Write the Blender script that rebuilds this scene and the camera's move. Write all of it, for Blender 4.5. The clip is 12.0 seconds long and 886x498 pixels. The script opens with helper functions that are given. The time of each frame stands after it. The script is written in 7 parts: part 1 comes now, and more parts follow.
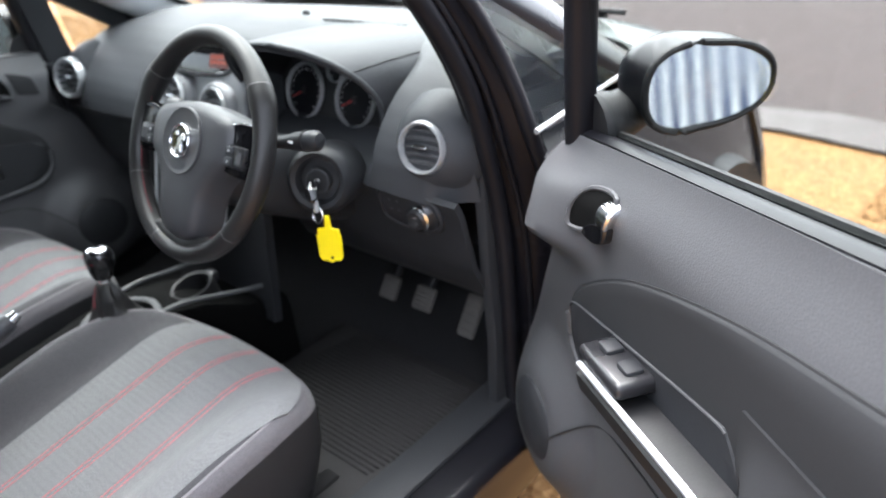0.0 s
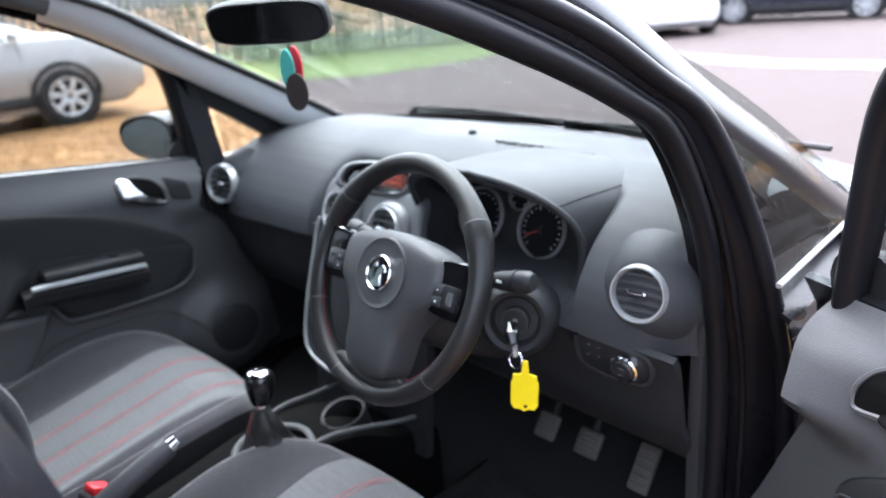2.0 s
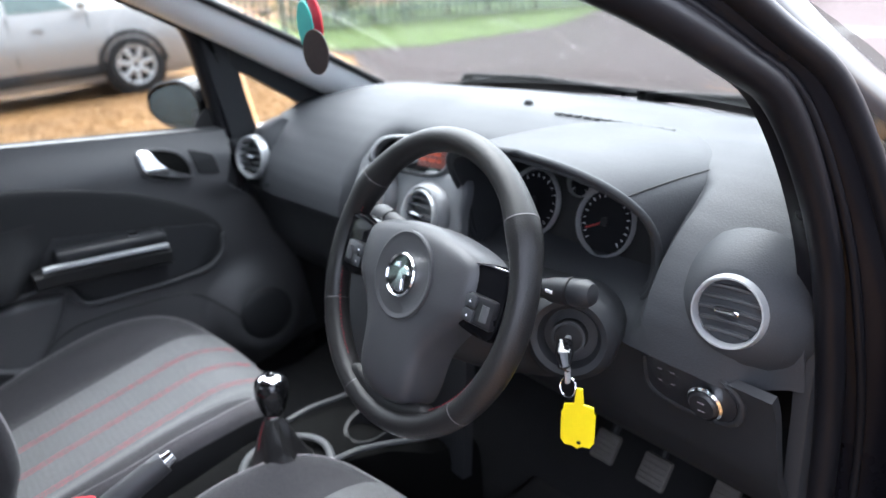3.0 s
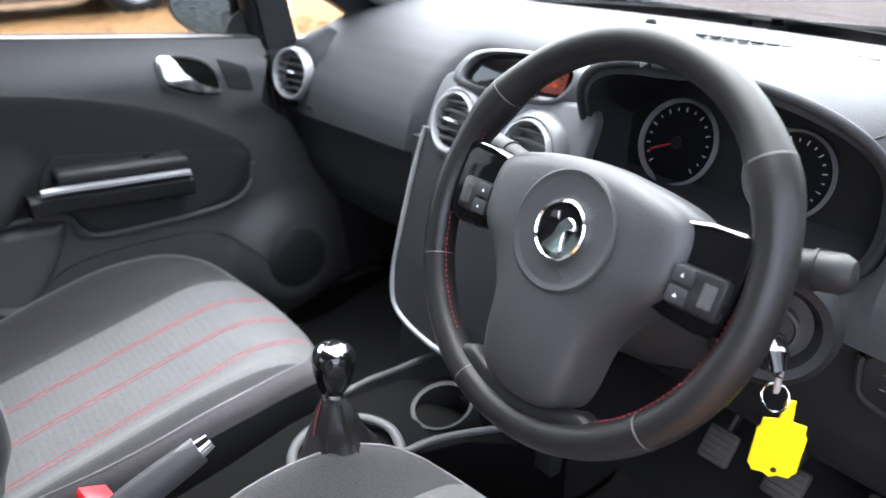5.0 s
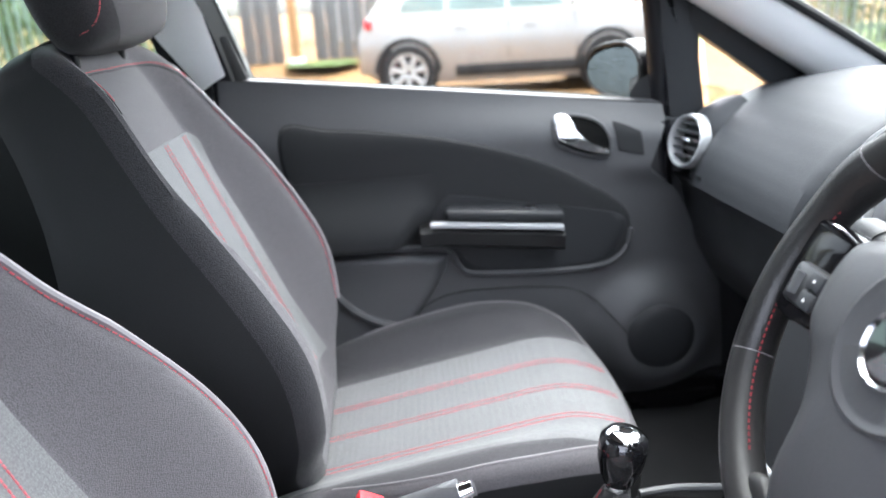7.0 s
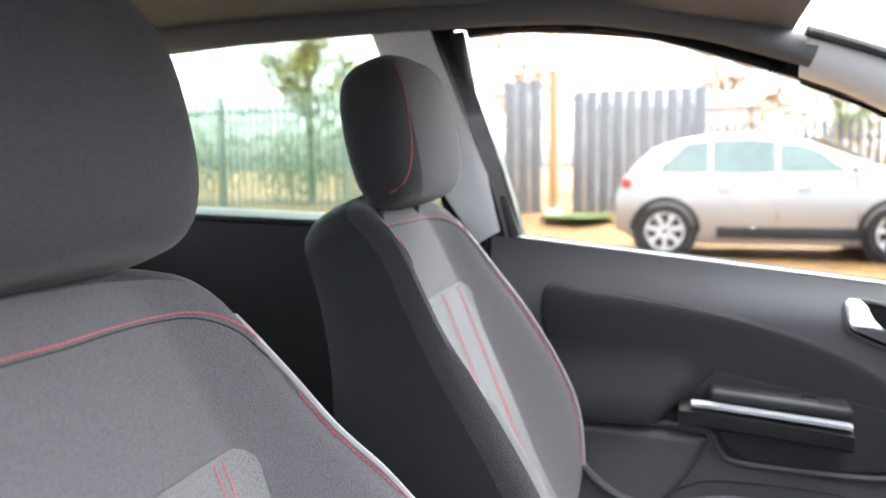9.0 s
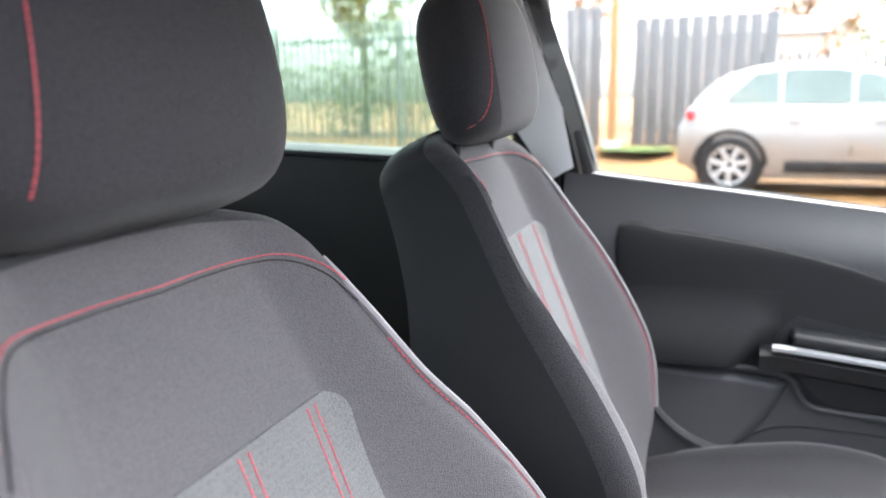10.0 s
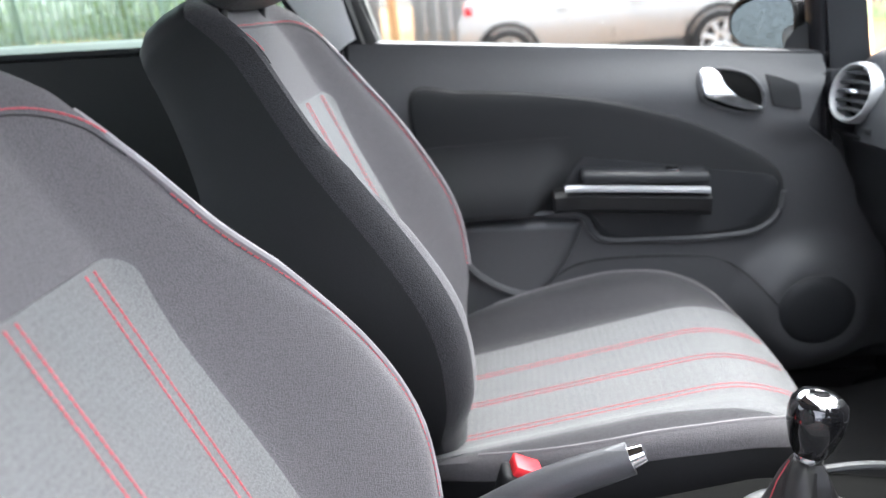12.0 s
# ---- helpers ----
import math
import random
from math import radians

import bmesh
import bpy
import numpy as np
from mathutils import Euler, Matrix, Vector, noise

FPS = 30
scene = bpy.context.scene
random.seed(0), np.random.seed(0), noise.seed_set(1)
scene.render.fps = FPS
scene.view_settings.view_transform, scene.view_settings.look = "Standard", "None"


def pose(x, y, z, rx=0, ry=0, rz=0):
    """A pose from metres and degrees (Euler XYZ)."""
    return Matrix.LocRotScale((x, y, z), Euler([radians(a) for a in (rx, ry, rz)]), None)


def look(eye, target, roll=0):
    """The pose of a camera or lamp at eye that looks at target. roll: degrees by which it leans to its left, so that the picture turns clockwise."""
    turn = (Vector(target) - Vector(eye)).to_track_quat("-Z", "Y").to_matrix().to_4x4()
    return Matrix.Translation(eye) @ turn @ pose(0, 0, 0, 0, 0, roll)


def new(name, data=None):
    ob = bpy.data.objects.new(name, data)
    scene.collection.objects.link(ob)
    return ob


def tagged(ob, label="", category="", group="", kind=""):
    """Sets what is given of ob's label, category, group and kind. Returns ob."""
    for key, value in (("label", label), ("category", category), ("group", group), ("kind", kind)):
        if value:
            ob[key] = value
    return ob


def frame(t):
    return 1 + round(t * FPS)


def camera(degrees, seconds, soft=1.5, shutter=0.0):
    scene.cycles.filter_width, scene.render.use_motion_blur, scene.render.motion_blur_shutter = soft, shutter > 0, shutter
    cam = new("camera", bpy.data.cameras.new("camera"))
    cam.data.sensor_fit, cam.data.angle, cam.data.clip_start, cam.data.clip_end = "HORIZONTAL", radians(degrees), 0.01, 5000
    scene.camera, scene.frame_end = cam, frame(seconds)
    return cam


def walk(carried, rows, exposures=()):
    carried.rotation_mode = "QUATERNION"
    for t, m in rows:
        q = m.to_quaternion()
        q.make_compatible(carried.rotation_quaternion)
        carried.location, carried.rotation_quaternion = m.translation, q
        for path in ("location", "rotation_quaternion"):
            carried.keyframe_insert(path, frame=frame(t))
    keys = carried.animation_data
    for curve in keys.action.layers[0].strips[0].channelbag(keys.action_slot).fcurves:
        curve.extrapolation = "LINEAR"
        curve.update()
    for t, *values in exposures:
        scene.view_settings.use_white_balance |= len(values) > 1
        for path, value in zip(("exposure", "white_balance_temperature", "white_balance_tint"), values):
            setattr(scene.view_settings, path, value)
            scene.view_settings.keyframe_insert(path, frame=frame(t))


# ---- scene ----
cam = camera(62.8, 12.0)
cam.data.dof.use_dof = True
cam.data.dof.focus_distance = 0.74
cam.data.dof.aperture_fstop = 4.2
PATH = [
    (0, (1.405, -0.53, 1.296), (0.185, 0.755, 0.368), -5.8),
    (0.5, (1.31, -0.535, 1.329), (0.003, 0.739, 0.511), -4.8),
    (1, (1.276, -0.557, 1.33), (-0.118, 0.671, 0.589), -4.8),
    (1.5, (1.209, -0.59, 1.338), (-0.223, 0.619, 0.641), -4.7),
    (2, (1.161, -0.589, 1.343), (-0.239, 0.667, 0.662), -4.4),
    (2.5, (1.096, -0.489, 1.319), (-0.342, 0.717, 0.629), -5.3),
    (3, (1.029, -0.429, 1.299), (-0.465, 0.676, 0.56), -4.9),
    (3.2, (0.991, -0.426, 1.291), (-0.51, 0.647, 0.52), -4.4),
    (5, (0.744, -0.415, 1.21), (-0.691, 0.671, 0.337), -1.2),
    (5.5, (0.738, -0.381, 1.175), (-0.805, 0.527, 0.283), -2.8),
    (6, (0.745, -0.337, 1.152), (-0.941, 0.308, 0.29), -4.7),
    (6.5, (0.738, -0.294, 1.123), (-1.073, 0.033, 0.338), -6.4),
    (7, (0.735, -0.275, 1.162), (-1.161, -0.22, 0.528), -3.2),
    (7.5, (0.736, -0.276, 1.17), (-1.189, -0.376, 0.638), -1.4),
    (7.7, (0.735, -0.289, 1.176), (-1.197, -0.418, 0.676), -1.7),
    (9.3, (0.729, -0.312, 1.189), (-1.137, -0.99, 0.946), -0.2),
    (9.5, (0.722, -0.315, 1.192), (-1.122, -1.031, 0.896), -0.1),
    (10, (0.715, -0.354, 1.189), (-1.111, -1.065, 0.788), -0.7),
    (10.5, (0.713, -0.374, 1.153), (-1.109, -1.024, 0.643), -1.2),
    (11, (0.709, -0.382, 1.139), (-1.118, -0.958, 0.567), -2.0),
    (11.5, (0.706, -0.386, 1.133), (-1.144, -0.866, 0.544), -2.7),
    (12, (0.703, -0.351, 1.107), (-1.181, -0.557, 0.467), -5.7),
]
walk(cam, [(t, look(eye, target, roll)) for t, eye, target, roll in PATH], [(0.0, 3.27, 6300, 11), (0.5, 3.28, 6020, 12), (1.2, 3.13, 5920, 13), (3.0, 3.23, 6020, 14), (5.0, 3.66, 6250, 16), (6.5, 4.01, 6250, 14), (7.5, 3.91, 6350, 13), (9.5, 4.04, 6500, 15), (10.5, 4.06, 6400, 15), (12.0, 4.04, 6400, 14)])

# ---- world, sun, exposure ----
world = bpy.data.worlds.new("overcast_sky")
scene.world = world
world.use_nodes = True
wn = world.node_tree.nodes
wl = world.node_tree.links
wn.clear()
sky = wn.new("ShaderNodeTexSky")
sky.sky_type = "NISHITA"
sky.sun_disc = False
sky.sun_elevation = radians(64)
sky.sun_rotation = radians(-45)
sky.dust_density = 4.0
hsv = wn.new("ShaderNodeHueSaturation")
hsv.inputs["Saturation"].default_value = 0.32
bg = wn.new("ShaderNodeBackground")
bg.inputs["Strength"].default_value = 0.15
wo = wn.new("ShaderNodeOutputWorld")
wl.new(sky.outputs[0], hsv.inputs["Color"])
wl.new(hsv.outputs[0], bg.inputs[0])
wl.new(bg.outputs[0], wo.inputs[0])

sun = new("sun", bpy.data.lights.new("sun", "SUN"))
sun.data.energy = 2.2
sun.data.angle = radians(110)
sun.data.color = (1.0, 0.985, 0.97)
sun.matrix_world = look((math.sin(radians(-45)) * 4.88, math.cos(radians(-45)) * 4.88, 10.0), (0, 0, 0))

# ---- helpers for shapes ----
ROOTS = {}


def thing(name, m=None, label="", category="", group="", kind=""):
    """A top-level empty at the base of a thing."""
    ob = new(name)
    ob.empty_display_size = 0.1
    ob.matrix_basis = m if m is not None else Matrix()
    ROOTS[ob.name] = ob.matrix_basis.copy()
    return tagged(ob, label, category, group, kind)


def at(x, y, z):
    return Matrix.Translation((x, y, z))


def part(name, bm, material, parent=None, label="", local=False, sharp=38, mirror=False, kind=""):
    """Links a bmesh as one mesh object. Under a thing its points are in the world's axes unless local."""
    if mirror:
        bmesh.ops.scale(bm, vec=(-1, 1, 1), verts=bm.verts)
    bmesh.ops.recalc_face_normals(bm, faces=bm.faces)
    me = bpy.data.meshes.new(name)
    bm.to_mesh(me)
    bm.free()
    me.materials.append(material)
    me.polygons.foreach_set("use_smooth", [True] * len(me.polygons))
    me.set_sharp_from_angle(angle=radians(sharp))
    ob = new(name, me)
    if parent is not None:
        ob.parent = parent
        if not local:
            ob.matrix_parent_inverse = ROOTS[parent.name].inverted() if parent.name in ROOTS else Matrix()
    return tagged(ob, label, kind=kind)


def join(*bms):
    out = bmesh.new()
    for b in bms:
        me = bpy.data.meshes.new("tmp")
        b.to_mesh(me)
        b.free()
        out.from_mesh(me)
        bpy.data.meshes.remove(me)
    return out


def moved(bm, m):
    bmesh.ops.transform(bm, matrix=m, verts=bm.verts)
    return bm


def box(c, s, bevel=0.004, seg=2, rot=None):
    bm = bmesh.new()
    bmesh.ops.create_cube(bm, size=1.0)
    bmesh.ops.scale(bm, vec=s, verts=bm.verts)
    if bevel:
        bmesh.ops.bevel(bm, geom=bm.edges[:] + bm.verts[:], offset=min(bevel, min(s) * 0.45), segments=seg, profile=0.5, affect="EDGES")
    return moved(bm, at(*c) @ (rot if rot is not None else Matrix()))


def loft(rings, caps=True, closed=True):
    """Quads between rings of equally many points."""
    bm = bmesh.new()
    vs = [[bm.verts.new(p) for p in r] for r in rings]
    n = len(rings[0])
    for a, b in zip(vs, vs[1:]):
        for i in range(n if closed else n - 1):
            j = (i + 1) % n
            bm.faces.new((a[i], a[j], b[j], b[i]))
    if caps and closed:
        if caps != "end":
            bm.faces.new(vs[0])
        bm.faces.new(list(reversed(vs[-1])))
    return bm


def tube(pts, r, n=10, closed=False, flat=1.0):
    """A round bar along points; r a number or one for each point."""
    pts = [Vector(p) for p in pts]
    m = len(pts)
    rings = []
    up = Vector((0.013, 0.021, 1.0)).normalized()
    for i, p in enumerate(pts):
        a = pts[(i - 1) % m] if closed or i else p
        b = pts[(i + 1) % m] if closed or i < m - 1 else p
        d = (b - a).normalized()
        if abs(d.dot(up)) > 0.98:
            up = Vector((1, 0.03, 0.02)).normalized()
        s = d.cross(up).normalized()
        u = s.cross(d)
        rr = r[i] if isinstance(r, (list, tuple)) else r
        rings.append([p + s * math.cos(k * 2 * math.pi / n) * rr + u * math.sin(k * 2 * math.pi / n) * rr * flat for k in range(n)])
    if closed:
        rings.append(rings[0])
        bm = loft(rings, caps=False)
        bmesh.ops.remove_doubles(bm, verts=bm.verts, dist=1e-6)
        return bm
    return loft(rings)


def lathe(profile, m=None, n=32):
    """Turns (radius, height) pairs about z."""
    ring = profile[0][0] > 1e-6 and profile[-1][0] > 1e-6
    prof = list(profile) + ([profile[0]] if ring else [])
    rings = [[(r * math.cos(k * 2 * math.pi / n), r * math.sin(k * 2 * math.pi / n), z) for k in range(n)] for r, z in prof]
    bm = loft(rings, caps=not ring)
    bmesh.ops.remove_doubles(bm, verts=bm.verts, dist=1e-6)
    return moved(bm, m) if m is not None else bm


def shell(f, nu, nv, t=0.004):
    """A sheet with thickness: f(u, v) for u, v from 0 to 1; the back lies t behind it against the normal du x dv."""
    P = [[Vector(f(i / nu, j / nv)) for j in range(nv + 1)] for i in range(nu + 1)]
    bm = bmesh.new()
    F, B = [], []
    for i in range(nu + 1):
        fr, br = [], []
        for j in range(nv + 1):
            du = P[min(i + 1, nu)][j] - P[max(i - 1, 0)][j]
            dv = P[i][min(j + 1, nv)] - P[i][max(j - 1, 0)]
            nrm = du.cross(dv)
            nrm = nrm.normalized() if nrm.length > 1e-12 else Vector((0, 0, 1))
            fr.append(bm.verts.new(P[i][j]))
            br.append(bm.verts.new(P[i][j] - nrm * t))
        F.append(fr)
        B.append(br)
    for i in range(nu):
        for j in range(nv):
            bm.faces.new((F[i][j], F[i + 1][j], F[i + 1][j + 1], F[i][j + 1]))
            bm.faces.new((B[i][j], B[i][j + 1], B[i + 1][j + 1], B[i + 1][j]))
    for i in range(nu):
        bm.faces.new((F[i][0], B[i][0], B[i + 1][0], F[i + 1][0]))
        bm.faces.new((F[i][nv], F[i + 1][nv], B[i + 1][nv], B[i][nv]))
    for j in range(nv):
        bm.faces.new((F[0][j], F[0][j + 1], B[0][j + 1], B[0][j]))
        bm.faces.new((F[nu][j], B[nu][j], B[nu][j + 1], F[nu][j + 1]))
    return bm


def prism(outline, d, m=None, bevel=0.0, seg=2, lift=None):
    """An outline in x, y drawn up to height d, its upper rim rounded; lift(x, y) bends it."""
    n = len(outline)
    c = Vector((sum(p[0] for p in outline) / n, sum(p[1] for p in outline) / n))
    rings = [[(x, y, 0.0) for x, y in outline]]
    if bevel:
        for k in range(seg + 1):
            a = math.pi / 2 * k / seg
            ins, h = bevel * (1 - math.cos(a)), d - bevel * (1 - math.sin(a))
            ring = []
            for i in range(n):
                p = Vector(outline[i])
                e = (Vector(outline[(i + 1) % n]) - Vector(outline[i - 1]))
                nn = Vector((-e.y, e.x)).normalized() if e.length > 1e-9 else (c - p).normalized()
                if nn.dot(c - p) < 0 and area_sign(outline) == 0:
                    nn = -nn
                nn *= area_sign(outline) or 1
                q = p + nn * ins
                ring.append((q.x, q.y, h))
            rings.append(ring)
    else:
        rings.append([(x, y, d) for x, y in outline])
    bm = loft(rings)
    bmesh.ops.triangulate(bm, faces=[f for f in bm.faces if len(f.verts) > 4])
    if lift:
        for v in bm.verts:
            v.co.z += lift(v.co.x, v.co.y)
    return moved(bm, m) if m is not None else bm


def area_sign(o):
    a = sum(o[i - 1][0] * o[i][1] - o[i][0] * o[i - 1][1] for i in range(len(o)))
    return 1 if a > 0 else -1


def smooth(pts, n=6, closed=False):
    """Points along a Catmull-Rom curve."""
    pts = [Vector(p) for p in pts]
    m = len(pts)
    out = []
    for i in range(m if closed else m - 1):
        g = (lambda k: pts[k % m]) if closed else (lambda k: pts[min(max(k, 0), m - 1)])
        a, b, c, d = g(i - 1), g(i), g(i + 1), g(i + 2)
        for k in range(n):
            t = k / n
            out.append(0.5 * ((2 * b) + (c - a) * t + (2 * a - 5 * b + 4 * c - d) * t * t + (3 * b - a - 3 * c + d) * t ** 3))
    if not closed:
        out.append(pts[-1])
    return out


def ellipse(cx, cy, rx, ry, n=32, power=2.0):
    out = []
    for k in range(n):
        a = 2 * math.pi * k / n
        c, s = math.cos(a), math.sin(a)
        out.append((cx + rx * math.copysign(abs(c) ** (2 / power), c), cy + ry * math.copysign(abs(s) ** (2 / power), s)))
    return out


def step(a, b, x):
    t = min(max((x - a) / (b - a), 0.0), 1.0)
    return t * t * (3 - 2 * t)


def table(x, rows):
    """Smooth reading between (x, value) rows in rising x."""
    if x <= rows[0][0]:
        return rows[0][1]
    for (a, va), (b, vb) in zip(rows, rows[1:]):
        if x <= b:
            t = (x - a) / (b - a)
            return va + (vb - va) * t
    return rows[-1][1]


def glide(x, rows):
    """Like table, but the curve through the rows has no corners."""
    k = max(i for i in range(len(rows) - 1) if i == 0 or rows[i][0] <= x)
    (a, va), (b, vb) = rows[k], rows[k + 1]
    if x <= a or x >= b:
        return va if x <= a else vb

    def slope(i):
        lo, hi = rows[max(i - 1, 0)], rows[min(i + 1, len(rows) - 1)]
        return (hi[1] - lo[1]) / (hi[0] - lo[0])
    t, d = (x - a) / (b - a), b - a
    return (2 * t ** 3 - 3 * t * t + 1) * va + (t ** 3 - 2 * t * t + t) * d * slope(k) + (3 * t * t - 2 * t ** 3) * vb + (t ** 3 - t * t) * d * slope(k + 1)


# ---- materials ----
def material(name, color, rough=0.5, metal=0.0, vary=0.12, grain=300.0, bump=0.15, blotch=6.0, coat=0.0, spec=0.5, kind="noise", dist=0.0006):
    """A surface whose colour and gloss vary at two scales, with a fine relief."""
    m = bpy.data.materials.new(name)
    m.use_nodes = True
    n, l = m.node_tree.nodes, m.node_tree.links
    b = n["Principled BSDF"]
    b.inputs["Roughness"].default_value = rough
    b.inputs["Metallic"].default_value = metal
    b.inputs["Coat Weight"].default_value = coat
    b.inputs["Specular IOR Level"].default_value = spec
    co = n.new("ShaderNodeTexCoord")
    big = n.new("ShaderNodeTexNoise")
    big.inputs["Scale"].default_value = blotch
    big.inputs["Detail"].default_value = 5
    fine = n.new("ShaderNodeTexVoronoi" if kind == "cells" else "ShaderNodeTexNoise")
    fine.inputs["Scale"].default_value = grain
    for t in (big, fine):
        l.new(co.outputs["Object"], t.inputs["Vector"])
    add = n.new("ShaderNodeMath")
    add.operation = "ADD"
    l.new(big.outputs[0], add.inputs[0])
    l.new(fine.outputs[0], add.inputs[1])
    ramp = n.new("ShaderNodeMapRange")
    ramp.inputs["From Min"].default_value = 0.5
    ramp.inputs["From Max"].default_value = 1.5
    ramp.inputs["To Min"].default_value = 1 - vary
    ramp.inputs["To Max"].default_value = 1 + vary
    l.new(add.outputs[0], ramp.inputs["Value"])
    mul = n.new("ShaderNodeMix")
    mul.data_type = "RGBA"
    mul.blend_type = "MULTIPLY"
    mul.inputs["Factor"].default_value = 1.0
    mul.inputs["A"].default_value = (*color, 1)
    l.new(ramp.outputs["Result"], mul.inputs["B"])
    l.new(mul.outputs["Result"], b.inputs["Base Color"])
    rr = n.new("ShaderNodeMapRange")
    rr.inputs["From Min"].default_value = 0.3
    rr.inputs["From Max"].default_value = 0.7
    rr.inputs["To Min"].default_value = max(rough - 0.07, 0.02)
    rr.inputs["To Max"].default_value = min(rough + 0.07, 1.0)
    l.new(big.outputs[0], rr.inputs["Value"])
    l.new(rr.outputs["Result"], b.inputs["Roughness"])
    if bump:
        bp = n.new("ShaderNodeBump")
        bp.inputs["Strength"].default_value = bump
        bp.inputs["Distance"].default_value = dist
        l.new(fine.outputs[0], bp.inputs["Height"])
        l.new(bp.outputs[0], b.inputs["Normal"])
    return m


def cloth(name, color, rough, pitch, depth, low=0.7, high=1.2, vary=0.12, loose=0.55):
    """Knobbly woven cloth at a true pitch, with soft sheen."""
    m = material(name, color, rough, vary=vary, grain=900, bump=0.0, blotch=9, spec=0.2)
    n, l = m.node_tree.nodes, m.node_tree.links
    b = n["Principled BSDF"]
    b.inputs["Sheen Weight"].default_value = 0.12
    b.inputs["Sheen Roughness"].default_value = 0.45
    co = n.new("ShaderNodeTexCoord")
    mx = n.new("ShaderNodeTexVoronoi")
    mx.inputs["Scale"].default_value = 1.0 / pitch
    mx.inputs["Randomness"].default_value = loose
    l.new(co.outputs["Object"], mx.inputs["Vector"])
    bp = n.new("ShaderNodeBump")
    bp.inputs["Strength"].default_value = depth
    bp.inputs["Distance"].default_value = -0.0012
    l.new(mx.outputs[0], bp.inputs["Height"])
    l.new(bp.outputs[0], b.inputs["Normal"])
    cr = n.new("ShaderNodeMapRange")
    cr.inputs["From Min"].default_value = 0.1
    cr.inputs["From Max"].default_value = 0.75
    cr.inputs["To Min"].default_value = high
    cr.inputs["To Max"].default_value = low
    l.new(mx.outputs[0], cr.inputs["Value"])
    mu = n.new("ShaderNodeMix")
    mu.data_type, mu.blend_type = "RGBA", "MULTIPLY"
    mu.inputs["Factor"].default_value = 1.0
    l.new(b.inputs["Base Color"].links[0].from_socket, mu.inputs["A"])
    l.new(cr.outputs["Result"], mu.inputs["B"])
    l.new(mu.outputs["Result"], b.inputs["Base Color"])
    return m


def glass(name, tint=(0.73, 0.755, 0.745), wet=0.0):
    """Thin tinted glass with a mirror gloss; wet strews it with refracting drops of that many to the metre."""
    m = bpy.data.materials.new(name)
    m.use_nodes = True
    n, l = m.node_tree.nodes, m.node_tree.links
    out = n["Material Output"]
    drop = n["Principled BSDF"]
    drop.inputs["Base Color"].default_value = (*tint, 1)
    drop.inputs["Roughness"].default_value = 0.0
    drop.inputs["IOR"].default_value = 1.2
    drop.inputs["Specular IOR Level"].default_value = 0.0
    drop.inputs["Transmission Weight"].default_value = 1.0
    clear = n.new("ShaderNodeBsdfTransparent")
    clear.inputs["Color"].default_value = (*tint, 1)
    gloss = n.new("ShaderNodeBsdfGlossy")
    gloss.inputs["Roughness"].default_value = 0.02
    slant = n.new("ShaderNodeLayerWeight")
    slant.inputs["Blend"].default_value = 0.5
    power = n.new("ShaderNodeMath")
    power.operation = "POWER"
    power.inputs[1].default_value = 5.0
    l.new(slant.outputs["Facing"], power.inputs[0])
    fres = n.new("ShaderNodeMath")
    fres.operation = "MULTIPLY_ADD"
    fres.inputs[1].default_value = 0.3
    fres.inputs[2].default_value = 0.025
    l.new(power.outputs[0], fres.inputs[0])
    pane = n.new("ShaderNodeMixShader")
    l.new(fres.outputs[0], pane.inputs[0])
    l.new(clear.outputs[0], pane.inputs[1])
    l.new(gloss.outputs[0], pane.inputs[2])
    last = pane
    if wet:
        co = n.new("ShaderNodeTexCoord")
        vo = n.new("ShaderNodeTexVoronoi")
        vo.inputs["Scale"].default_value = wet
        no = n.new("ShaderNodeTexNoise")
        no.inputs["Scale"].default_value = 14.0
        for t in (vo, no):
            l.new(co.outputs["Object"], t.inputs["Vector"])
        sub = n.new("ShaderNodeMath")
        sub.operation = "SUBTRACT"
        l.new(no.outputs[0], sub.inputs[0])
        l.new(vo.outputs["Distance"], sub.inputs[1])
        mr = n.new("ShaderNodeMapRange")
        mr.inputs["From Min"].default_value = 0.30
        mr.inputs["From Max"].default_value = 0.50
        l.new(sub.outputs[0], mr.inputs["Value"])
        bp = n.new("ShaderNodeBump")
        bp.inputs["Strength"].default_value = 0.2
        bp.inputs["Distance"].default_value = 0.0004
        l.new(mr.outputs["Result"], bp.inputs["Height"])
        l.new(bp.outputs[0], drop.inputs["Normal"])
        faint = n.new("ShaderNodeMath")
        faint.operation = "MULTIPLY"
        faint.inputs[1].default_value = 0.08
        l.new(mr.outputs["Result"], faint.inputs[0])
        last = n.new("ShaderNodeMixShader")
        l.new(faint.outputs[0], last.inputs[0])
        l.new(pane.outputs[0], last.inputs[1])
        l.new(drop.outputs[0], last.inputs[2])
    l.new(last.outputs[0], out.inputs["Surface"])
    return m


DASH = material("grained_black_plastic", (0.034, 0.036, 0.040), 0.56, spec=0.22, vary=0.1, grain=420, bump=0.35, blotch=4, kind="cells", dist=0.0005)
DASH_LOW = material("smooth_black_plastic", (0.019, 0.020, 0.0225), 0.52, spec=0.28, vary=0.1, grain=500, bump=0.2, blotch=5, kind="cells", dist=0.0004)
PILLAR = material("grey_pillar_trim", (0.74, 0.745, 0.75), 0.6, vary=0.06, grain=500, bump=0.15, blotch=5)
DOORP = material("black_door_plastic", (0.054, 0.0545, 0.058), 0.44, spec=0.38, vary=0.1, grain=420, bump=0.3, blotch=4, kind="cells", dist=0.0005)
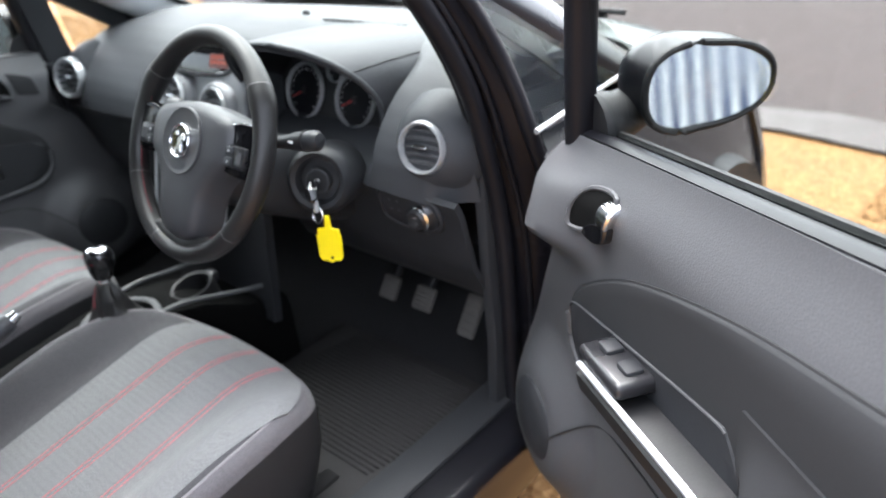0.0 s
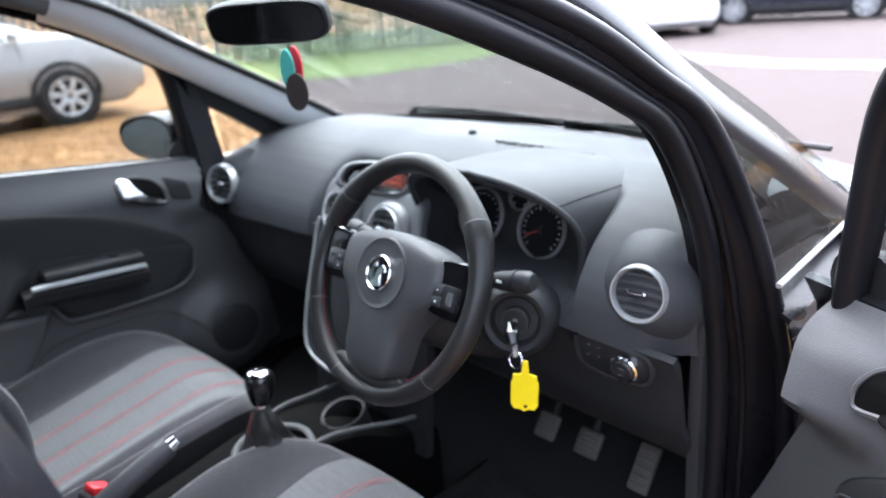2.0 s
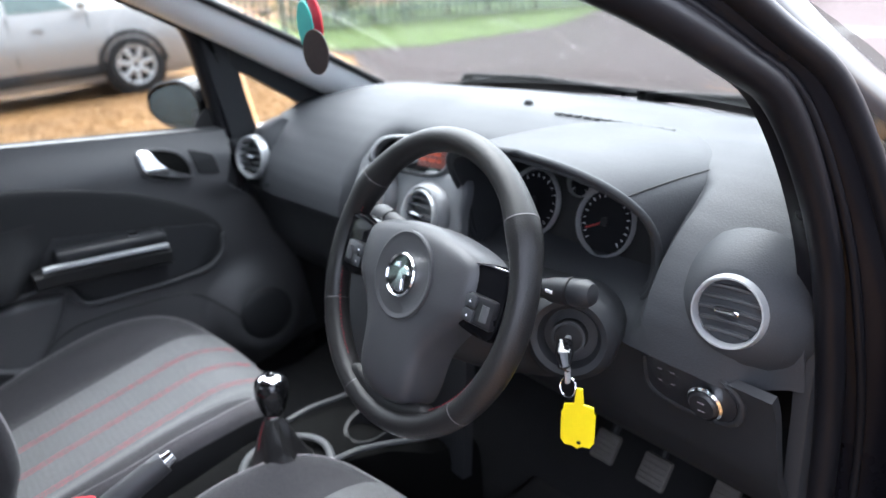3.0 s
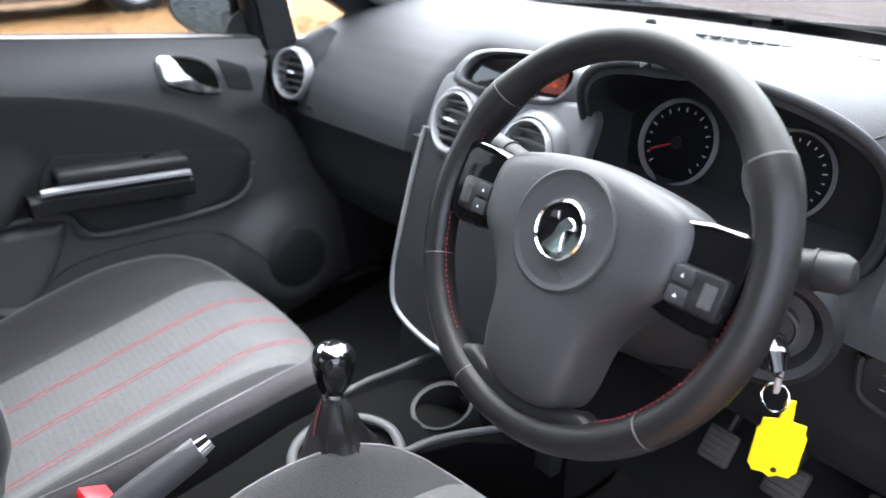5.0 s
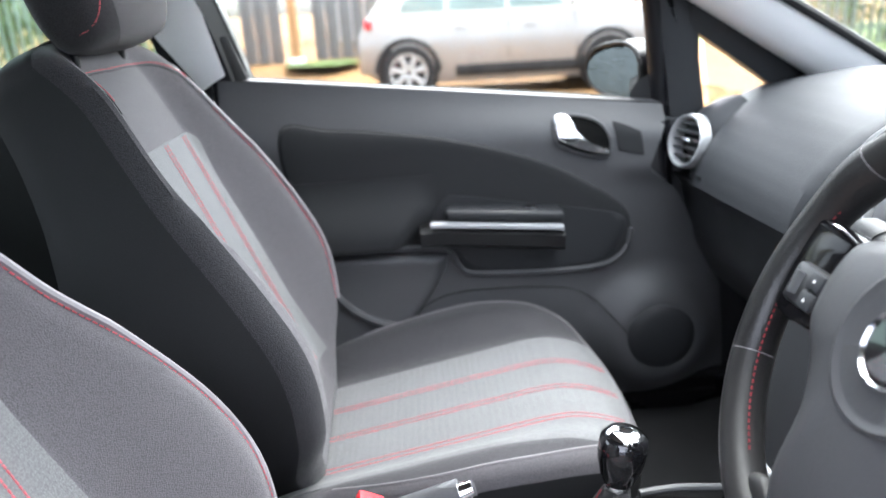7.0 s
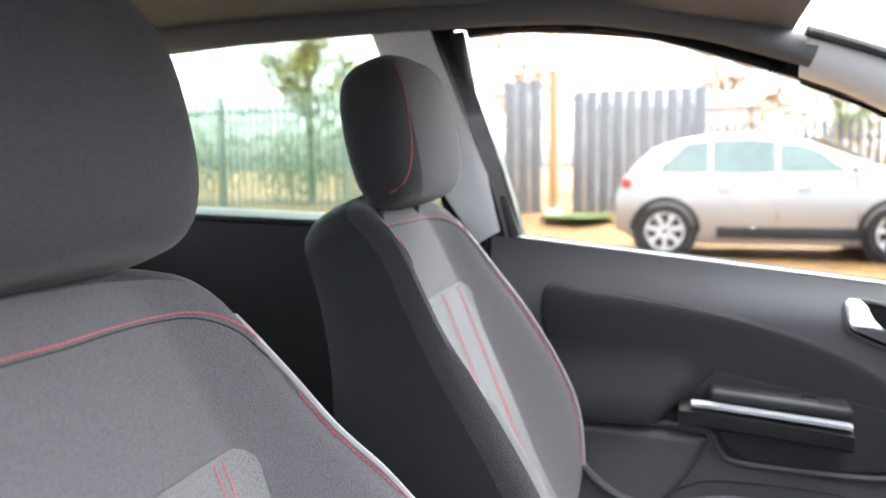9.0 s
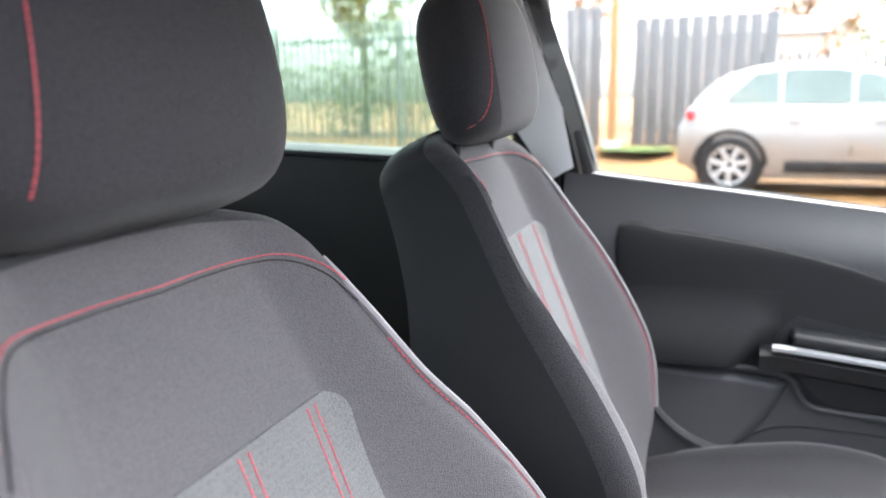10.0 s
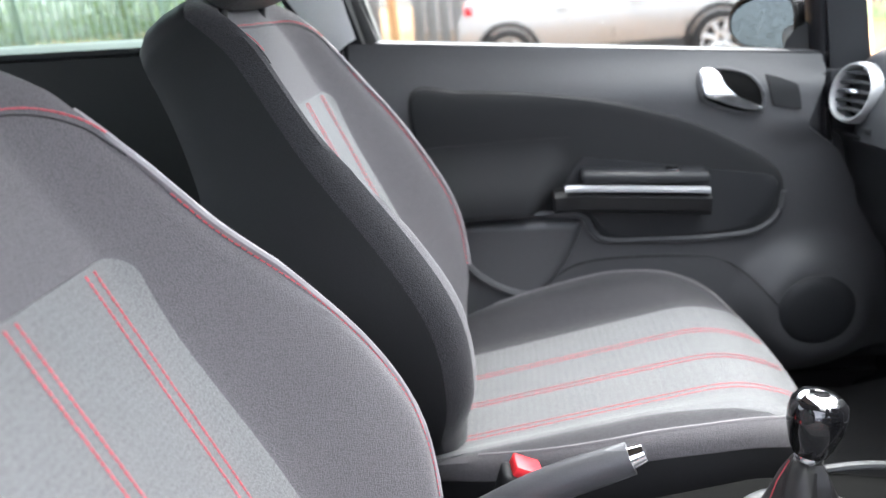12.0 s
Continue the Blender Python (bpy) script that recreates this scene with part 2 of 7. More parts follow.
DOORI = material("charcoal_door_cloth", (0.020, 0.0205, 0.022), 0.8, spec=0.15, vary=0.12, grain=700, bump=0.3, blotch=5)
GLOSS = material("piano_black", (0.006, 0.006, 0.007), 0.08, vary=0.1, grain=300, bump=0.0, blotch=12, coat=0.6)
CHROME = material("chrome", (0.82, 0.83, 0.85), 0.12, 1.0, vary=0.05, grain=200, bump=0.0, blotch=20)
SATIN = material("satin_silver", (0.46, 0.47, 0.48), 0.36, 0.5, vary=0.06, grain=600, bump=0.05, blotch=12)
SILVER = material("silver_painted_plastic", (0.30, 0.31, 0.325), 0.42, 0.35, vary=0.06, grain=500, bump=0.05, blotch=10)
LEATHER = material("black_leather", (0.014, 0.0135, 0.014), 0.42, spec=0.32, vary=0.15, grain=1200, bump=0.25, blotch=8, kind="cells", dist=0.0005)
PERF = material("perforated_leather", (0.012, 0.0115, 0.012), 0.36, spec=0.42, vary=0.15, grain=420, bump=0.4, blotch=8, kind="cells", dist=0.0005)
HUB = material("hub_plastic", (0.044, 0.0445, 0.049), 0.46, vary=0.1, grain=650, bump=0.35, blotch=6, kind="cells", dist=0.0004)
RED = material("red_thread", (0.48, 0.075, 0.095), 0.7, vary=0.2, grain=900, bump=0.2, blotch=60)
EDGE = material("pale_piping", (0.17, 0.160, 0.172), 0.55, vary=0.15, grain=900, bump=0.3, blotch=30)
PIPE = material("grey_piping", (0.13, 0.122, 0.13), 0.6, vary=0.15, grain=900, bump=0.3, blotch=30)
CLOTH = cloth("charcoal_seat_cloth", (0.088, 0.0835, 0.0905), 0.85, 0.0014, 0.45, 0.74, 1.16, vary=0.08, loose=0.9)
INSERT = cloth("grey_mesh_cloth", (0.120, 0.121, 0.125), 0.8, 0.0022, 0.6, 0.76, 1.12, loose=0.6)
SIDECLOTH = cloth("dark_bolster_and_shade_cloth", (0.036, 0.035, 0.039), 0.85, 0.0016, 0.4, 0.7, 1.2, loose=0.9)
COLLAR = material("pale_grey_plastic", (0.42, 0.43, 0.45), 0.45, vary=0.06, grain=500, bump=0.05, blotch=20)
SEATSIDE = material("black_seat_trim", (0.016, 0.016, 0.0175), 0.65, spec=0.2, vary=0.15, grain=500, bump=0.3, blotch=8)
RUBBER = material("black_rubber", (0.011, 0.011, 0.012), 0.55, spec=0.3, vary=0.2, grain=300, bump=0.25, blotch=10)
CARPET = material("black_carpet", (0.008, 0.008, 0.009), 0.95, vary=0.4, grain=700, bump=1.0, blotch=9, dist=0.002)
PAINT = material("black_car_paint", (0.006, 0.006, 0.008), 0.28, vary=0.15, grain=200, bump=0.0, blotch=3, coat=0.35, spec=0.35)
YELLOW = material("yellow_plastic", (0.90, 0.72, 0.0), 0.4, vary=0.04, grain=200, bump=0.05, blotch=20)
PEDAL = material("worn_pedal_rubber", (0.085, 0.078, 0.072), 0.75, vary=0.35, grain=250, bump=0.5, blotch=40)
HEAD = material("grey_roof_lining", (0.12, 0.12, 0.122), 0.9, vary=0.08, grain=900, bump=0.3, blotch=5)
GLASS = glass("window_glass")
REARGLASS = glass("tinted_rear_glass", (0.54, 0.62, 0.58))
WETGLASS = glass("rainy_window_glass", wet=260.0)
MIRROR = material("mirror_silver", (0.9, 0.92, 0.93), 0.02, 1.0, vary=0.01, grain=50, bump=0.0)

POSTPAINT = material("dull_black_post_paint", (0.006, 0.006, 0.008), 0.3, spec=0.15, vary=0.25, grain=200, bump=0.05, blotch=6)
FASCIA = material("dark_silver_fascia", (0.125, 0.128, 0.135), 0.38, 0.15, vary=0.08, grain=600, bump=0.1, blotch=6)
# relief is rain drops; the dark tint paints in a dark reflection
WETDARKMIRROR = material("wet_mirror_dark_reflection", (0.07, 0.08, 0.085), 0.12, 1.0, vary=0.35, grain=160, bump=0.5, blotch=25, kind="cells", dist=0.0008)
RADIO = material("dark_radio_plastic", (0.015, 0.015, 0.017), 0.3, vary=0.15, grain=400, bump=0.1, blotch=15)
SEAL = material("door_seal_rubber", (0.008, 0.008, 0.010), 0.38, spec=0.18, vary=0.2, grain=300, bump=0.1, blotch=10)
DARKRED = material("dark_red_thread", (0.24, 0.025, 0.035), 0.7, vary=0.2, grain=900, bump=0.2, blotch=60)
SPOKE = material("gloss_black_spoke", (0.005, 0.005, 0.006), 0.10, vary=0.1, grain=300, bump=0.0, blotch=12, spec=0.1)
MATRUBBER = material("dusty_mat_rubber", (0.024, 0.023, 0.023), 0.7, spec=0.3, vary=0.35, grain=220, bump=0.3, blotch=14)
VENTGREY = material("grey_vent_plastic", (0.062, 0.064, 0.068), 0.48, spec=0.25, vary=0.08, grain=500, bump=0.05, blotch=12)
# near-black that puts the shade of hollows into the colour
RECESS_SHADE = material("painted_recess_shade", (0.003, 0.003, 0.003), 0.9, spec=0.08, vary=0.2, grain=200, bump=0.0, blotch=10)

# ---- car body ----
car = thing("black_hatchback", at(0, 0, 0.16), "black hatchback body shell with its driver's door open", "car")


def sill_z(y):
    return 0.981 - 0.108 * y


def bodyside(s):
    """Pillars, roof rail and sill on one side; s is +1 for the driver's side."""
    X = lambda x: x * s
    # pillar beside the windscreen: inner trim, a swelling ribbon
    lo = smooth([(X(0.668), 0.60, 0.93), (X(0.672), 0.42, 1.045), (X(0.668), 0.193, 1.184), (X(0.655), 0.02, 1.283), (X(0.642), -0.10, 1.334)], 6)
    hi = smooth([(X(0.60), 0.66, 0.99), (X(0.602), 0.45, 1.115), (X(0.598), 0.186, 1.262), (X(0.585), 0.04, 1.345), (X(0.565), -0.10, 1.395)], 6)
    rings = []
    for a, b in zip(lo, hi):
        nrm = Vector((-s, -0.25, 0.1)).normalized()
        rings.append([a.lerp(b, t) + nrm * h for t, h in ((0, -0.02), (0.0, 0.006), (0.06, 0.017), (0.18, 0.024), (0.45, 0.022), (0.75, 0.012), (0.95, 0.0), (1.0, -0.008), (1.0, -0.03))])
    part("a_pillar_core", loft([[a.lerp(b, t) - Vector((-s, -0.25, 0.1)) * h for t, h in ((-0.1, 0.026), (1.1, 0.034), (1.1, 0.040), (-0.1, 0.034))] for a, b in zip(lo, hi)]), POSTPAINT, car, "black pillar core")
    part("pillar_edge", tube([b + Vector((-s * 0.002, -0.004, 0.002)) for b in hi], 0.009, 8), RUBBER, car, "black windscreen edge seal")
    part("a_pillar_trim", loft(rings), PILLAR, car, "pale grey pillar trim")
    part("lining_edge", tube(smooth([(X(0.600), -0.085, 1.368), (X(0.596), -0.30, 1.432), (X(0.588), -0.60, 1.466), (X(0.582), -1.40, 1.455)], 6), 0.026, 12), HEAD, car, "rounded edge of the roof lining")
    # outer painted pillar and door opening with its seals
    low = smooth([(X(0.79), 0.74, 0.885), (X(0.777), 0.60, 0.965), (X(0.752), 0.45, 1.06), (X(0.724), 0.285, 1.158), (X(0.704), 0.06, 1.298), (X(0.684), -0.10, 1.362), (X(0.662), -0.40, 1.452), (X(0.65), -0.80, 1.475), (X(0.65), -1.4, 1.45)], 6)
    top = smooth([(X(0.73), 0.80, 0.92), (X(0.715), 0.65, 1.005), (X(0.692), 0.50, 1.10), (X(0.665), 0.335, 1.20), (X(0.645), 0.10, 1.34), (X(0.628), -0.07, 1.405), (X(0.61), -0.40, 1.487), (X(0.60), -0.80, 1.51), (X(0.60), -1.4, 1.485)], 6)
    nrm = Vector((0.45 * s, 0.25, 0.85)).normalized()
    rings = [[a.lerp(b, t) + nrm * h for t, h in ((0.0, -0.02), (0.0, 0.0), (0.12, 0.008), (0.35, 0.015), (0.65, 0.016), (0.9, 0.008), (1.0, 0.0), (1.0, -0.02))] for a, b in zip(low, top)]
    part("roof_rail", loft(rings), PAINT, car, "glossy black windscreen pillar and roof rail", sharp=75)
    ins = smooth([(X(0.706), 0.345, 0.34), (X(0.708), 0.342, 0.70), (X(0.708), 0.318, 0.88), (X(0.706), 0.275, 1.02), (X(0.700), 0.195, 1.15), (X(0.692), 0.115, 1.205), (X(0.684), -0.03, 1.272), (X(0.664), -0.22, 1.345), (X(0.65), -0.50, 1.415), (X(0.645), -0.80, 1.425)], 6)
    out = smooth([(X(0.80), 0.47, 0.34), (X(0.802), 0.44, 0.70), (X(0.79), 0.367, 0.91), (X(0.757), 0.335, 1.04), (X(0.728), 0.265, 1.165), (X(0.712), 0.17, 1.23), (X(0.700), 0.05, 1.298), (X(0.682), -0.10, 1.355), (X(0.66), -0.40, 1.448), (X(0.65), -0.80, 1.472)], 6)
    prof = [(0.0, 0.0), (0.10, 0.003), (0.22, -0.004), (0.34, -0.006), (0.40, 0.004), (0.55, 0.010), (0.70, 0.006), (0.85, 0.010), (1.0, 0.0), (1.0, -0.03), (0.5, -0.035), (0.0, -0.03)]
    rings = []
    for a, b2 in zip(ins, out):
        nrm = Vector((s, -0.35, 0.15)).normalized()
        if s < 0:
            b2 = b2 - Vector((0, 0.075, 0)) * step(1.26, 1.10, b2.z)
        rings.append([a.lerp(b2, t if s > 0 else 0.55 + 0.45 * t) + nrm * h for t, h in prof])
    part("a_post", loft(rings), POSTPAINT, car, "black painted door opening post", sharp=75)
    for t, r, nm in (((0.08, 0.0155, "door_seal"), (0.36, 0.005, "door_seal"), (0.84, 0.013, "outer_seal")) if s > 0 else ((0.97, 0.007, "outer_seal"),)):
        pts = [a.lerp(b2, t) + Vector((s * 0.004, -0.004 - (0.075 * step(1.26, 1.10, b2.z) if s < 0 else 0.0), 0.002)) for a, b2 in zip(ins, out)]
        part(nm, tube(pts, r, 16), SEAL, car, "black rubber seal", sharp=80)
    if s < 0:
        strut = [((0.186, 1.19), (0.262, 1.165)), ((0.200, 1.13), (0.279, 1.13)), ((0.216, 1.06), (0.287, 1.04)), ((0.226, 0.99), (0.296, 0.98)), ((0.234, 0.925), (0.306, 0.925))]
        part("quarter_strut", loft([[(-0.700, a0, z0), (-0.694, a0 * 0.5 + a1 * 0.5, z0 * 0.5 + z1 * 0.5), (-0.702, a1, z1), (-0.735, a1, z1), (-0.735, a0, z0)] for (a0, z0), (a1, z1) in strut]), DASH_LOW, car, "dark grey strut before the quarter window")
        band = [((0.262, 1.10), (0.262, 1.15)), ((0.345, 1.045), (0.35, 1.095)), ((0.42, 0.992), (0.43, 1.045)), ((0.50, 0.935), (0.53, 0.97))]
        part("quarter_band", loft([[(-0.700, a0, z0), (-0.692, a1, z1), (-0.73, a1, z1), (-0.735, a0, z0)] for (a0, z0), (a1, z1) in band]), DASH_LOW, car, "black band over the quarter window")
    # centre pillar
    b = [(X(0.72), -0.60, 0.30), (X(0.735), -0.62, 0.60), (X(0.735), -0.64, 0.90), (X(0.715), -0.68, 1.12), (X(0.645), -0.785, 1.46)]
    rings = [[p + Vector((X(a), c2, 0)) for a, c2 in ((-0.028, -0.07), (-0.03, 0.045), (-0.005, 0.075), (0.03, 0.075), (0.035, -0.08))] for p in smooth(b, 5)]
    part("b_pillar", loft(rings), PAINT, car, "black centre pillar")
    trim = [(X(0.725), -0.635, 0.98), (X(0.712), -0.655, 1.05), (X(0.683), -0.70, 1.16), (X(0.62), -0.775, 1.38), (X(0.595), -0.80, 1.46)]
    rings = [[p + Vector((X(a), c2, 0)) for a, c2 in ((0.0, -0.065), (-0.018, -0.03), (-0.016, 0.03), (-0.004, 0.055), (0.006, 0.05), (0.008, -0.06))] for p in smooth(trim, 5)]
    part("b_pillar_trim", loft(rings), PILLAR, car, "pale grey centre pillar trim")
    low = [(X(0.695), -0.60, 0.34), (X(0.705), -0.62, 0.70), (X(0.702), -0.63, 0.975)]
    rings = [[p + Vector((X(a), c2, 0)) for a, c2 in ((0.0, -0.075), (-0.02, -0.04), (-0.018, 0.03), (-0.004, 0.06), (0.006, 0.055), (0.008, -0.07))] for p in smooth(low, 5)]
    part("b_pillar_lower_trim", loft(rings), DASH_LOW, car, "black lower pillar trim")
    if s > 0:
        fl = smooth([(0.785, -0.50, 0.36), (0.800, -0.515, 0.70), (0.795, -0.535, 1.02), (0.775, -0.565, 1.17), (0.70, -0.65, 1.38), (0.67, -0.67, 1.45)], 5)
        rings = [[p + Vector(q) for q in ((-0.055, 0.0, 0), (-0.04, 0.014, 0), (-0.015, 0.016, 0), (0.0, 0.004, 0), (0.0, -0.10, 0), (-0.05, -0.10, 0))] for p in fl]
        part("b_pillar_flange", loft(rings), PAINT, car, "glossy black centre pillar flange")
        part("b_pillar_seal", tube([p + Vector((-0.05, 0.004, 0)) for p in fl], 0.010, 8), RUBBER, car, "black rubber seal")
    # sill
    part("sill", box((X(0.735), -0.1, 0.30), (0.13, 1.3, 0.14), 0.03, 3), PAINT, car, "black painted sill")
    part("sill_cover", box((X(0.685), -0.1, 0.374), (0.075, 1.1, 0.014), 0.005), DASH_LOW, car, "black plastic sill cover")
    # rear side of the cabin
    def rear(u, v):
        y = -0.72 - 1.05 * u
        return Vector((X(0.69 - 0.05 * u), y, 0.34 + (1.055 + 0.04 * u - 0.34) * v))
    part("rear_door_panel", shell(rear, 6, 6, 0.03), RUBBER, car, "black rear door panel")
    part("rear_sill_top", shell(lambda u, v: Vector((X(0.655 + 0.065 * v - 0.05 * u), -0.72 - 1.05 * u, 1.060 + 0.04 * u + 0.012 * math.sin(math.pi * v))), 8, 6, 0.012), DOORP, car, "black rear window sill")
    part("outer_skin", shell(lambda u, v: Vector((X(0.80 - 0.05 * u - 0.05 * step(0.6, 1, v)), -0.66 - 1.2 * u, 0.30 + (1.06 + 0.05 * u - 0.30) * v)), 8, 8, 0.02), PAINT, car, "black rear door skin")
    pane = part("rear_window_pane", shell(lambda u, v: Vector((X(0.712 - 0.1 * v - 0.03 * u), -0.74 - 0.78 * u, 1.06 + 0.03 * u + (0.405 - 0.05 * u) * v)), 3, 3, 0.004), REARGLASS, car, "green-tinted rear door glass")
    part("c_pillar", loft([[p + Vector((X(a), c2, 0)) for a, c2 in ((-0.03, -0.3), (-0.03, 0.05), (0.03, 0.06), (0.03, -0.3))] for p in [Vector((X(0.66), -1.5, 0.9)), Vector((X(0.65), -1.52, 1.08)), Vector((X(0.58), -1.60, 1.46))]]), PILLAR, car, "grey rear pillar trim")


for side_sign in (1, -1):
    bodyside(side_sign)


# roof, floor, bulkheads
def roof_f(u, v):
    x = (2 * u - 1) * 0.655
    y = -0.12 - 1.55 * v
    return Vector((x, y, 1.395 + 0.065 * step(-0.10, -0.50, y) + 0.035 * (1 - (2 * u - 1) ** 2) + 0.01 * math.sin(v * math.pi)))


part("roof", shell(lambda u, v: roof_f(u, v) + Vector((0, 0, 0.035)), 14, 10, 0.01), PAINT, car, "black roof skin")
part("roof_lining", shell(roof_f, 14, 10, 0.012), HEAD, car, "pale grey roof lining")
part("floor_carpet", shell(lambda u, v: Vector((-0.70 + 1.40 * u, -1.75 + 2.45 * v, 0.285 + 0.035 * step(0.83, 0.9, v) + 0.16 * step(0.9, 1.0, v))), 12, 24, 0.02), CARPET, car, "black carpeted floor")
part("bulkhead", box((0, 0.70, 0.60), (1.40, 0.04, 0.70), 0.01), CARPET, car)
part("rear_panel", box((0, -1.70, 0.72), (1.30, 0.05, 0.72), 0.02), DOORP, car, "black tailgate trim")
for s in (-1, 1):
    part("tailgate_pillar", tube([(0.60 * s, -1.74, 1.05), (0.54 * s, -1.62, 1.45)], 0.05, 8), PAINT, car)
part("rear_bench", box((0, -1.28, 0.50), (1.24, 0.50, 0.22), 0.06, 3), CLOTH, car, "charcoal rear bench")
part("rear_bench_back", box((0, -1.53, 0.80), (1.24, 0.14, 0.52), 0.05, 3, Matrix.Rotation(radians(14), 4, "X")), CLOTH, car, "charcoal rear bench back")


# windscreen
def screen_f(u, v):
    a = 2 * u - 1
    w = 0.735 - 0.14 * v
    return Vector((a * w, 0.90 - 0.13 * a * a - (0.99 - 0.10 * a * a) * v, 0.985 + 0.425 * v - 0.035 * a * a * (1 - v) - 0.02 * a * a * v + 0.05 * math.sin(math.pi * v)))


pane = part("windscreen", shell(screen_f, 16, 10, 0.005), WETGLASS, car, "rain-spotted windscreen glass")
part("windscreen_frit", shell(lambda u, v: screen_f(u, 0.055 * v - 0.01) + Vector((0, -0.012, -0.002)), 16, 3, 0.003), RUBBER, car, "black band along the foot of the windscreen")
part("scuttle", shell(lambda u, v: screen_f(u, 0) + Vector((0, 0.13 * v - 0.02, -0.012 - 0.02 * v)), 16, 3, 0.01), RUBBER, car, "black plastic scuttle panel")


# bonnet and front wings
def bonnet_f(u, v):
    a = 2 * u - 1
    w = 0.78 - 0.12 * v * v
    return Vector((a * w, 0.86 + 0.10 * (1 - abs(a) ** 3) * (1 - v) + 0.92 * v, 0.955 - 0.09 * abs(a) ** 4 - 0.26 * v * v - 0.03 * v))


part("bonnet", shell(bonnet_f, 18, 14, 0.01), PAINT, car, "wet glossy black bonnet")
for s in (-1, 1):
    part("front_wing", shell(lambda u, v: Vector((s * (0.74 + 0.10 * math.sin(math.pi * 0.5 * v) - 0.12 * u * u), 0.42 + 1.30 * u, 0.93 - 0.22 * u * u - 0.04 * u - 0.55 * v)), 14, 8, 0.012 * s), PAINT, car, "glossy black front wing")
    wheel = part("tyre", lathe([(0.19, -0.09), (0.29, -0.095), (0.305, -0.06), (0.305, 0.06), (0.29, 0.095), (0.19, 0.09)], at(0.72 * s, 1.12, 0.305) @ Matrix.Rotation(radians(90), 4, "Y"), 36), RUBBER, car, "black tyre")
    part("tyre", lathe([(0.19, -0.09), (0.29, -0.095), (0.305, -0.06), (0.305, 0.06), (0.29, 0.095), (0.19, 0.09)], at(0.72 * s, -1.40, 0.305) @ Matrix.Rotation(radians(90), 4, "Y"), 36), RUBBER, car, "black tyre")
    # quarter glass
    part("quarter_glass", shell(lambda u, v: Vector((s * (0.792 - 0.06 * v - 0.012 * u * (1 - v)), 0.352 - 0.055 * v + 0.26 * u * (1 - v * 0.98), 0.932 + 0.205 * v + 0.015 * u * (1 - v))), 6, 6, 0.004), WETGLASS, car, "small fixed quarter window")
    part("quarter_sill_strip", tube([(0.794 * s, 0.345, 0.928), (0.782 * s, 0.62, 0.942)], 0.0045, 8), SATIN, car, "bright strip under the quarter window")
    part("wing_top", shell(lambda u, v: Vector((s * (0.70 + 0.11 * u), 0.36 + 0.30 * v, 0.905 + 0.01 * math.sin(math.pi * u) - 0.03 * u + 0.01 * v)), 5, 5, 0.008), POSTPAINT, car, "black wing flange below the quarter window")
    part("hinge_bolt", lathe([(0.0, 0.012), (0.006, 0.012), (0.011, 0.006), (0.012, 0.0), (0.0, 0.0)], at(0.798 * s, 0.412, 0.865) @ Matrix.Rotation(radians(90), 4, "X"), 14), SATIN, car, "bare steel hinge bolt")
    for hz in (0.52, 0.80):
        part("door_hinge", box((0.775 * s, 0.425, hz), (0.05, 0.06, 0.05), 0.008, 2), POSTPAINT, car, "black door hinge")


# nose, tail and wheels of the car
def nose(u, v):
    a = 2 * u - 1
    return Vector((a * (0.70 + 0.08 * v), 1.80 + 0.07 * math.sin(math.pi * v) - 0.30 * abs(a) ** 2.6, 0.675 - 0.43 * v + 0.02 * (1 - a * a)))


part("front_bumper", shell(nose, 22, 12, 0.012), PAINT, car, "glossy black front bumper")
part("grille", box((0, 1.872, 0.50), (0.62, 0.05, 0.10), 0.02, 2), RUBBER, car, "black slatted grille")
for k in range(4):
    part("grille_slat", box((0, 1.90, 0.465 + 0.023 * k), (0.58, 0.012, 0.006), 0.002, 1), SATIN if k == 3 else RUBBER, car)
part("lower_grille", box((0, 1.868, 0.34), (0.90, 0.05, 0.09), 0.02, 2), RUBBER, car, "black lower intake")


def tail(u, v):
    a = 2 * u - 1
    return Vector((a * (0.76 + 0.02 * math.sin(math.pi * v)), -1.86 - 0.05 * math.sin(math.pi * v) + 0.22 * abs(a) ** 3, 0.62 - 0.40 * v))


part("rear_bumper", shell(tail, 18, 8, 0.012), PAINT, car, "glossy black rear bumper")
part("tailgate", shell(lambda u, v: Vector(((2 * u - 1) * (0.70 - 0.05 * v), -1.85 + 0.08 * v + 0.10 * abs(2 * u - 1) ** 3, 0.60 + 0.48 * v)), 14, 6, 0.015), PAINT, car, "glossy black tailgate")
pane = part("tailgate_window", shell(lambda u, v: Vector(((2 * u - 1) * (0.63 - 0.06 * v), -1.77 + 0.14 * v + 0.05 * abs(2 * u - 1) ** 3, 1.08 + 0.32 * v)), 10, 5, 0.005), GLASS, car, "sloping tailgate glass")
LAMPLENS = material("clear_lamp_lens", (0.55, 0.57, 0.60), 0.15, 0.4, vary=0.1, grain=80, bump=0.0, coat=0.5)
REDLENS = material("red_lamp_lens", (0.45, 0.015, 0.02), 0.2, vary=0.15, grain=80, bump=0.0, coat=0.5)
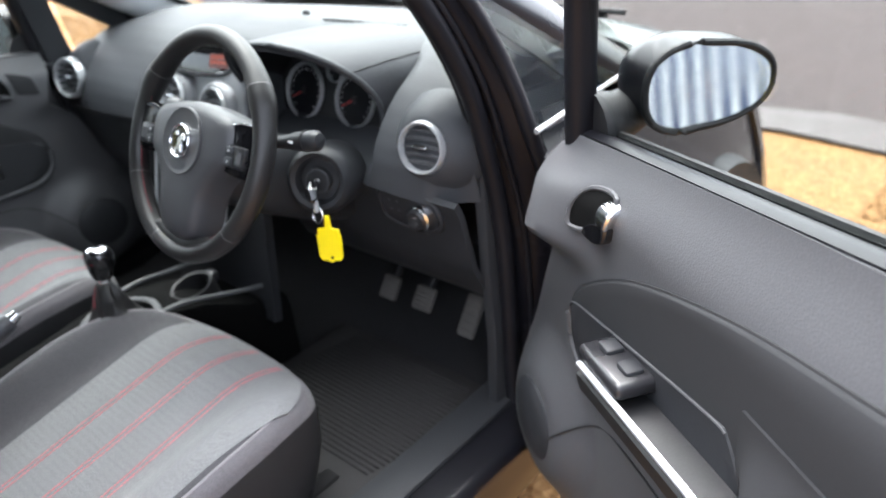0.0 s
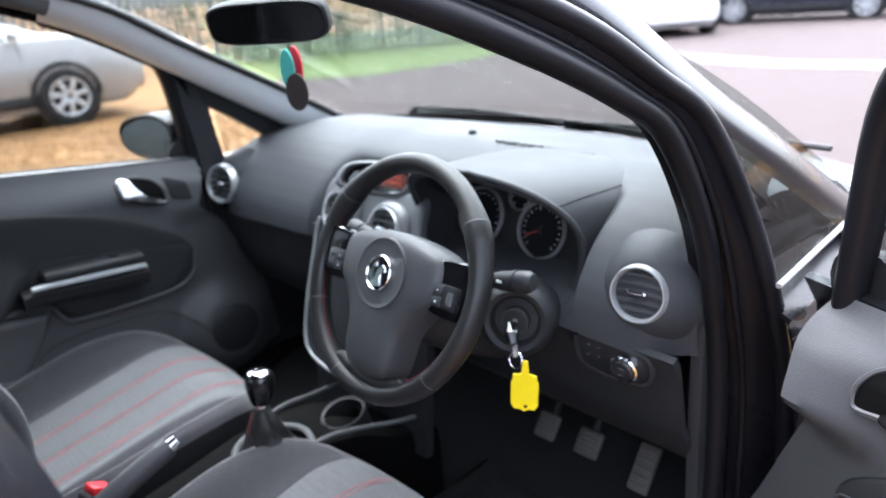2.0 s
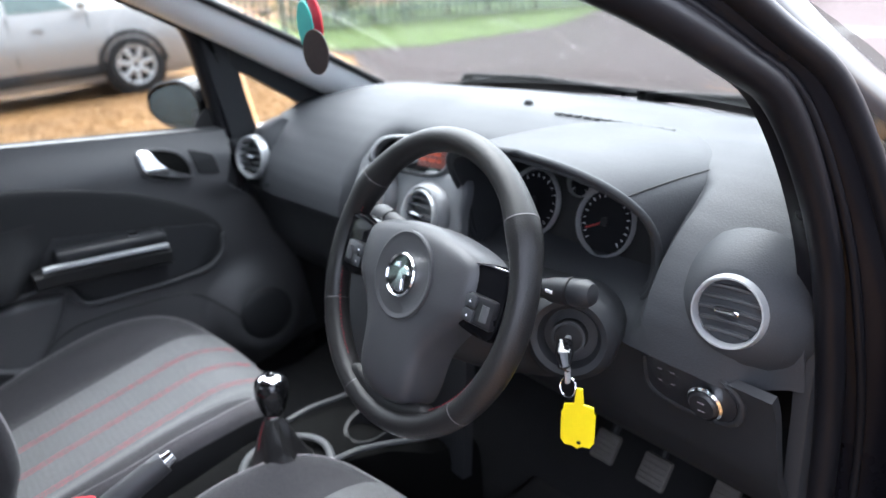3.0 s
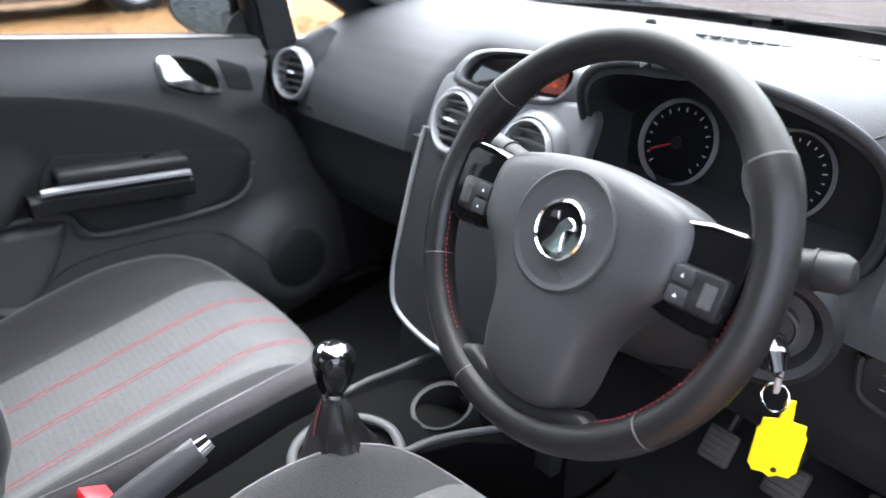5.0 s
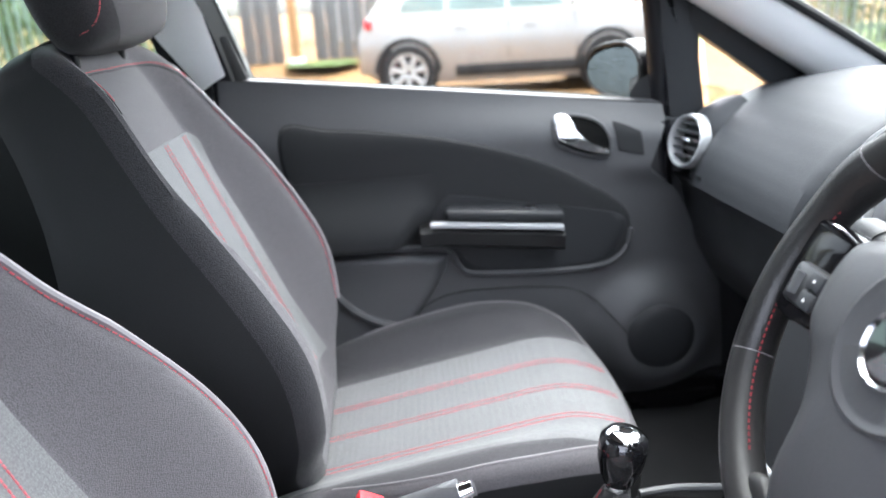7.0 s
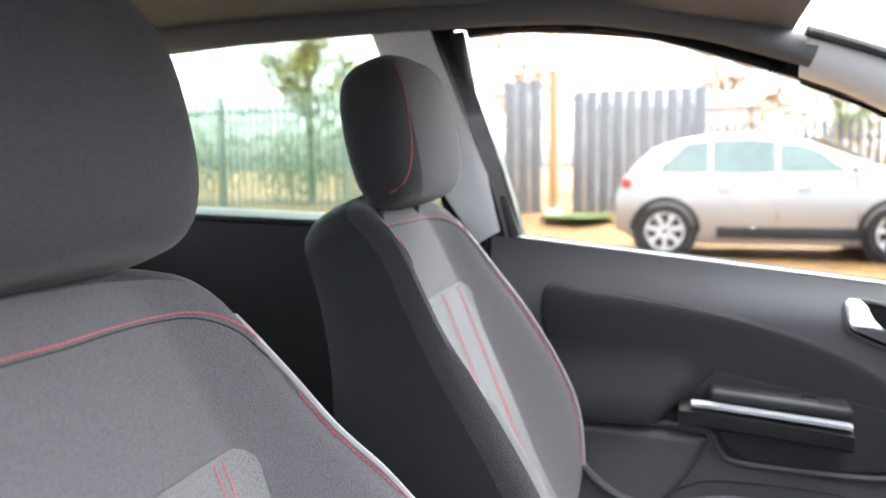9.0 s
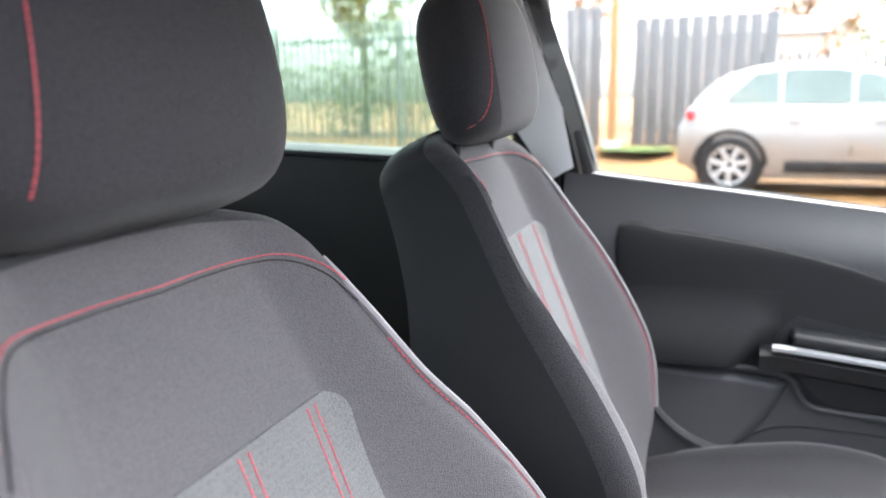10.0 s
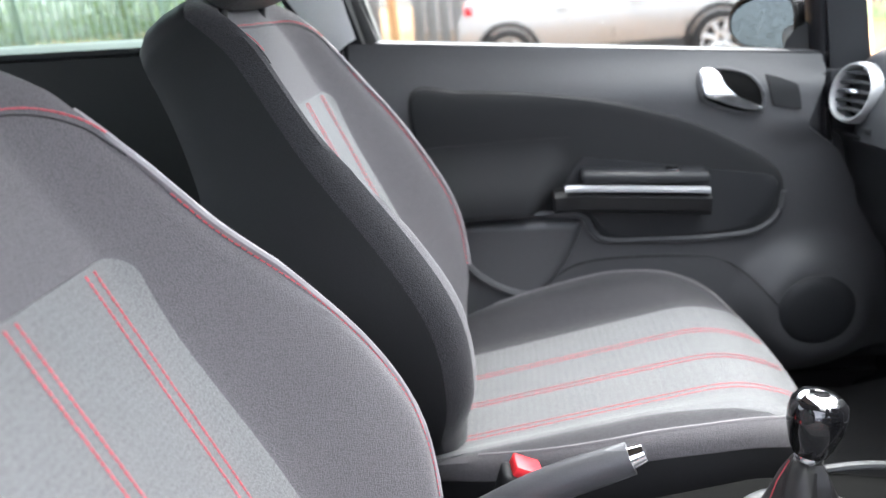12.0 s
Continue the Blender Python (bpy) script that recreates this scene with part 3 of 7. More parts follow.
for s in (-1, 1):
    lamp = smooth([(-0.16, -0.06, 0), (-0.10, 0.04, 0), (0.10, 0.09, 0), (0.15, 0.05, 0), (0.10, -0.06, 0), (-0.05, -0.085, 0)], 4, True)
    lm0 = Matrix.Translation((0.53 * s, 1.72, 0.60)) @ Matrix.Rotation(radians(-32 * s), 4, "Z") @ Matrix.Rotation(radians(-70), 4, "X")
    part("headlamp", prism([(p.x * s, -p.y) for p in lamp], 0.05, lm0, 0.012, 3), LAMPLENS, car, "clear swept headlamp")
    part("tail_lamp", box((0.70 * s, -1.78, 0.88), (0.10, 0.12, 0.24), 0.035, 3), REDLENS, car, "red upright tail lamp")
    for yw in (1.12, -1.40):
        wm0 = at(0.72 * s, yw, 0.305) @ Matrix.Rotation(radians(90 * s), 4, "Y")
        rim0 = part("wheel_rim", lathe([(0.0, 0.06), (0.04, 0.06), (0.05, 0.045), (0.17, 0.035), (0.19, 0.085), (0.195, 0.085), (0.195, 0.0), (0.0, 0.0)], wm0, 32), RUBBER, car, "dark rim well")
        for k in range(5):
            part("spoke", moved(box((0.105, 0, 0.062), (0.165, 0.05, 0.028), 0.01, 2), wm0 @ Matrix.Rotation(2 * math.pi * k / 5, 4, "Z")), SATIN, rim0, "silver spoke", True)
part("underbody", box((0, 0.0, 0.25), (1.42, 3.3, 0.03), 0.01, 1), RUBBER, car, "black underbody")

# wiper arms at the foot of the windscreen
for x0, x1 in ((-0.55, 0.0), (0.05, 0.62)):
    wiper = thing("windscreen_wiper", at(x0, 0.86, 0.985), "black windscreen wiper lying on the scuttle", "wiper", "wipers")
    part("arm", tube([(x0, 0.875, 0.985), ((x0 + x1) / 2, 0.885, 1.0), (x1, 0.86, 0.995)], 0.008, 8), RUBBER, wiper)
    part("blade", tube([(x0 + 0.02, 0.85, 1.003), ((x0 + x1) / 2, 0.868, 1.010), (x1 + 0.05, 0.845, 1.004)], 0.006, 6), RUBBER, wiper)
    part("pivot_cap", lathe([(0, 0), (0.022, 0), (0.02, 0.02), (0.0, 0.026)], at(x0, 0.875, 0.975), 16), RUBBER, wiper)


# ---- doors ----
INS = [(-0.532, 0.953), (-0.45, 0.949), (-0.361, 0.940), (-0.197, 0.913), (-0.033, 0.862), (0.078, 0.803), (0.138, 0.752), (0.147, 0.70), (0.12, 0.647), (0.04, 0.632), (-0.10, 0.634), (-0.182, 0.640), (-0.222, 0.695), (-0.36, 0.705), (-0.494, 0.711), (-0.525, 0.82)]


def door_x(y, z, lip=0.05):
    """Inner face of a closed door, from the car's middle."""
    x = 0.666 + 0.040 * step(0.90, sill_z(y) + 0.015, z) - 0.018 * step(0.66, 0.40, z) - 0.012 * step(-0.1, -0.6, y)
    front = lip * step(0.06, 0.20, y) * min(max((0.945 - z) / 0.10, 0.0), 1.0) * step(0.79, 0.845, z)
    d = math.hypot(y - 0.205, z - 0.482)
    return x - front - 0.035 * step(0.16, 0.075, d)


def door(root, mirror, m=None):
    """All parts of a front door in the closed position on the passenger's side; mirrored for the driver's."""
    def add(name, bm, mat, label="", parent=None, local=False):
        ob = part(name, bm, mat, parent or root, label, True, mirror=mirror)
        return ob

    def dx(y, z, lift=0.0):
        return Vector((-(door_x(y, z, 0.05 if mirror else 0.014) - lift), y, z))

    def panel(u, v):
        y = -0.645 + 0.88 * u
        lo, hi = 0.345 + 0.05 * step(0.8, 1, u), sill_z(y)
        z = lo + (hi - lo) * v
        y += u * (table(z, [(0.34, 0.10), (0.58, 0.085), (0.72, 0.02), (0.80, -0.02), (0.84, -0.035), (0.93, 0.0)]) + (0.0 if mirror else 0.022 - 0.04 * step(0.78, 0.84, z)))
        return dx(y, z)
    add("door_panel", shell(panel, 70, 50, 0.012), DOORP, "grained black door panel")
    add("window_sill", shell(lambda u, v: Vector((-(0.705 + 0.034 * v), -0.648 + 0.88 * u, sill_z(-0.648 + 0.88 * u) + 0.0015 + 0.006 * math.sin(v * math.pi) - 0.006 * v)), 20, 4, 0.01), SEAL if mirror else DOORP, "black window sill")

    def raised(outline, thick, bevel, lift, n=5):
        pts = [(p.x, p.y) for p in smooth([(y, z, 0) for y, z in outline], n, True)]
        cy, cz = sum(p[0] for p in pts) / len(pts), sum(p[1] for p in pts) / len(pts)
        size = sum(math.hypot(p[0] - cy, p[1] - cz) for p in pts) / len(pts)
        e = min(bevel / size, 0.6)
        lv = [(1.0, -0.004), (1.0, 0.0)] + [(1 - e * (1 - math.cos(a)), thick * math.sin(a)) for a in (0.4, 0.8, 1.2, 1.57)]
        lv += [((1 - e) * f, thick) for f in (0.9, 0.8, 0.7, 0.6, 0.5, 0.4, 0.3, 0.2, 0.1, 0.02)]
        rings = [[dx(cy + (y - cy) * s, cz + (z - cz) * s, lift + t) for y, z in pts] for s, t in lv]
        return loft(rings)
    add("door_insert", raised(INS, 0.007, 0.006, 0.0), DOORI, "charcoal cloth door insert")
    add("insert_seam", tube([dx(p.x, p.y, 0.0005) for p in smooth([(y, z, 0) for y, z in INS], 6, True)], 0.0022, 6, True), RUBBER, "dark seam round the insert")
    # padded elbow rest of the insert
    def elbow(u, v):
        z = 0.85 - 0.138 * v
        y = -0.53 + (0.285 - 0.10 * max(v - 0.45, 0.0)) * u
        lift = 0.044 * step(0.0, 0.85, v) * step(1.0, 0.82, u) * step(0.0, 0.04, u)
        return dx(y, z, 0.0062 + lift * (1.0 if v < 0.97 else 0.1))
    add("elbow_pad", shell(elbow, 30, 30, 0.004), DOORI, "padded charcoal elbow rest")
    # pull handle: gloss black grip with a bright strip and the switch tray
    add("grip", loft([[(-x, y, z + zz) for x, zz in ((0.662, -0.012), (0.615, -0.012), (0.607, -0.018), (0.612, -0.044), (0.625, -0.052), (0.66, -0.048))] for y, z in ((-0.278, 0.764), (-0.242, 0.765), (-0.10, 0.753), (-0.01, 0.745), (0.006, 0.742))]), RUBBER, "black pull handle")
    band = ((0.611, -0.001), (0.607, -0.002), (0.6045, -0.004), (0.6045, -0.007), (0.611, -0.008)) if mirror else ((0.614, -0.001), (0.6085, -0.002), (0.6045, -0.005), (0.6045, -0.011), (0.609, -0.0125), (0.614, -0.0125))
    add("bright_strip", loft([[(-x, y, z + zz) for x, zz in band] for y, z in ((-0.258, 0.768), (-0.238, 0.768), (-0.10, 0.757), (-0.005, 0.749), (0.002, 0.747))]), SILVER, "bright metal strip")
    recess = [(-0.25, 0.772), (-0.225, 0.806), (-0.20, 0.806), (-0.06, 0.782), (0.05, 0.763), (0.130, 0.745), (0.135, 0.71), (0.11, 0.665), (0.03, 0.645), (-0.10, 0.645), (-0.17, 0.655), (-0.21, 0.70), (-0.25, 0.745)]
    add("pull_recess", raised(recess, 0.0095, 0.002, 0.0, 3), DASH_LOW, "dark recess behind the pull handle")
    if mirror:
        add("recess_edge", tube(smooth([dx(y, z, 0.010) for y, z in recess[1:7]], 5), 0.0016, 6), DOORP, "thin recess edge")
    add("switch_tray", box((-0.640, -0.045 if mirror else -0.112, 0.762 if mirror else 0.770), (0.062, 0.105 if mirror else 0.232, 0.022), 0.008, 3, Matrix.Rotation(radians(-4), 4, "X")), RADIO if mirror else DASH_LOW, "black switch tray")
    for k in ((-0.070, -0.022) if mirror else (-0.06,)):
        add("window_switch", box((-0.640, k, 0.775 - 0.06 * k - 0.003), (0.024, 0.026, 0.010), 0.004), GLOSS if not mirror else DASH_LOW, "window switch")
    # pocket lip and lower seams
    lip = [dx(y, z, 0.004) for y, z in ((-0.46, 0.707), (-0.36, 0.705), (-0.235, 0.697), (-0.205, 0.660), (-0.178, 0.641), (-0.10, 0.636), (0.02, 0.634), (0.10, 0.642), (0.14, 0.672), (0.149, 0.715))]
    add("pocket_lip", tube(smooth(lip, 6), 0.007, 8), DOORP, "black door pocket lip")
    bulge = [(-0.63, 0.50), (-0.63, 0.69), (-0.60, 0.70), (-0.36, 0.696), (-0.24, 0.688), (-0.225, 0.67), (-0.26, 0.60), (-0.33, 0.52), (-0.40, 0.46), (-0.60, 0.44)]
    add("map_pocket", raised(bulge, 0.022, 0.03, -0.002), DOORP, "moulded black map pocket")
    seam = [dx(y, z, 0.001) for y, z in ((-0.30, 0.545), (-0.277, 0.575), (-0.20, 0.60), (-0.025, 0.598), (0.06, 0.575), (0.12, 0.52), (0.142, 0.49))]
    add("pocket_seam", tube(smooth(seam, 6), 0.0016, 6), RUBBER, "thin pocket seam")
    # loudspeaker
    rx = Matrix.Rotation(radians(90), 4, "Y")
    sp = at(-0.620, 0.207, 0.482) @ rx
    ring = add("speaker_grille", lathe([(0.0, 0.012), (0.05, 0.0105), (0.066, 0.006), (0.073, 0.0), (0.073, -0.02), (0.0, -0.02)], sp, 40), DASH_LOW, "round black loudspeaker grille")
    # release handle in its bowl, with a bright lever
    bowl = [(-0.002, 0.945), (0.045, 0.945), (0.084, 0.931), (0.103, 0.904), (0.105, 0.877), (0.095, 0.865), (0.056, 0.870), (0.017, 0.886), (-0.004, 0.902)]
    ahead = 0.032 if mirror else 0.0
    tight = 0.78 if mirror else 1.0
    bowl = [(0.045 + (y - 0.045) * tight + ahead, 0.905 + (z - 0.905) * tight - 0.1 * ahead) for y, z in bowl]
    # slightly raised patch, its colour standing in for the bowl's shade
    add("handle_bowl", raised(bowl, 0.003, 0.001, 0.0), RECESS_SHADE, "handle bowl patch with shade painted in")
    rim = [dx(y, z, 0.003) for y, z in bowl]
    add("bowl_rim", tube(smooth(rim, 4, True), 0.0035, 6, True), DOORP)
    lever = [(-0.004, 0.947), (0.022, 0.948), (0.032, 0.926), (0.062, 0.896), (0.100, 0.877), (0.099, 0.868), (0.062, 0.876), (0.024, 0.892), (-0.002, 0.906)]
    if mirror:
        lever = [(-0.003, 0.930), (0.020, 0.932), (0.026, 0.918), (0.020, 0.902), (0.004, 0.900), (-0.004, 0.912)]
        add("lever_paddle", raised([(y + ahead, z - 0.1 * ahead) for y, z in ((0.0, 0.906), (0.020, 0.905), (0.050, 0.890), (0.056, 0.876), (0.030, 0.872), (0.004, 0.884))], 0.009, 0.004, 0.004, 4), GLOSS, "gloss black lever paddle")
    add("release_lever", raised([(y + ahead, z - 0.1 * ahead) for y, z in lever], 0.010, 0.005, 0.004, 4), CHROME, "bright metal release lever")
    if not mirror:
        tw = [(0.112, 0.926), (0.118, 0.930), (0.158, 0.914), (0.165, 0.905), (0.170, 0.872), (0.165, 0.866), (0.128, 0.874), (0.120, 0.882)]
        add("tweeter_grille", raised(tw, 0.003, 0.001, 0.0, 3), DOORI, "small tweeter grille")
        pocket = [dx(y, z, 0.024) for y, z in ((-0.50, 0.69), (-0.48, 0.668), (-0.447, 0.610), (-0.396, 0.568), (-0.335, 0.546), (-0.25, 0.535))]
        add("pocket_edge", tube(smooth(pocket, 6), 0.009, 8), DOORP, "rounded black pocket edge")
    # shell, frame and glass
    add("door_skin", shell(lambda u, v: Vector((-(0.775 + 0.035 * math.sin(math.pi * min(v * 1.15, 1)) - 0.03 * step(0.9, 1, v)), -0.66 + 1.02 * u, 0.30 + (sill_z(-0.66 + 1.02 * u) - 0.02 - 0.30) * v)), 16, 14, 0.012), PAINT, "black painted door skin")
    add("door_edge", shell(lambda u, v: Vector((-(0.69 + 0.10 * u), -0.655, 0.31 + (1.04 - 0.31) * v)), 3, 6, 0.006), PAINT)
    add("door_front_edge", shell(lambda u, v: Vector((-(0.67 + 0.115 * u), (0.225 if mirror else 0.212) + 0.05 * (1 - v) + 0.10 * u, 0.36 + (0.925 - 0.36) * v)), 3, 6, 0.006), PAINT)
    add("door_bottom", shell(lambda u, v: Vector((-(0.66 + 0.12 * u), -0.65 + 1.0 * v, 0.325)), 3, 6, 0.006), RUBBER)
    inward = 0.017 if mirror else 0.0
    fr = smooth([(-0.728 + inward, 0.222, 0.93), (-0.722 + inward, 0.208, 1.05), (-0.712 + inward, 0.178, 1.20), (-0.695 + inward, 0.098, 1.275), (-0.672 + 0.5 * inward, -0.05, 1.345), (-0.657, -0.30, 1.420), (-0.65, -0.55, 1.452), (-0.655, -0.68, 1.450)], 6)
    add("window_frame", tube(fr, 0.018, 12, flat=1.25), SEAL, "black window frame and seal")
    rear_fr = smooth([(-0.72, -0.605, 1.03), (-0.705, -0.64, 1.14), (-0.68, -0.68, 1.28), (-0.655, -0.71, 1.445)], 5)
    add("rear_frame", tube(rear_fr, 0.018, 8, flat=1.3), RUBBER, "black window frame")
    top_line = [(-0.60, 1.452), (-0.30, 1.420), (-0.05, 1.345), (0.095, 1.275), (0.165, 1.205), (0.200, 1.06), (0.218, 0.945)]

    def glass_f(u, v):
        y = -0.64 + 0.855 * u
        lo = sill_z(y) - 0.02
        z = lo + (max(table(y, top_line), lo + 0.01) - lo) * v
        return Vector((-(0.735 - 0.078 * (z - 0.96) / 0.42), y, z))
    g = add("window_pane", shell(glass_f, 22, 6, 0.004), WETGLASS if not mirror else GLASS, "side window glass")
    add("waist_seal", tube([(-0.742, -0.62, sill_z(-0.62)), (-0.742, 0.25, sill_z(0.25))], 0.006, 6), RUBBER, "black waist seal")


passenger_door = thing("passenger_door", Matrix(), "closed black passenger door with cloth insert and chrome lever", "car door", "front doors")
door(passenger_door, False)
HINGE = (0.724, 0.439)
swing = at(HINGE[0], HINGE[1], 0.0) @ Matrix.Rotation(radians(55.6), 4, "Z") @ at(-HINGE[0], -HINGE[1], 0.0)
driver_door = thing("driver_door", swing, "open black driver's door with cloth insert and chrome lever", "car door", "front doors")
door(driver_door, True)


# ---- wing mirrors ----
def mirror_plan(rx, rz, n=40):
    """Outline of a mirror head: blunt towards the car, drawn out to a rounded tip."""
    return [(a if a < 0 else a * 0.72, b * (1.06 if a > 0 else 1.0 - 0.10 * (a / rx) ** 2)) for a, b in ellipse(0, 0, rx, rz, n, 2.5)]


def wing_mirror(s, root, local):
    """Oval mirror head on its foot, in the closed door's place."""
    c = Vector((-0.850, 0.222, 1.012))
    turn = Matrix.Rotation(radians(17 if s < 0 else 0), 4, "Z")
    big = 1.10 if s < 0 else 1.0
    rings = []
    for k in range(12):
        t = k / 11
        r = [0.93, 1.0, 1.0, 0.985, 0.96, 0.92, 0.86, 0.77, 0.65, 0.48, 0.27, 0.05][k]
        rings.append([c + turn @ Vector((a * r * big, 0.10 * t - (0.064 if k == 0 else 0.03), b * r)) for a, b in mirror_plan(0.116, 0.060)])
    part("mirror_shell", loft(rings, "end"), POSTPAINT, root, "black mirror shell", True, mirror=s > 0)
    part("mirror_bezel", tube([c + turn @ Vector((a * big, -0.064, b)) for a, b in mirror_plan(0.109, 0.0555)], 0.005, 8, True), RUBBER, root, "black mirror bezel", True, mirror=s > 0)
    face = prism(mirror_plan(0.105, 0.052), 0.004, Matrix.Translation(c) @ turn @ at(0, -0.050, 0) @ Matrix.Diagonal((big, 1, 1, 1)) @ Matrix.Rotation(radians(81.5), 4, "X") @ Matrix.Rotation(radians(7), 4, "Y"))
    part("mirror_glass", face, MIRROR if s > 0 else WETDARKMIRROR, root, "mirror glass", True, mirror=s > 0)
    part("mirror_foot", loft([[Vector((-x, 0.215 + a, z + b)) for a, b in ellipse(0, 0, rx, rz, 16)] for x, z, rx, rz in ((0.72, 0.965, 0.06, 0.05), (0.76, 0.97, 0.045, 0.035), (0.80, 0.985, 0.035, 0.03), (0.84, 1.0, 0.035, 0.04))]), RUBBER, root, "black mirror foot", True, mirror=s > 0)


wing_mirror(-1, passenger_door, True)
wing_mirror(1, driver_door, True)

# ---- front seats ----
SEAT_LEAN = Vector((0, -0.375, 0.927))
SEAT_FACE = Vector((0, 0.927, 0.375))
SEAT_KNEE = Vector((0, -0.656, 0.947))
BACK_WIDTH = [(-0.53, 0.13), (-0.49, 0.178), (-0.42, 0.226), (-0.27, 0.254), (-0.1, 0.227), (0.0, 0.196), (0.07, 0.173), (0.12, 0.162), (0.15, 0.156), (0.172, 0.136), (0.186, 0.085), (0.19, 0.0)]
BOLSTER = [(-0.52, 0.015), (-0.46, 0.035), (-0.40, 0.066), (-0.30, 0.092), (-0.2, 0.09), (-0.1, 0.078), (0.0, 0.058), (0.11, 0.036), (0.17, 0.018), (0.2, 0.0)]


def cushion_top(x, y):
    """Height of the seat cushion at x from its centre line."""
    z = 0.590 + 0.20 * min(y, 0.0) + 0.037 * step(0.15, 0.24, abs(x)) * (1 - 0.75 * step(-0.22, 0.0, y))
    return z - 0.055 * step(-0.14, 0.06, y) ** 2


CUSHION_PLAN = [(0, 0.050), (0.10, 0.044), (0.185, 0.020), (0.242, -0.035), (0.270, -0.15), (0.266, -0.32), (0.230, -0.46), (0.17, -0.53), (0.0, -0.545)]


def cushion_plan(side, n=8, wide=1.11):
    half = smooth([(x, y, 0) for x, y in CUSHION_PLAN], n)
    right = [(p.x * (wide if side > 0 else 1.0), p.y) for p in half]
    left = [(p.x * (wide if side < 0 else 1.0), p.y) for p in half]
    return right + [(-x, y) for x, y in reversed(left[1:-1])]


def back_point(x, h, d, up):
    return Vector((x, 0.6 * up, 0)) + SEAT_KNEE + SEAT_LEAN * (h + up) + SEAT_FACE * d


def back_depth(x, h, full=0.0):
    """Depth of the backrest's face; full swells the bolster on the +x side."""
    w = max(glide(h, BACK_WIDTH), 0.06)
    b = glide(h, BOLSTER)
    if x > 0:
        b *= 1 + full * step(-0.02, -0.25, h)
    q = min(max((abs(x) / w - 0.60) / 0.38, 0.0), 1.0)
    return b * (0.65 * q + 0.35 * q * q * (3 - 2 * q)) - 0.018 * step(0.08, 0.2, h)


def back_plan(flare, n=5):
    half = smooth([(w, h, 0) for h, w in BACK_WIDTH], n + 3)
    right = [(max(p.x, 0.0), p.y) for p in half]
    return [flare(x, y) for x, y in right + [(-x, y) for x, y in reversed(right[:-1])]]


def dashes(points, gap, size, place, width=0.0007):
    """Short raised stitches along a line of (a, b) points set by place(a, b, lift)."""
    bm = bmesh.new()
    far = [0.0]
    for p, q in zip(points, points[1:]):
        far.append(far[-1] + math.hypot(q[0] - p[0], q[1] - p[1]))

    def spot(d):
        for k in range(len(far) - 1):
            if d <= far[k + 1] and far[k + 1] > far[k]:
                f = (d - far[k]) / (far[k + 1] - far[k])
                return Vector((points[k][0] + (points[k + 1][0] - points[k][0]) * f, points[k][1] + (points[k + 1][1] - points[k][1]) * f))
        return Vector(points[-1][:2])
    d = 0.0
    while d + size < far[-1]:
        a, b = spot(d), spot(d + size)
        nrm = Vector((-(b - a).y, (b - a).x)).normalized() * width
        lo = [bm.verts.new(place(v.x, v.y, 0.0003)) for v in (a - nrm, b - nrm, b + nrm, a + nrm)]
        hi = [bm.verts.new(place(v.x, v.y, 0.0012)) for v in (a - nrm * 0.6, b - nrm * 0.6, b + nrm * 0.6, a + nrm * 0.6)]
        bm.faces.new(hi)
        for k in range(4):
            bm.faces.new((lo[k], lo[(k + 1) % 4], hi[(k + 1) % 4], hi[k]))
        d += size + gap
    return bm


def scaled_rings(plan, centre, levels, z):
    """Rings of the plan drawn in towards a centre; levels of (scale, offset)."""
    rings = []
    for s, off in levels:
        ring = []
        for x, y in plan:
            px, py = centre[0] + (x - centre[0]) * s, centre[1] + (y - centre[1]) * s
            ring.append(z(px, py, off, x, y))
        rings.append(ring)
    return rings


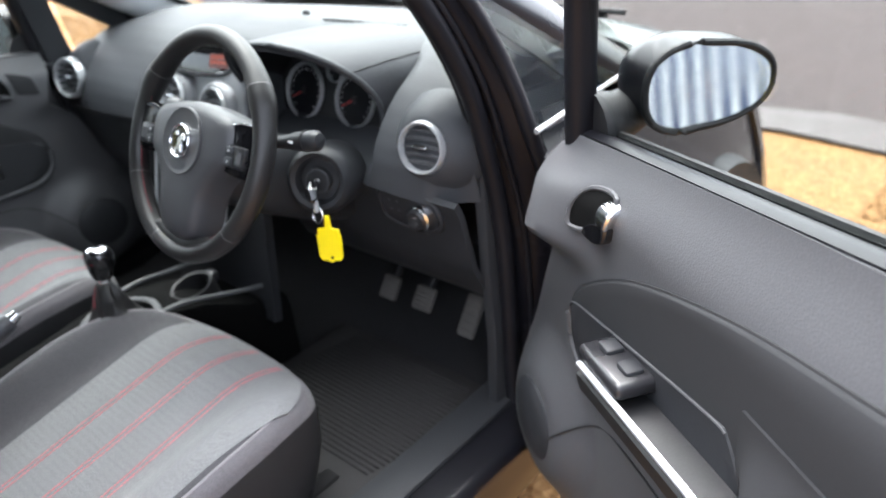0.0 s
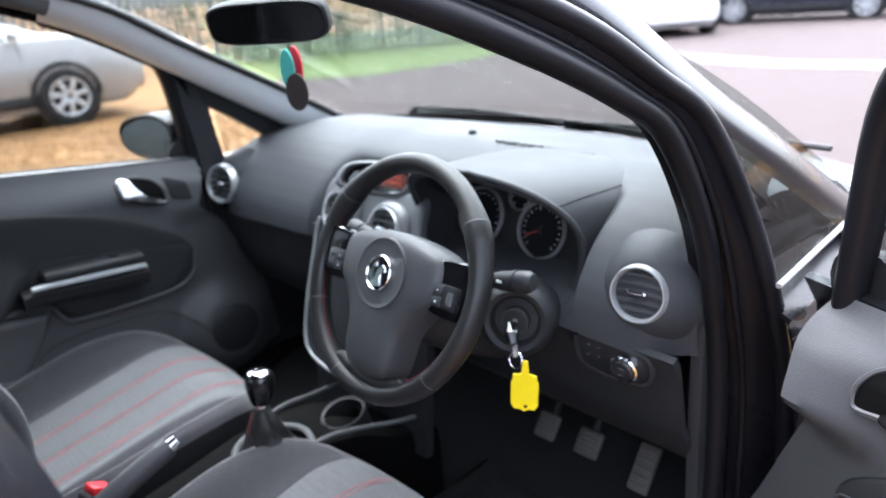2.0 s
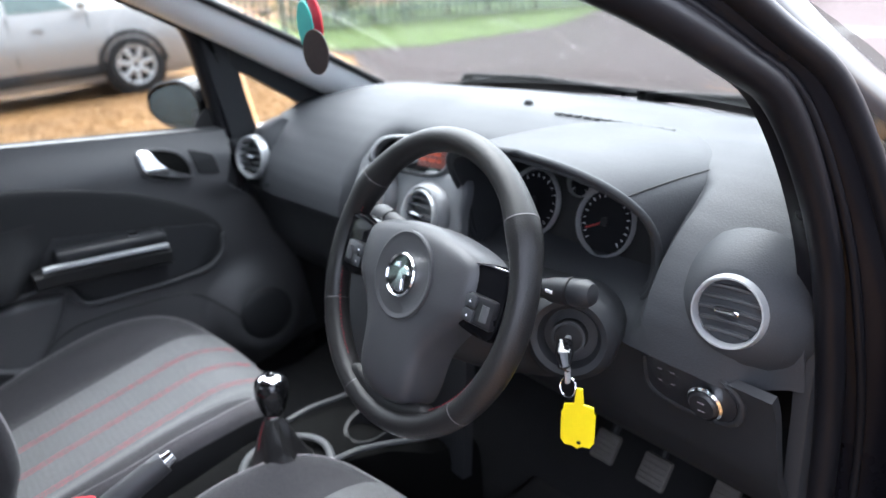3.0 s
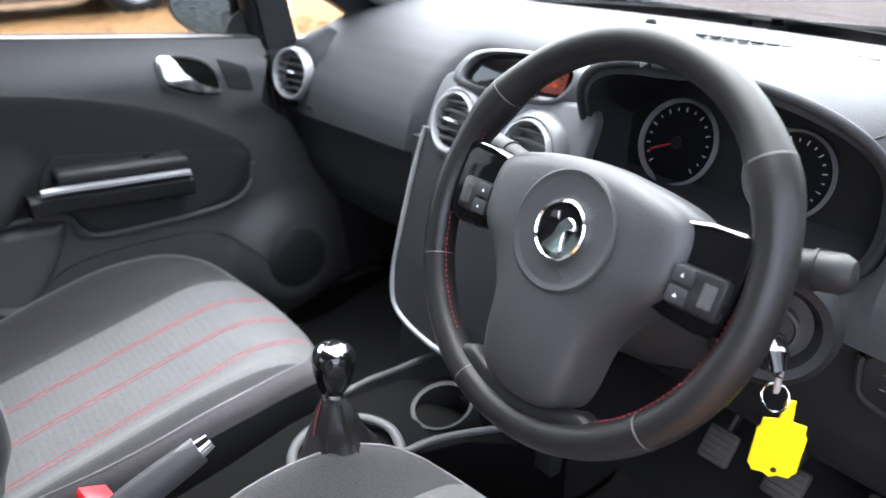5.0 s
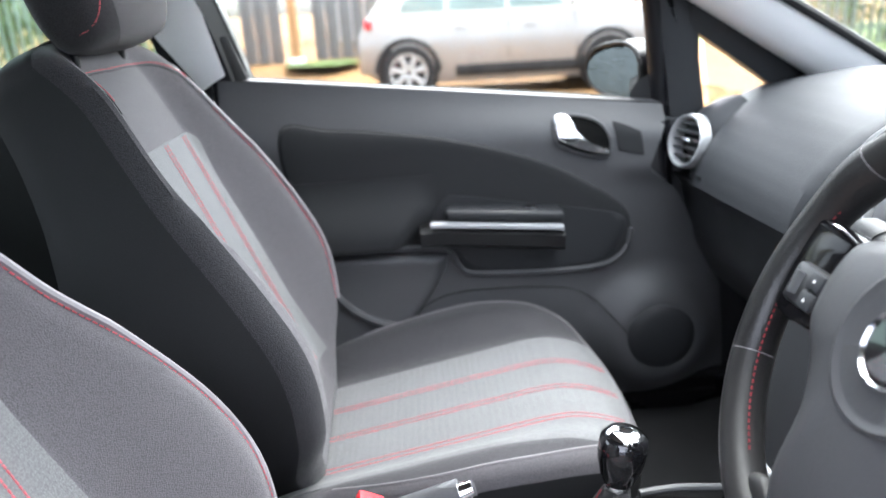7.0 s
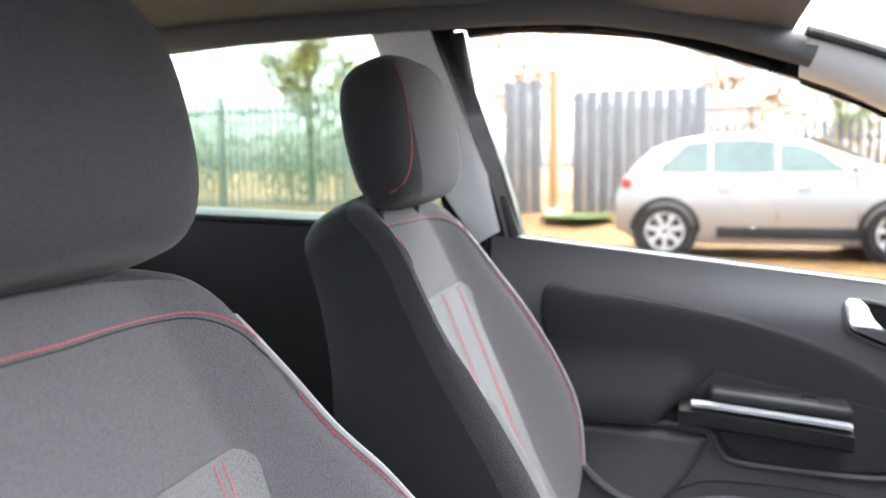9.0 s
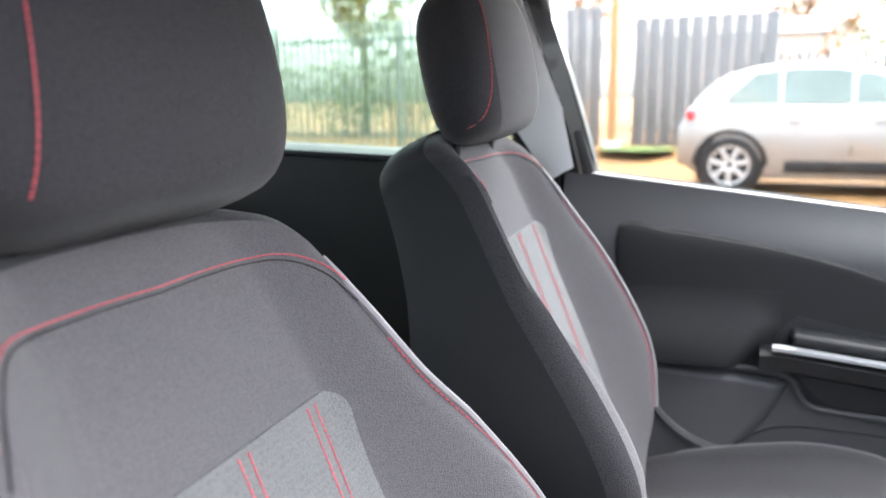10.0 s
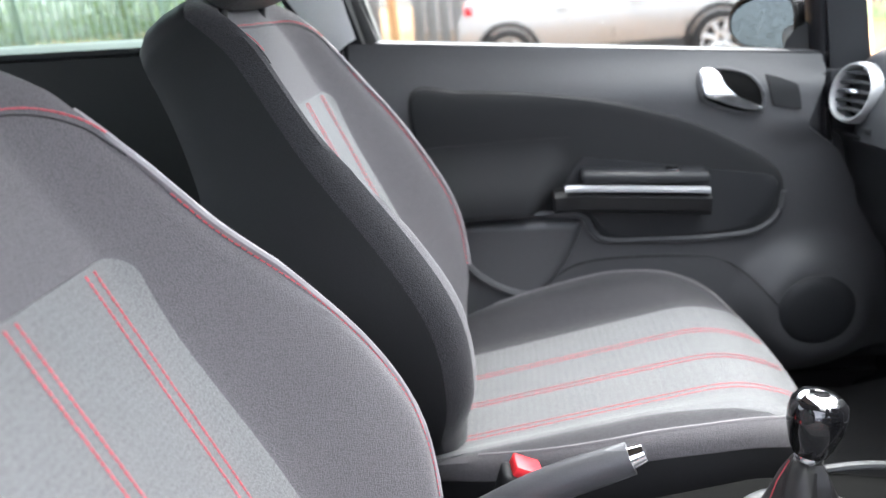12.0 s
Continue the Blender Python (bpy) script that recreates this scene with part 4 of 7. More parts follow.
def front_seat(c, up, label):
    seat = thing("front_seat", at(c, -0.25, 0.30), label, "car seat", "front seats")

    def cz(px, py, off, x, y):
        return Vector((c + px, py, cushion_top(px, py) + off))

    def cbase(px, py, off, x, y):
        return Vector((c + px, py, off))

    plan = cushion_plan(1 if c > 0 else -1)
    lv = [(0.02, 0)] + [(0.06 + 0.04 * k, 0) for k in range(21)] + [(0.91, -0.001), (0.945, -0.0045), (0.95, -0.004), (0.98, -0.010), (0.998, -0.022), (1.004, -0.034)]
    part("cushion", loft(scaled_rings(plan, (0, -0.25), lv[:24], cz), False), SIDECLOTH, seat, "dark charcoal cloth seat cushion")
    part("cushion_edge", loft(scaled_rings(plan, (0, -0.25), lv[23:], cz), False), CLOTH, seat, "charcoal cloth roll round the cushion")
    skirt = scaled_rings(plan, (0, -0.25), [(1.001, -0.028), (1.006, -0.05), (1.003, -0.08)], cz) + scaled_rings(plan, (0, -0.25), [(1.0, 0.46), (0.97, 0.42), (0.93, 0.37)], cbase)
    part("cushion_skirt", loft(skirt, "end"), SEATSIDE, seat, "black cushion side")

    # pale mesh centre of the cushion, with rounded front corners
    def on_cushion(x, y, lift):
        return Vector((c + x, y, cushion_top(x, y) + lift))

    def nose_y(x):
        """Front edge of the cushion, a little inside its seam."""
        w = 1.11 if x * c > 0 else 1.0
        y = table(abs(x) / w, [(0.0, 0.050), (0.05, 0.049), (0.10, 0.044), (0.145, 0.034), (0.185, 0.020), (0.215, -0.004), (0.242, -0.035), (0.258, -0.085), (0.270, -0.15)])
        return -0.25 + (y + 0.25) * 0.94

    def ci(u, v):
        x = -0.128 + ((0.278 if c > 0 else 0.222) + 0.128) * u
        y = -0.52 + (nose_y(x) + 0.52) * v
        return on_cushion(x + 0.012 * (1 - v) * (1 - 2 * u), y, 0.004 - 0.005 * step(0.95, 1.0, v) - 0.005 * step(0.96, 1.0, u))
    part("cushion_panel", shell(ci, 24, 40, 0.006), INSERT, seat, "grey mesh cloth panel")
    for k in (-0.032, 0.055, 0.142):
        pts = [(k, -0.50 + (nose_y(k) + 0.495) * j / 30) for j in range(31)]
        st = join(*[dashes([(x + o, y) for x, y in pts], 0.0012, 0.0042, lambda a, b, l: on_cushion(a, b, l + 0.004)) for o in (-0.005, 0.005)])
        part("stitching", st, RED, seat, "double red seam stitching")
    rim = [((x) * 0.945, -0.25 + (y + 0.25) * 0.945) for x, y in plan]
    rim = [p for p in rim + rim[:1]]
    front = rim[-46:-1] + rim[:47]
    part("piping", tube([on_cushion(x, y, -0.004) for x, y in front], 0.0022, 6), PIPE, seat, "dark piping round the cushion edge")
    inner = [(x * 0.965, -0.25 + (y + 0.25) * 0.965) for x, y in front]
    part("stitching", dashes(inner, 0.002, 0.005, lambda a, b, l: on_cushion(a, b, l - 0.011), 0.0006), RED, seat, "thin red edge stitching")
    part("seat_base", box((c, -0.26, 0.345), (0.40, 0.40, 0.09), 0.02), SEATSIDE, seat, "black plastic seat base")
    for s in (-1, 1):
        part("seat_rail", box((c + 0.19 * s, -0.24, 0.305), (0.035, 0.56, 0.03), 0.004), RUBBER, seat)

    # backrest
    def flare(x, y):
        """The backrest swells towards the middle of the car low down, and the driver's is wider on the door side."""
        if x * c > 0:
            return x * (1.12 if c > 0 else 1.0), y
        return x * (1 + 0.14 * step(0.0, -0.24, y)), y
    bplan = back_plan(flare)
    full = 0.0 if c > 0 else 0.35

    def bz(px, py, off, x, y):
        return back_point(c + px, py, back_depth(px, py, full) + off, up)

    def bb(px, py, off, x, y):
        return back_point(c + px, py, off * (1 + 0.45 * step(0.05, -0.4, py)), up)
    lv = [(0.02, 0)] + [(0.06 + 0.03 * k, 0) for k in range(29)] + [(0.945, -0.003), (0.975, -0.010), (0.995, -0.024), (1.0, -0.04)]
    cut = 31
    part("backrest", loft(scaled_rings(bplan, (0, -0.13), lv[:cut], bz), False), CLOTH, seat, "charcoal cloth backrest")
    part("backrest_edge", loft(scaled_rings(bplan, (0, -0.13), lv[cut - 1:], bz), False), SIDECLOTH, seat, "dark cloth edge of the backrest")
    rings = scaled_rings(bplan, (0, -0.13), [(0.997, -0.034), (1.0, -0.042)], bz) + scaled_rings(bplan, (0, -0.13), [(1.0, -0.03), (1.0, -0.07), (0.985, -0.095), (0.95, -0.112), (0.85, -0.122), (0.5, -0.126), (0.05, -0.126)], bb)
    part("backrest_cover", loft(rings, "end"), SEATSIDE, seat, "black backrest side and rear cover")

    def on_back(x, h, lift):
        return back_point(c + x, h, back_depth(x, h, full) + lift, up)

    def bi(u, v):
        h = -0.45 + 0.456 * math.sin(v * math.pi / 2)
        w = 0.150 - 0.019 * step(-0.26, -0.02, h)
        e = max(h + 0.022, 0.0) / 0.028
        w -= 0.026 * (1 - math.sqrt(max(1 - min(e, 1.0) ** 2, 0.0)))
        return on_back((2 * u - 1) * w, h, 0.005)
    part("back_panel", shell(bi, 20, 44, -0.006), INSERT, seat, "grey mesh cloth panel")
    for k in (-0.088, 0.0, 0.088):
        st = join(*[dashes([(k + o, -0.44 + 0.443 * j / 24) for j in range(25)], 0.0012, 0.0042, lambda a, b, l: on_back(a, b, l + 0.005)) for o in (-0.0055, 0.0055)])
        part("stitching", st, RED, seat, "double red seam stitching")
    half = smooth([(0.236, -0.36, 0), (0.245, -0.27, 0), (0.234, -0.17, 0), (0.209, -0.06, 0), (0.182, 0.02, 0), (0.160, 0.074, 0), (0.147, 0.102, 0), (0.127, 0.122, 0), (0.10, 0.130, 0), (0.05, 0.132, 0), (0.0, 0.131, 0)], 6)
    half = [p for p in half if p.y > -0.33]
    inner_pull = 1.0 if c > 0 else 0.80

    def seam_x(x, y):
        fx, fy = flare(x, y)
        return (fx * (1 - (1 - inner_pull) * step(0.08, -0.02, y)) if x * c < 0 else fx), fy
    arch = [seam_x(p.x, p.y) for p in half] + [seam_x(-p.x, p.y) for p in reversed(half[:-1])]
    part("stitching", dashes([p for p in arch if p[1] > 0.075], 0.0008, 0.0045, on_back, 0.0006), RED, seat, "red arched seam stitching")
    groove = [(x * 0.975, y - 0.004) for x, y in arch if y > 0.06]
    part("seam", tube([on_back(x, y, 0.0) for x, y in groove], 0.0008, 6), SEATSIDE, seat, "dark arched seam")
    edge = [(x * 0.955, -0.13 + (y + 0.13) * 0.955) for x, y in bplan]
    edge = [p for p in edge if p[1] > -0.40]
    run = [p for p in edge if p[0] < 0 and p[1] < 0.11]
    side_run = [(x * 0.972, y) for x, y in run if y < 0.03]
    part("stitching", dashes(side_run, 0.002, 0.0045, lambda a, b, l: on_back(a, b, l - 0.0016), 0.0004), RED, seat, "thin red stitching beside the piping")
    part("piping", tube([on_back(x, y, -0.003 - 0.005 * step(0.04, 0.11, y)) for x, y in run], 0.0042, 8), EDGE, seat, "pale grey piping along the backrest edge")

    # head restraint on two posts
    def hp(x, h, d):
        return back_point(c + x, h - (0.030 if up else 0.006), d + (0.02 if up else 0.0), up)

    def head_front(x, h):
        s = min(abs((h - 0.284) / 0.104), 0.999) ** 1.25
        r = (1 - s * s) ** 0.21
        w = 0.152 * (0.25 + 0.75 * r)
        return 0.064 * r * max(1 - (abs(x) / w) ** 3, 0.0) ** (1 / 3) + 0.028 + 0.02 * (h - 0.3) / 0.12
    rings = []
    for k in range(19):
        t = k / 18
        a = math.pi * (t - 0.5)
        h = 0.284 + 0.104 * math.copysign(abs(math.sin(a)) ** 0.8, math.sin(a))
        r = abs(math.cos(a)) ** 0.42
        tilt = 0.02 * (h - 0.3) / 0.12
        rings.append([hp(x * (0.25 + 0.75 * r) if r > 0.02 else x * 0.2, h, d * r + 0.028 + tilt) for x, d in ellipse(0, 0, 0.152, 0.064, 36, 3.0)])
    rest = part("head_restraint", loft(rings), CLOTH, seat, "padded charcoal head restraint")
    rest.data.materials.append(SIDECLOTH)
    # shade by cloth colour: driver's rest all dark, passenger's dark but for its front
    for k, f in enumerate(rest.data.polygons):
        f.material_index = 0 if 5 <= k % 36 <= 12 and c < 0 else 1
    for s in (-1, 1):
        hs = [0.197 + 0.17 * j / 24 for j in range(25)]
        if s > 0 or c < 0:
            part("stitching", dashes([(((0.091 if c > 0 else 0.108) + 0.022 * (0.367 - h) / 0.17) * s, h) for h in hs], 0.0009, 0.0042, lambda a, b, l: hp(a, b, head_front(a, b) + l), 0.0007), RED, seat, "red seam stitching")
        part("post", tube([hp(0.08 * s, 0.14, -0.05), hp(0.08 * s, 0.26, 0.01)], 0.006, 10), RUBBER, seat, "dark head restraint post")
        part("post_collar", moved(lathe([(0.0, 0), (0.016, 0), (0.016, 0.008), (0.011, 0.012), (0.0, 0.012)], n=20), Matrix.Translation(hp(0.08 * s, 0.172, -0.052)) @ Matrix.Rotation(radians(22), 4, "X")), COLLAR, seat, "pale grey post collar")
    # recliner cover on the outer side
    o = 1 if c > 0 else -1
    m = at(c + 0.232 * o, -0.50, 0.47) @ Matrix.Rotation(radians(90 * o), 4, "Y")
    part("recliner_cover", lathe([(0.0, 0), (0.062, 0), (0.06, 0.018), (0.045, 0.03), (0.0, 0.032)], m, 28), SEATSIDE, seat, "round black recliner cover")
    side = smooth([(-0.48, 0.40, 0), (-0.46, 0.49, 0), (-0.36, 0.50, 0), (-0.20, 0.47, 0), (-0.08, 0.43, 0), (-0.06, 0.38, 0), (-0.2, 0.345, 0), (-0.44, 0.35, 0)], 4, True)
    mm = Matrix(((0, 0, 1, c + (0.236 if o > 0 else -0.262)), (1, 0, 0, 0), (0, 1, 0, 0), (0, 0, 0, 1)))
    part("side_cover", prism([(p.x, p.y) for p in side], 0.026, mm, 0.008), SEATSIDE, seat, "black plastic seat side cover")
    return seat


front_seat(0.335, 0.0, "charcoal cloth driver's seat with grey mesh centre and red stitching")
front_seat(-0.345, 0.04, "charcoal cloth passenger seat with grey mesh centre and red stitching")

# ---- dashboard ----
dash = thing("dashboard", at(0, 0.45, 0.75), "grained black dashboard with silver-ringed round vents", "dashboard")


def dash_top(x, v):
    """Upper dash from the windscreen's foot (v = 0) down to its lower crease (v = 1)."""
    a = abs(x) / 0.70
    ys = [(0.0, 0.86 - 0.16 * a * a), (0.2, 0.70 - 0.06 * a * a), (0.42, 0.52), (0.58, 0.405), (0.70, 0.325), (0.8, 0.272), (0.9, 0.243), (1.0, 0.236)]
    zs = [(0.0, 0.985), (0.2, 1.014), (0.42, 1.026), (0.58, 1.008), (0.70, 0.97), (0.8, 0.92), (0.9, 0.868), (1.0, 0.806 + 0.028 * (1 - a))]
    y, z = table(v, ys), table(v, zs)
    k = step(0.75, 1.0, a)
    gap = step(0.12, 0.15, x) * step(0.525, 0.475, x) * step(0.58, 0.68, v) * step(0.97, 0.88, v)
    mid = step(-0.215, -0.175, x) * step(0.15, 0.12, x) * step(0.60, 0.74, v)
    y += 0.06 * step(0.90, 1.0, a) * step(0.72, 1.0, v)
    return Vector((x, y + 0.02 * k * v + 0.13 * gap + 0.07 * mid, z - 0.035 * k * (1 - 0.6 * v)))


def smooth_v(x, v, e=0.05):
    return (dash_top(x, max(v - e, 0)) + dash_top(x, v) * 2 + dash_top(x, min(v + e, 1))) / 4


part("dash_top", shell(lambda u, v: smooth_v(-0.70 + 1.40 * u, v), 96, 60, -0.012), DASH, dash, "grained black dash top")


def dash_low(x, v):
    y = table(v, [(0, 0.250), (0.12, 0.262), (0.5, 0.285), (0.8, 0.33), (1, 0.42)])
    z = table(v, [(0, 0.812), (0.12, 0.79), (0.5, 0.68), (0.8, 0.60), (1, 0.56)])
    return Vector((x, y, z + 0.02 * (1 - v) * (1 - abs(x) / 0.7)))


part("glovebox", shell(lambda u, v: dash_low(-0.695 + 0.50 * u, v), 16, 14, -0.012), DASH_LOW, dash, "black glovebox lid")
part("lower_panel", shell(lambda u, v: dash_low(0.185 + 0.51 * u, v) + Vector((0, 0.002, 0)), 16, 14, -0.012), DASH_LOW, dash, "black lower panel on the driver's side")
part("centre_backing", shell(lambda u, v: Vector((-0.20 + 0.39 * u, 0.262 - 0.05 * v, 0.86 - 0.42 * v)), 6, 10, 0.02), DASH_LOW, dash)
part("trim_line", tube([dash_low(-0.69 + 0.5 * k / 12, 0.0) + Vector((0, -0.004, 0.004)) for k in range(13)], 0.004, 6), RUBBER, dash, "dark joint under the passenger dash")
part("hinge_cover", box((-0.716, 0.285, 0.62), (0.050, 0.20, 0.62), 0.012, 2), DASH_LOW, dash, "black trim between the dash and the closed door")
# side cheeks at the door openings
for s in (-1, 1):
    cheek = [(0.325, 0.90), (0.32, 0.86), (0.315, 0.80), (0.315, 0.66), (0.32, 0.52), (0.31, 0.38), (0.32, 0.29), (0.66, 0.29), (0.68, 0.93), (0.45, 0.955), (0.31, 0.935)]
    mm = Matrix(((0, 0, 1, 0.688 if s > 0 else -0.708), (1, 0, 0, 0), (0, 1, 0, 0), (0, 0, 0, 1)))
    part("end_cheek", prism(cheek, 0.02, mm, 0.006), DASH_LOW, dash, "black dash end panel")


def round_vent(m, r, name="air_vent"):
    """A round vent with ring, bowl, curved slats and a bright tab; its face looks along local z."""
    v = part(name, lathe([(r * 0.90, -0.03), (r * 1.03, -0.03), (r * 1.05, -0.004), (r * 0.99, 0.007), (r * 0.94, 0.007), (r * 0.885, 0.0), (r * 0.875, -0.03)], m, 40), SATIN, dash, "satin silver vent ring")
    # shade between the slats is painted into the bowl's colour
    part("vent_bowl", lathe([(0.0, -0.028), (r * 0.90, -0.028), (r * 0.90, -0.024), (0.0, -0.022)], m, 28), RECESS_SHADE, v, "black vent bowl with shade painted in", True)
    for k in range(-2, 3):
        yy = k * r * 0.31
        w = math.sqrt(max((0.87 * r) ** 2 - yy * yy, 0))
        rings = []
        for j in range(9):
            x = -w + 2 * w * j / 8
            bow = 0.16 * r * (1 - (x / (0.82 * r)) ** 2)
            rings.append([(x, yy + bow * 0.35 + a, b - 0.006 + bow * 0.3) for a, b in ((-0.0030, 0.001), (-0.0012, 0.0050), (0.0014, 0.0052), (0.0030, 0.000), (0.0012, -0.010))])
        part("slat", moved(loft(rings), m), VENTGREY, v, "", True)
    part("tab", moved(box((0, 0.002, 0.004), (r * 0.72, r * 0.15, 0.010), 0.003), m), CHROME, v, "bright vent tab", True)
    return v


def facing(x, y, z, yaw=0.0, tilt=0.0):
    """A frame at a place on the dash whose z looks back at the seats; tilt leans it upwards, yaw turns it to the driver's side."""
    return at(x, y, z) @ Matrix.Rotation(radians(yaw), 4, "Z") @ Matrix.Rotation(radians(90 - tilt), 4, "X")


round_vent(facing(0.632, 0.258, 0.903, 8, 12), 0.042)
round_vent(facing(-0.620, 0.240, 0.894, 14, 12), 0.050)
for x, z in ((0.070, 0.899), (-0.084, 0.908)):
    vm = facing(x, 0.236, z, 0, 18)
    round_vent(vm, 0.045)
    part("vent_collar", lathe([(0.047, -0.002), (0.049, 0.001), (0.055, -0.003), (0.060, -0.014), (0.063, -0.034), (0.047, -0.034)], vm, 40), FASCIA, dash, "rounded silver-grey collar round the vent")
# raised cowls round the outer vents
for x, yaw, r in ((0.632, 8, 0.86), (-0.620, 8, 0.82)):
    part("vent_cowl", lathe([(q * r, z) for q, z in ((0.052, -0.004), (0.060, -0.008), (0.074, -0.018), (0.092, -0.040), (0.105, -0.065), (0.0, -0.075))], facing(x, 0.258, 0.903, yaw, 12), 36), DASH, dash, "rounded black vent cowl")

# centre stack
stack_out = smooth([(-0.132, 0.02, 0), (-0.138, -0.04, 0), (-0.140, -0.17, 0), (-0.132, -0.245, 0), (-0.10, -0.285, 0), (0.0, -0.300, 0), (0.10, -0.285, 0), (0.132, -0.245, 0), (0.140, -0.17, 0), (0.138, -0.04, 0), (0.132, 0.02, 0)], 5)
stack_m = at(-0.0275, 0.245, 0.862) @ Matrix.Rotation(radians(90 - 17), 4, "X")
part("stack_panel", prism([(p.x, p.y) for p in stack_out], 0.012, stack_m, 0.004), DASH_LOW, dash, "black centre stack panel")
part("stack_rim", tube([stack_m @ Vector((p.x, p.y, 0.012)) for p in stack_out], 0.0045, 8), SILVER, dash, "silver rim round the centre stack")
top_out = smooth([(-0.17, -0.03, 0), (-0.165, 0.055, 0), (-0.13, 0.082, 0), (-0.03, 0.080, 0), (0.08, 0.078, 0), (0.145, 0.075, 0), (0.152, 0.02, 0), (0.145, -0.03, 0), (0.0, -0.045, 0), (-0.12, -0.04, 0)], 5, True)
part("vent_fascia", prism([(p.x, p.y) for p in top_out], 0.02, at(-0.0, 0.272, 0.888) @ Matrix.Rotation(radians(90 - 20), 4, "X"), 0.008, 3), FASCIA, dash, "dark silver fascia round the centre vents")
# display pod
disp_m = facing(0.030, 0.288, 0.984, 8, 24)
pod = smooth([(-0.116, -0.018, 0), (-0.100, 0.014, 0), (-0.05, 0.026, 0), (0.040, 0.026, 0), (0.068, 0.008, 0), (0.048, -0.022, 0), (0.0, -0.027, 0), (-0.06, -0.026, 0)], 4, True)
part("display_back", prism([(p.x * 1.08, p.y * 1.14) for p in pod], 0.03, disp_m @ at(0, 0, -0.034), 0.004), FASCIA, dash, "dark silver display backing")
part("display_hood", loft([[disp_m @ Vector((p.x * k, p.y * k * 1.03, z)) for p in pod] for k, z in ((1.02, -0.006), (1.0, 0.010), (1.03, 0.014), (1.10, 0.013), (1.24, 0.002), (1.34, -0.03))], False), FASCIA, dash, "dark silver display surround")
part("display_face", prism([(p.x, p.y) for p in pod], 0.004, disp_m @ at(0, 0, -0.002), 0.001), GLOSS, dash, "black display window")
AMBER = material("amber_display", (0.03, 0.005, 0.002), 0.3, vary=0.3, grain=160, bump=0.0, blotch=90)
AMBER.node_tree.nodes["Principled BSDF"].inputs["Emission Color"].default_value = (1.0, 0.10, 0.02, 1)
AMBER.node_tree.nodes["Principled BSDF"].inputs["Emission Strength"].default_value = 0.007
part("display_screen", box((0, 0, 0), (0.066, 0.030, 0.003), 0.001, 1, None), AMBER, dash, "dim amber segment display").matrix_basis = disp_m @ at(0.022, -0.001, 0.0025)

AMBERBAR = material("amber_segment", (0.10, 0.012, 0.004), 0.3, vary=0.1, grain=160, bump=0.0, blotch=90)
AMBERBAR.node_tree.nodes["Principled BSDF"].inputs["Emission Color"].default_value = (1.0, 0.13, 0.02, 1)
AMBERBAR.node_tree.nodes["Principled BSDF"].inputs["Emission Strength"].default_value = 0.028
for bx, by, bw in ((-0.036, 0.007, 0.014), (-0.018, 0.007, 0.012), (0.004, 0.007, 0.022), (-0.034, -0.004, 0.018), (-0.008, -0.004, 0.024), (0.014, -0.004, 0.010)):
    part("display_bar", box((0, 0, 0), (bw * 0.8, 0.006, 0.0012), 0), AMBERBAR, dash, "amber display writing bar").matrix_basis = disp_m @ at(0.022 + (bx + 0.008) * 0.8, by, 0.0045)

# radio and heater controls
part("radio_face", box((0.0, -0.075, 0.014), (0.245, 0.10, 0.010), 0.006), RADIO, dash, "dark radio face", True).matrix_basis = stack_m
for i in range(6):
    for j in range(2):
        b = part("radio_button", box((-0.090 + 0.036 * i, -0.095 + 0.04 * j, 0.021), (0.028, 0.014, 0.006), 0.002), DASH_LOW, dash, "small radio button", True)
        b.matrix_basis = stack_m
for x in (-0.085, 0.0, 0.085):
    b = part("heater_knob", lathe([(0.0, 0.034), (0.018, 0.034), (0.022, 0.03), (0.024, 0.014), (0.029, 0.012), (0.029, 0.0), (0.0, 0.0)], at(x, -0.20, 0.010), 28), SATIN, dash, "satin heater knob", True)
    b.matrix_basis = stack_m
b = part("radio_knob", lathe([(0.0, 0.03), (0.013, 0.03), (0.016, 0.026), (0.017, 0.0), (0.0, 0.0)], at(0.105, -0.03, 0.014), 24), SATIN, dash, "satin volume knob", True)
b.matrix_basis = stack_m

# instrument binnacle
hood_c = Vector((0.283, 0.306, 0.928))


def hood(u, v):
    """Visor over the dials: a rounded arch drawn forward."""
    a = math.pi * (1.36 * u - 0.18)
    right = math.cos(a) < 0
    rx, rz = (0.218, 0.124) if right else (0.152, 0.124)
    x = -rx * math.copysign(abs(math.cos(a)) ** (0.74 if right else 0.95), math.cos(a))
    z = rz * math.copysign(abs(math.sin(a)) ** (0.68 if right else 0.85), math.sin(a))
    y = 0.25 * v - (0.085 * max(math.sin(a), 0) + (0.0 if right else 0.015)) * (1 - v)
    return hood_c + Vector((x * (1 + (0.22 if x > 0 else 0.25) * v), y, z * (1 - 0.26 * v * v) + 0.002 * v))


part("hood_top", shell(hood, 48, 12, 0.012), DASH, dash, "smooth black instrument hood")
part("hood_seam", tube([hood(0.743 - 0.025 * k / 12, 0.02 + 0.70 * k / 12) + Vector((0.0005, 0, 0.0006)) for k in range(13)], 0.0009, 6), RUBBER, dash, "thin seam across the hood")
rim = [hood(u / 60, 0) for u in range(61)]
lowrim = [hood(1, 0), hood_c + Vector((0.12, -0.004, -0.089)), hood_c + Vector((0.04, -0.010, -0.093)), hood_c + Vector((-0.05, -0.012, -0.091)), hood(0, 0)]
rim = rim + smooth(lowrim, 6)[1:-1]
part("hood_rim", tube(rim, 0.0055, 10, True), DASH, dash, "rounded black hood rim")
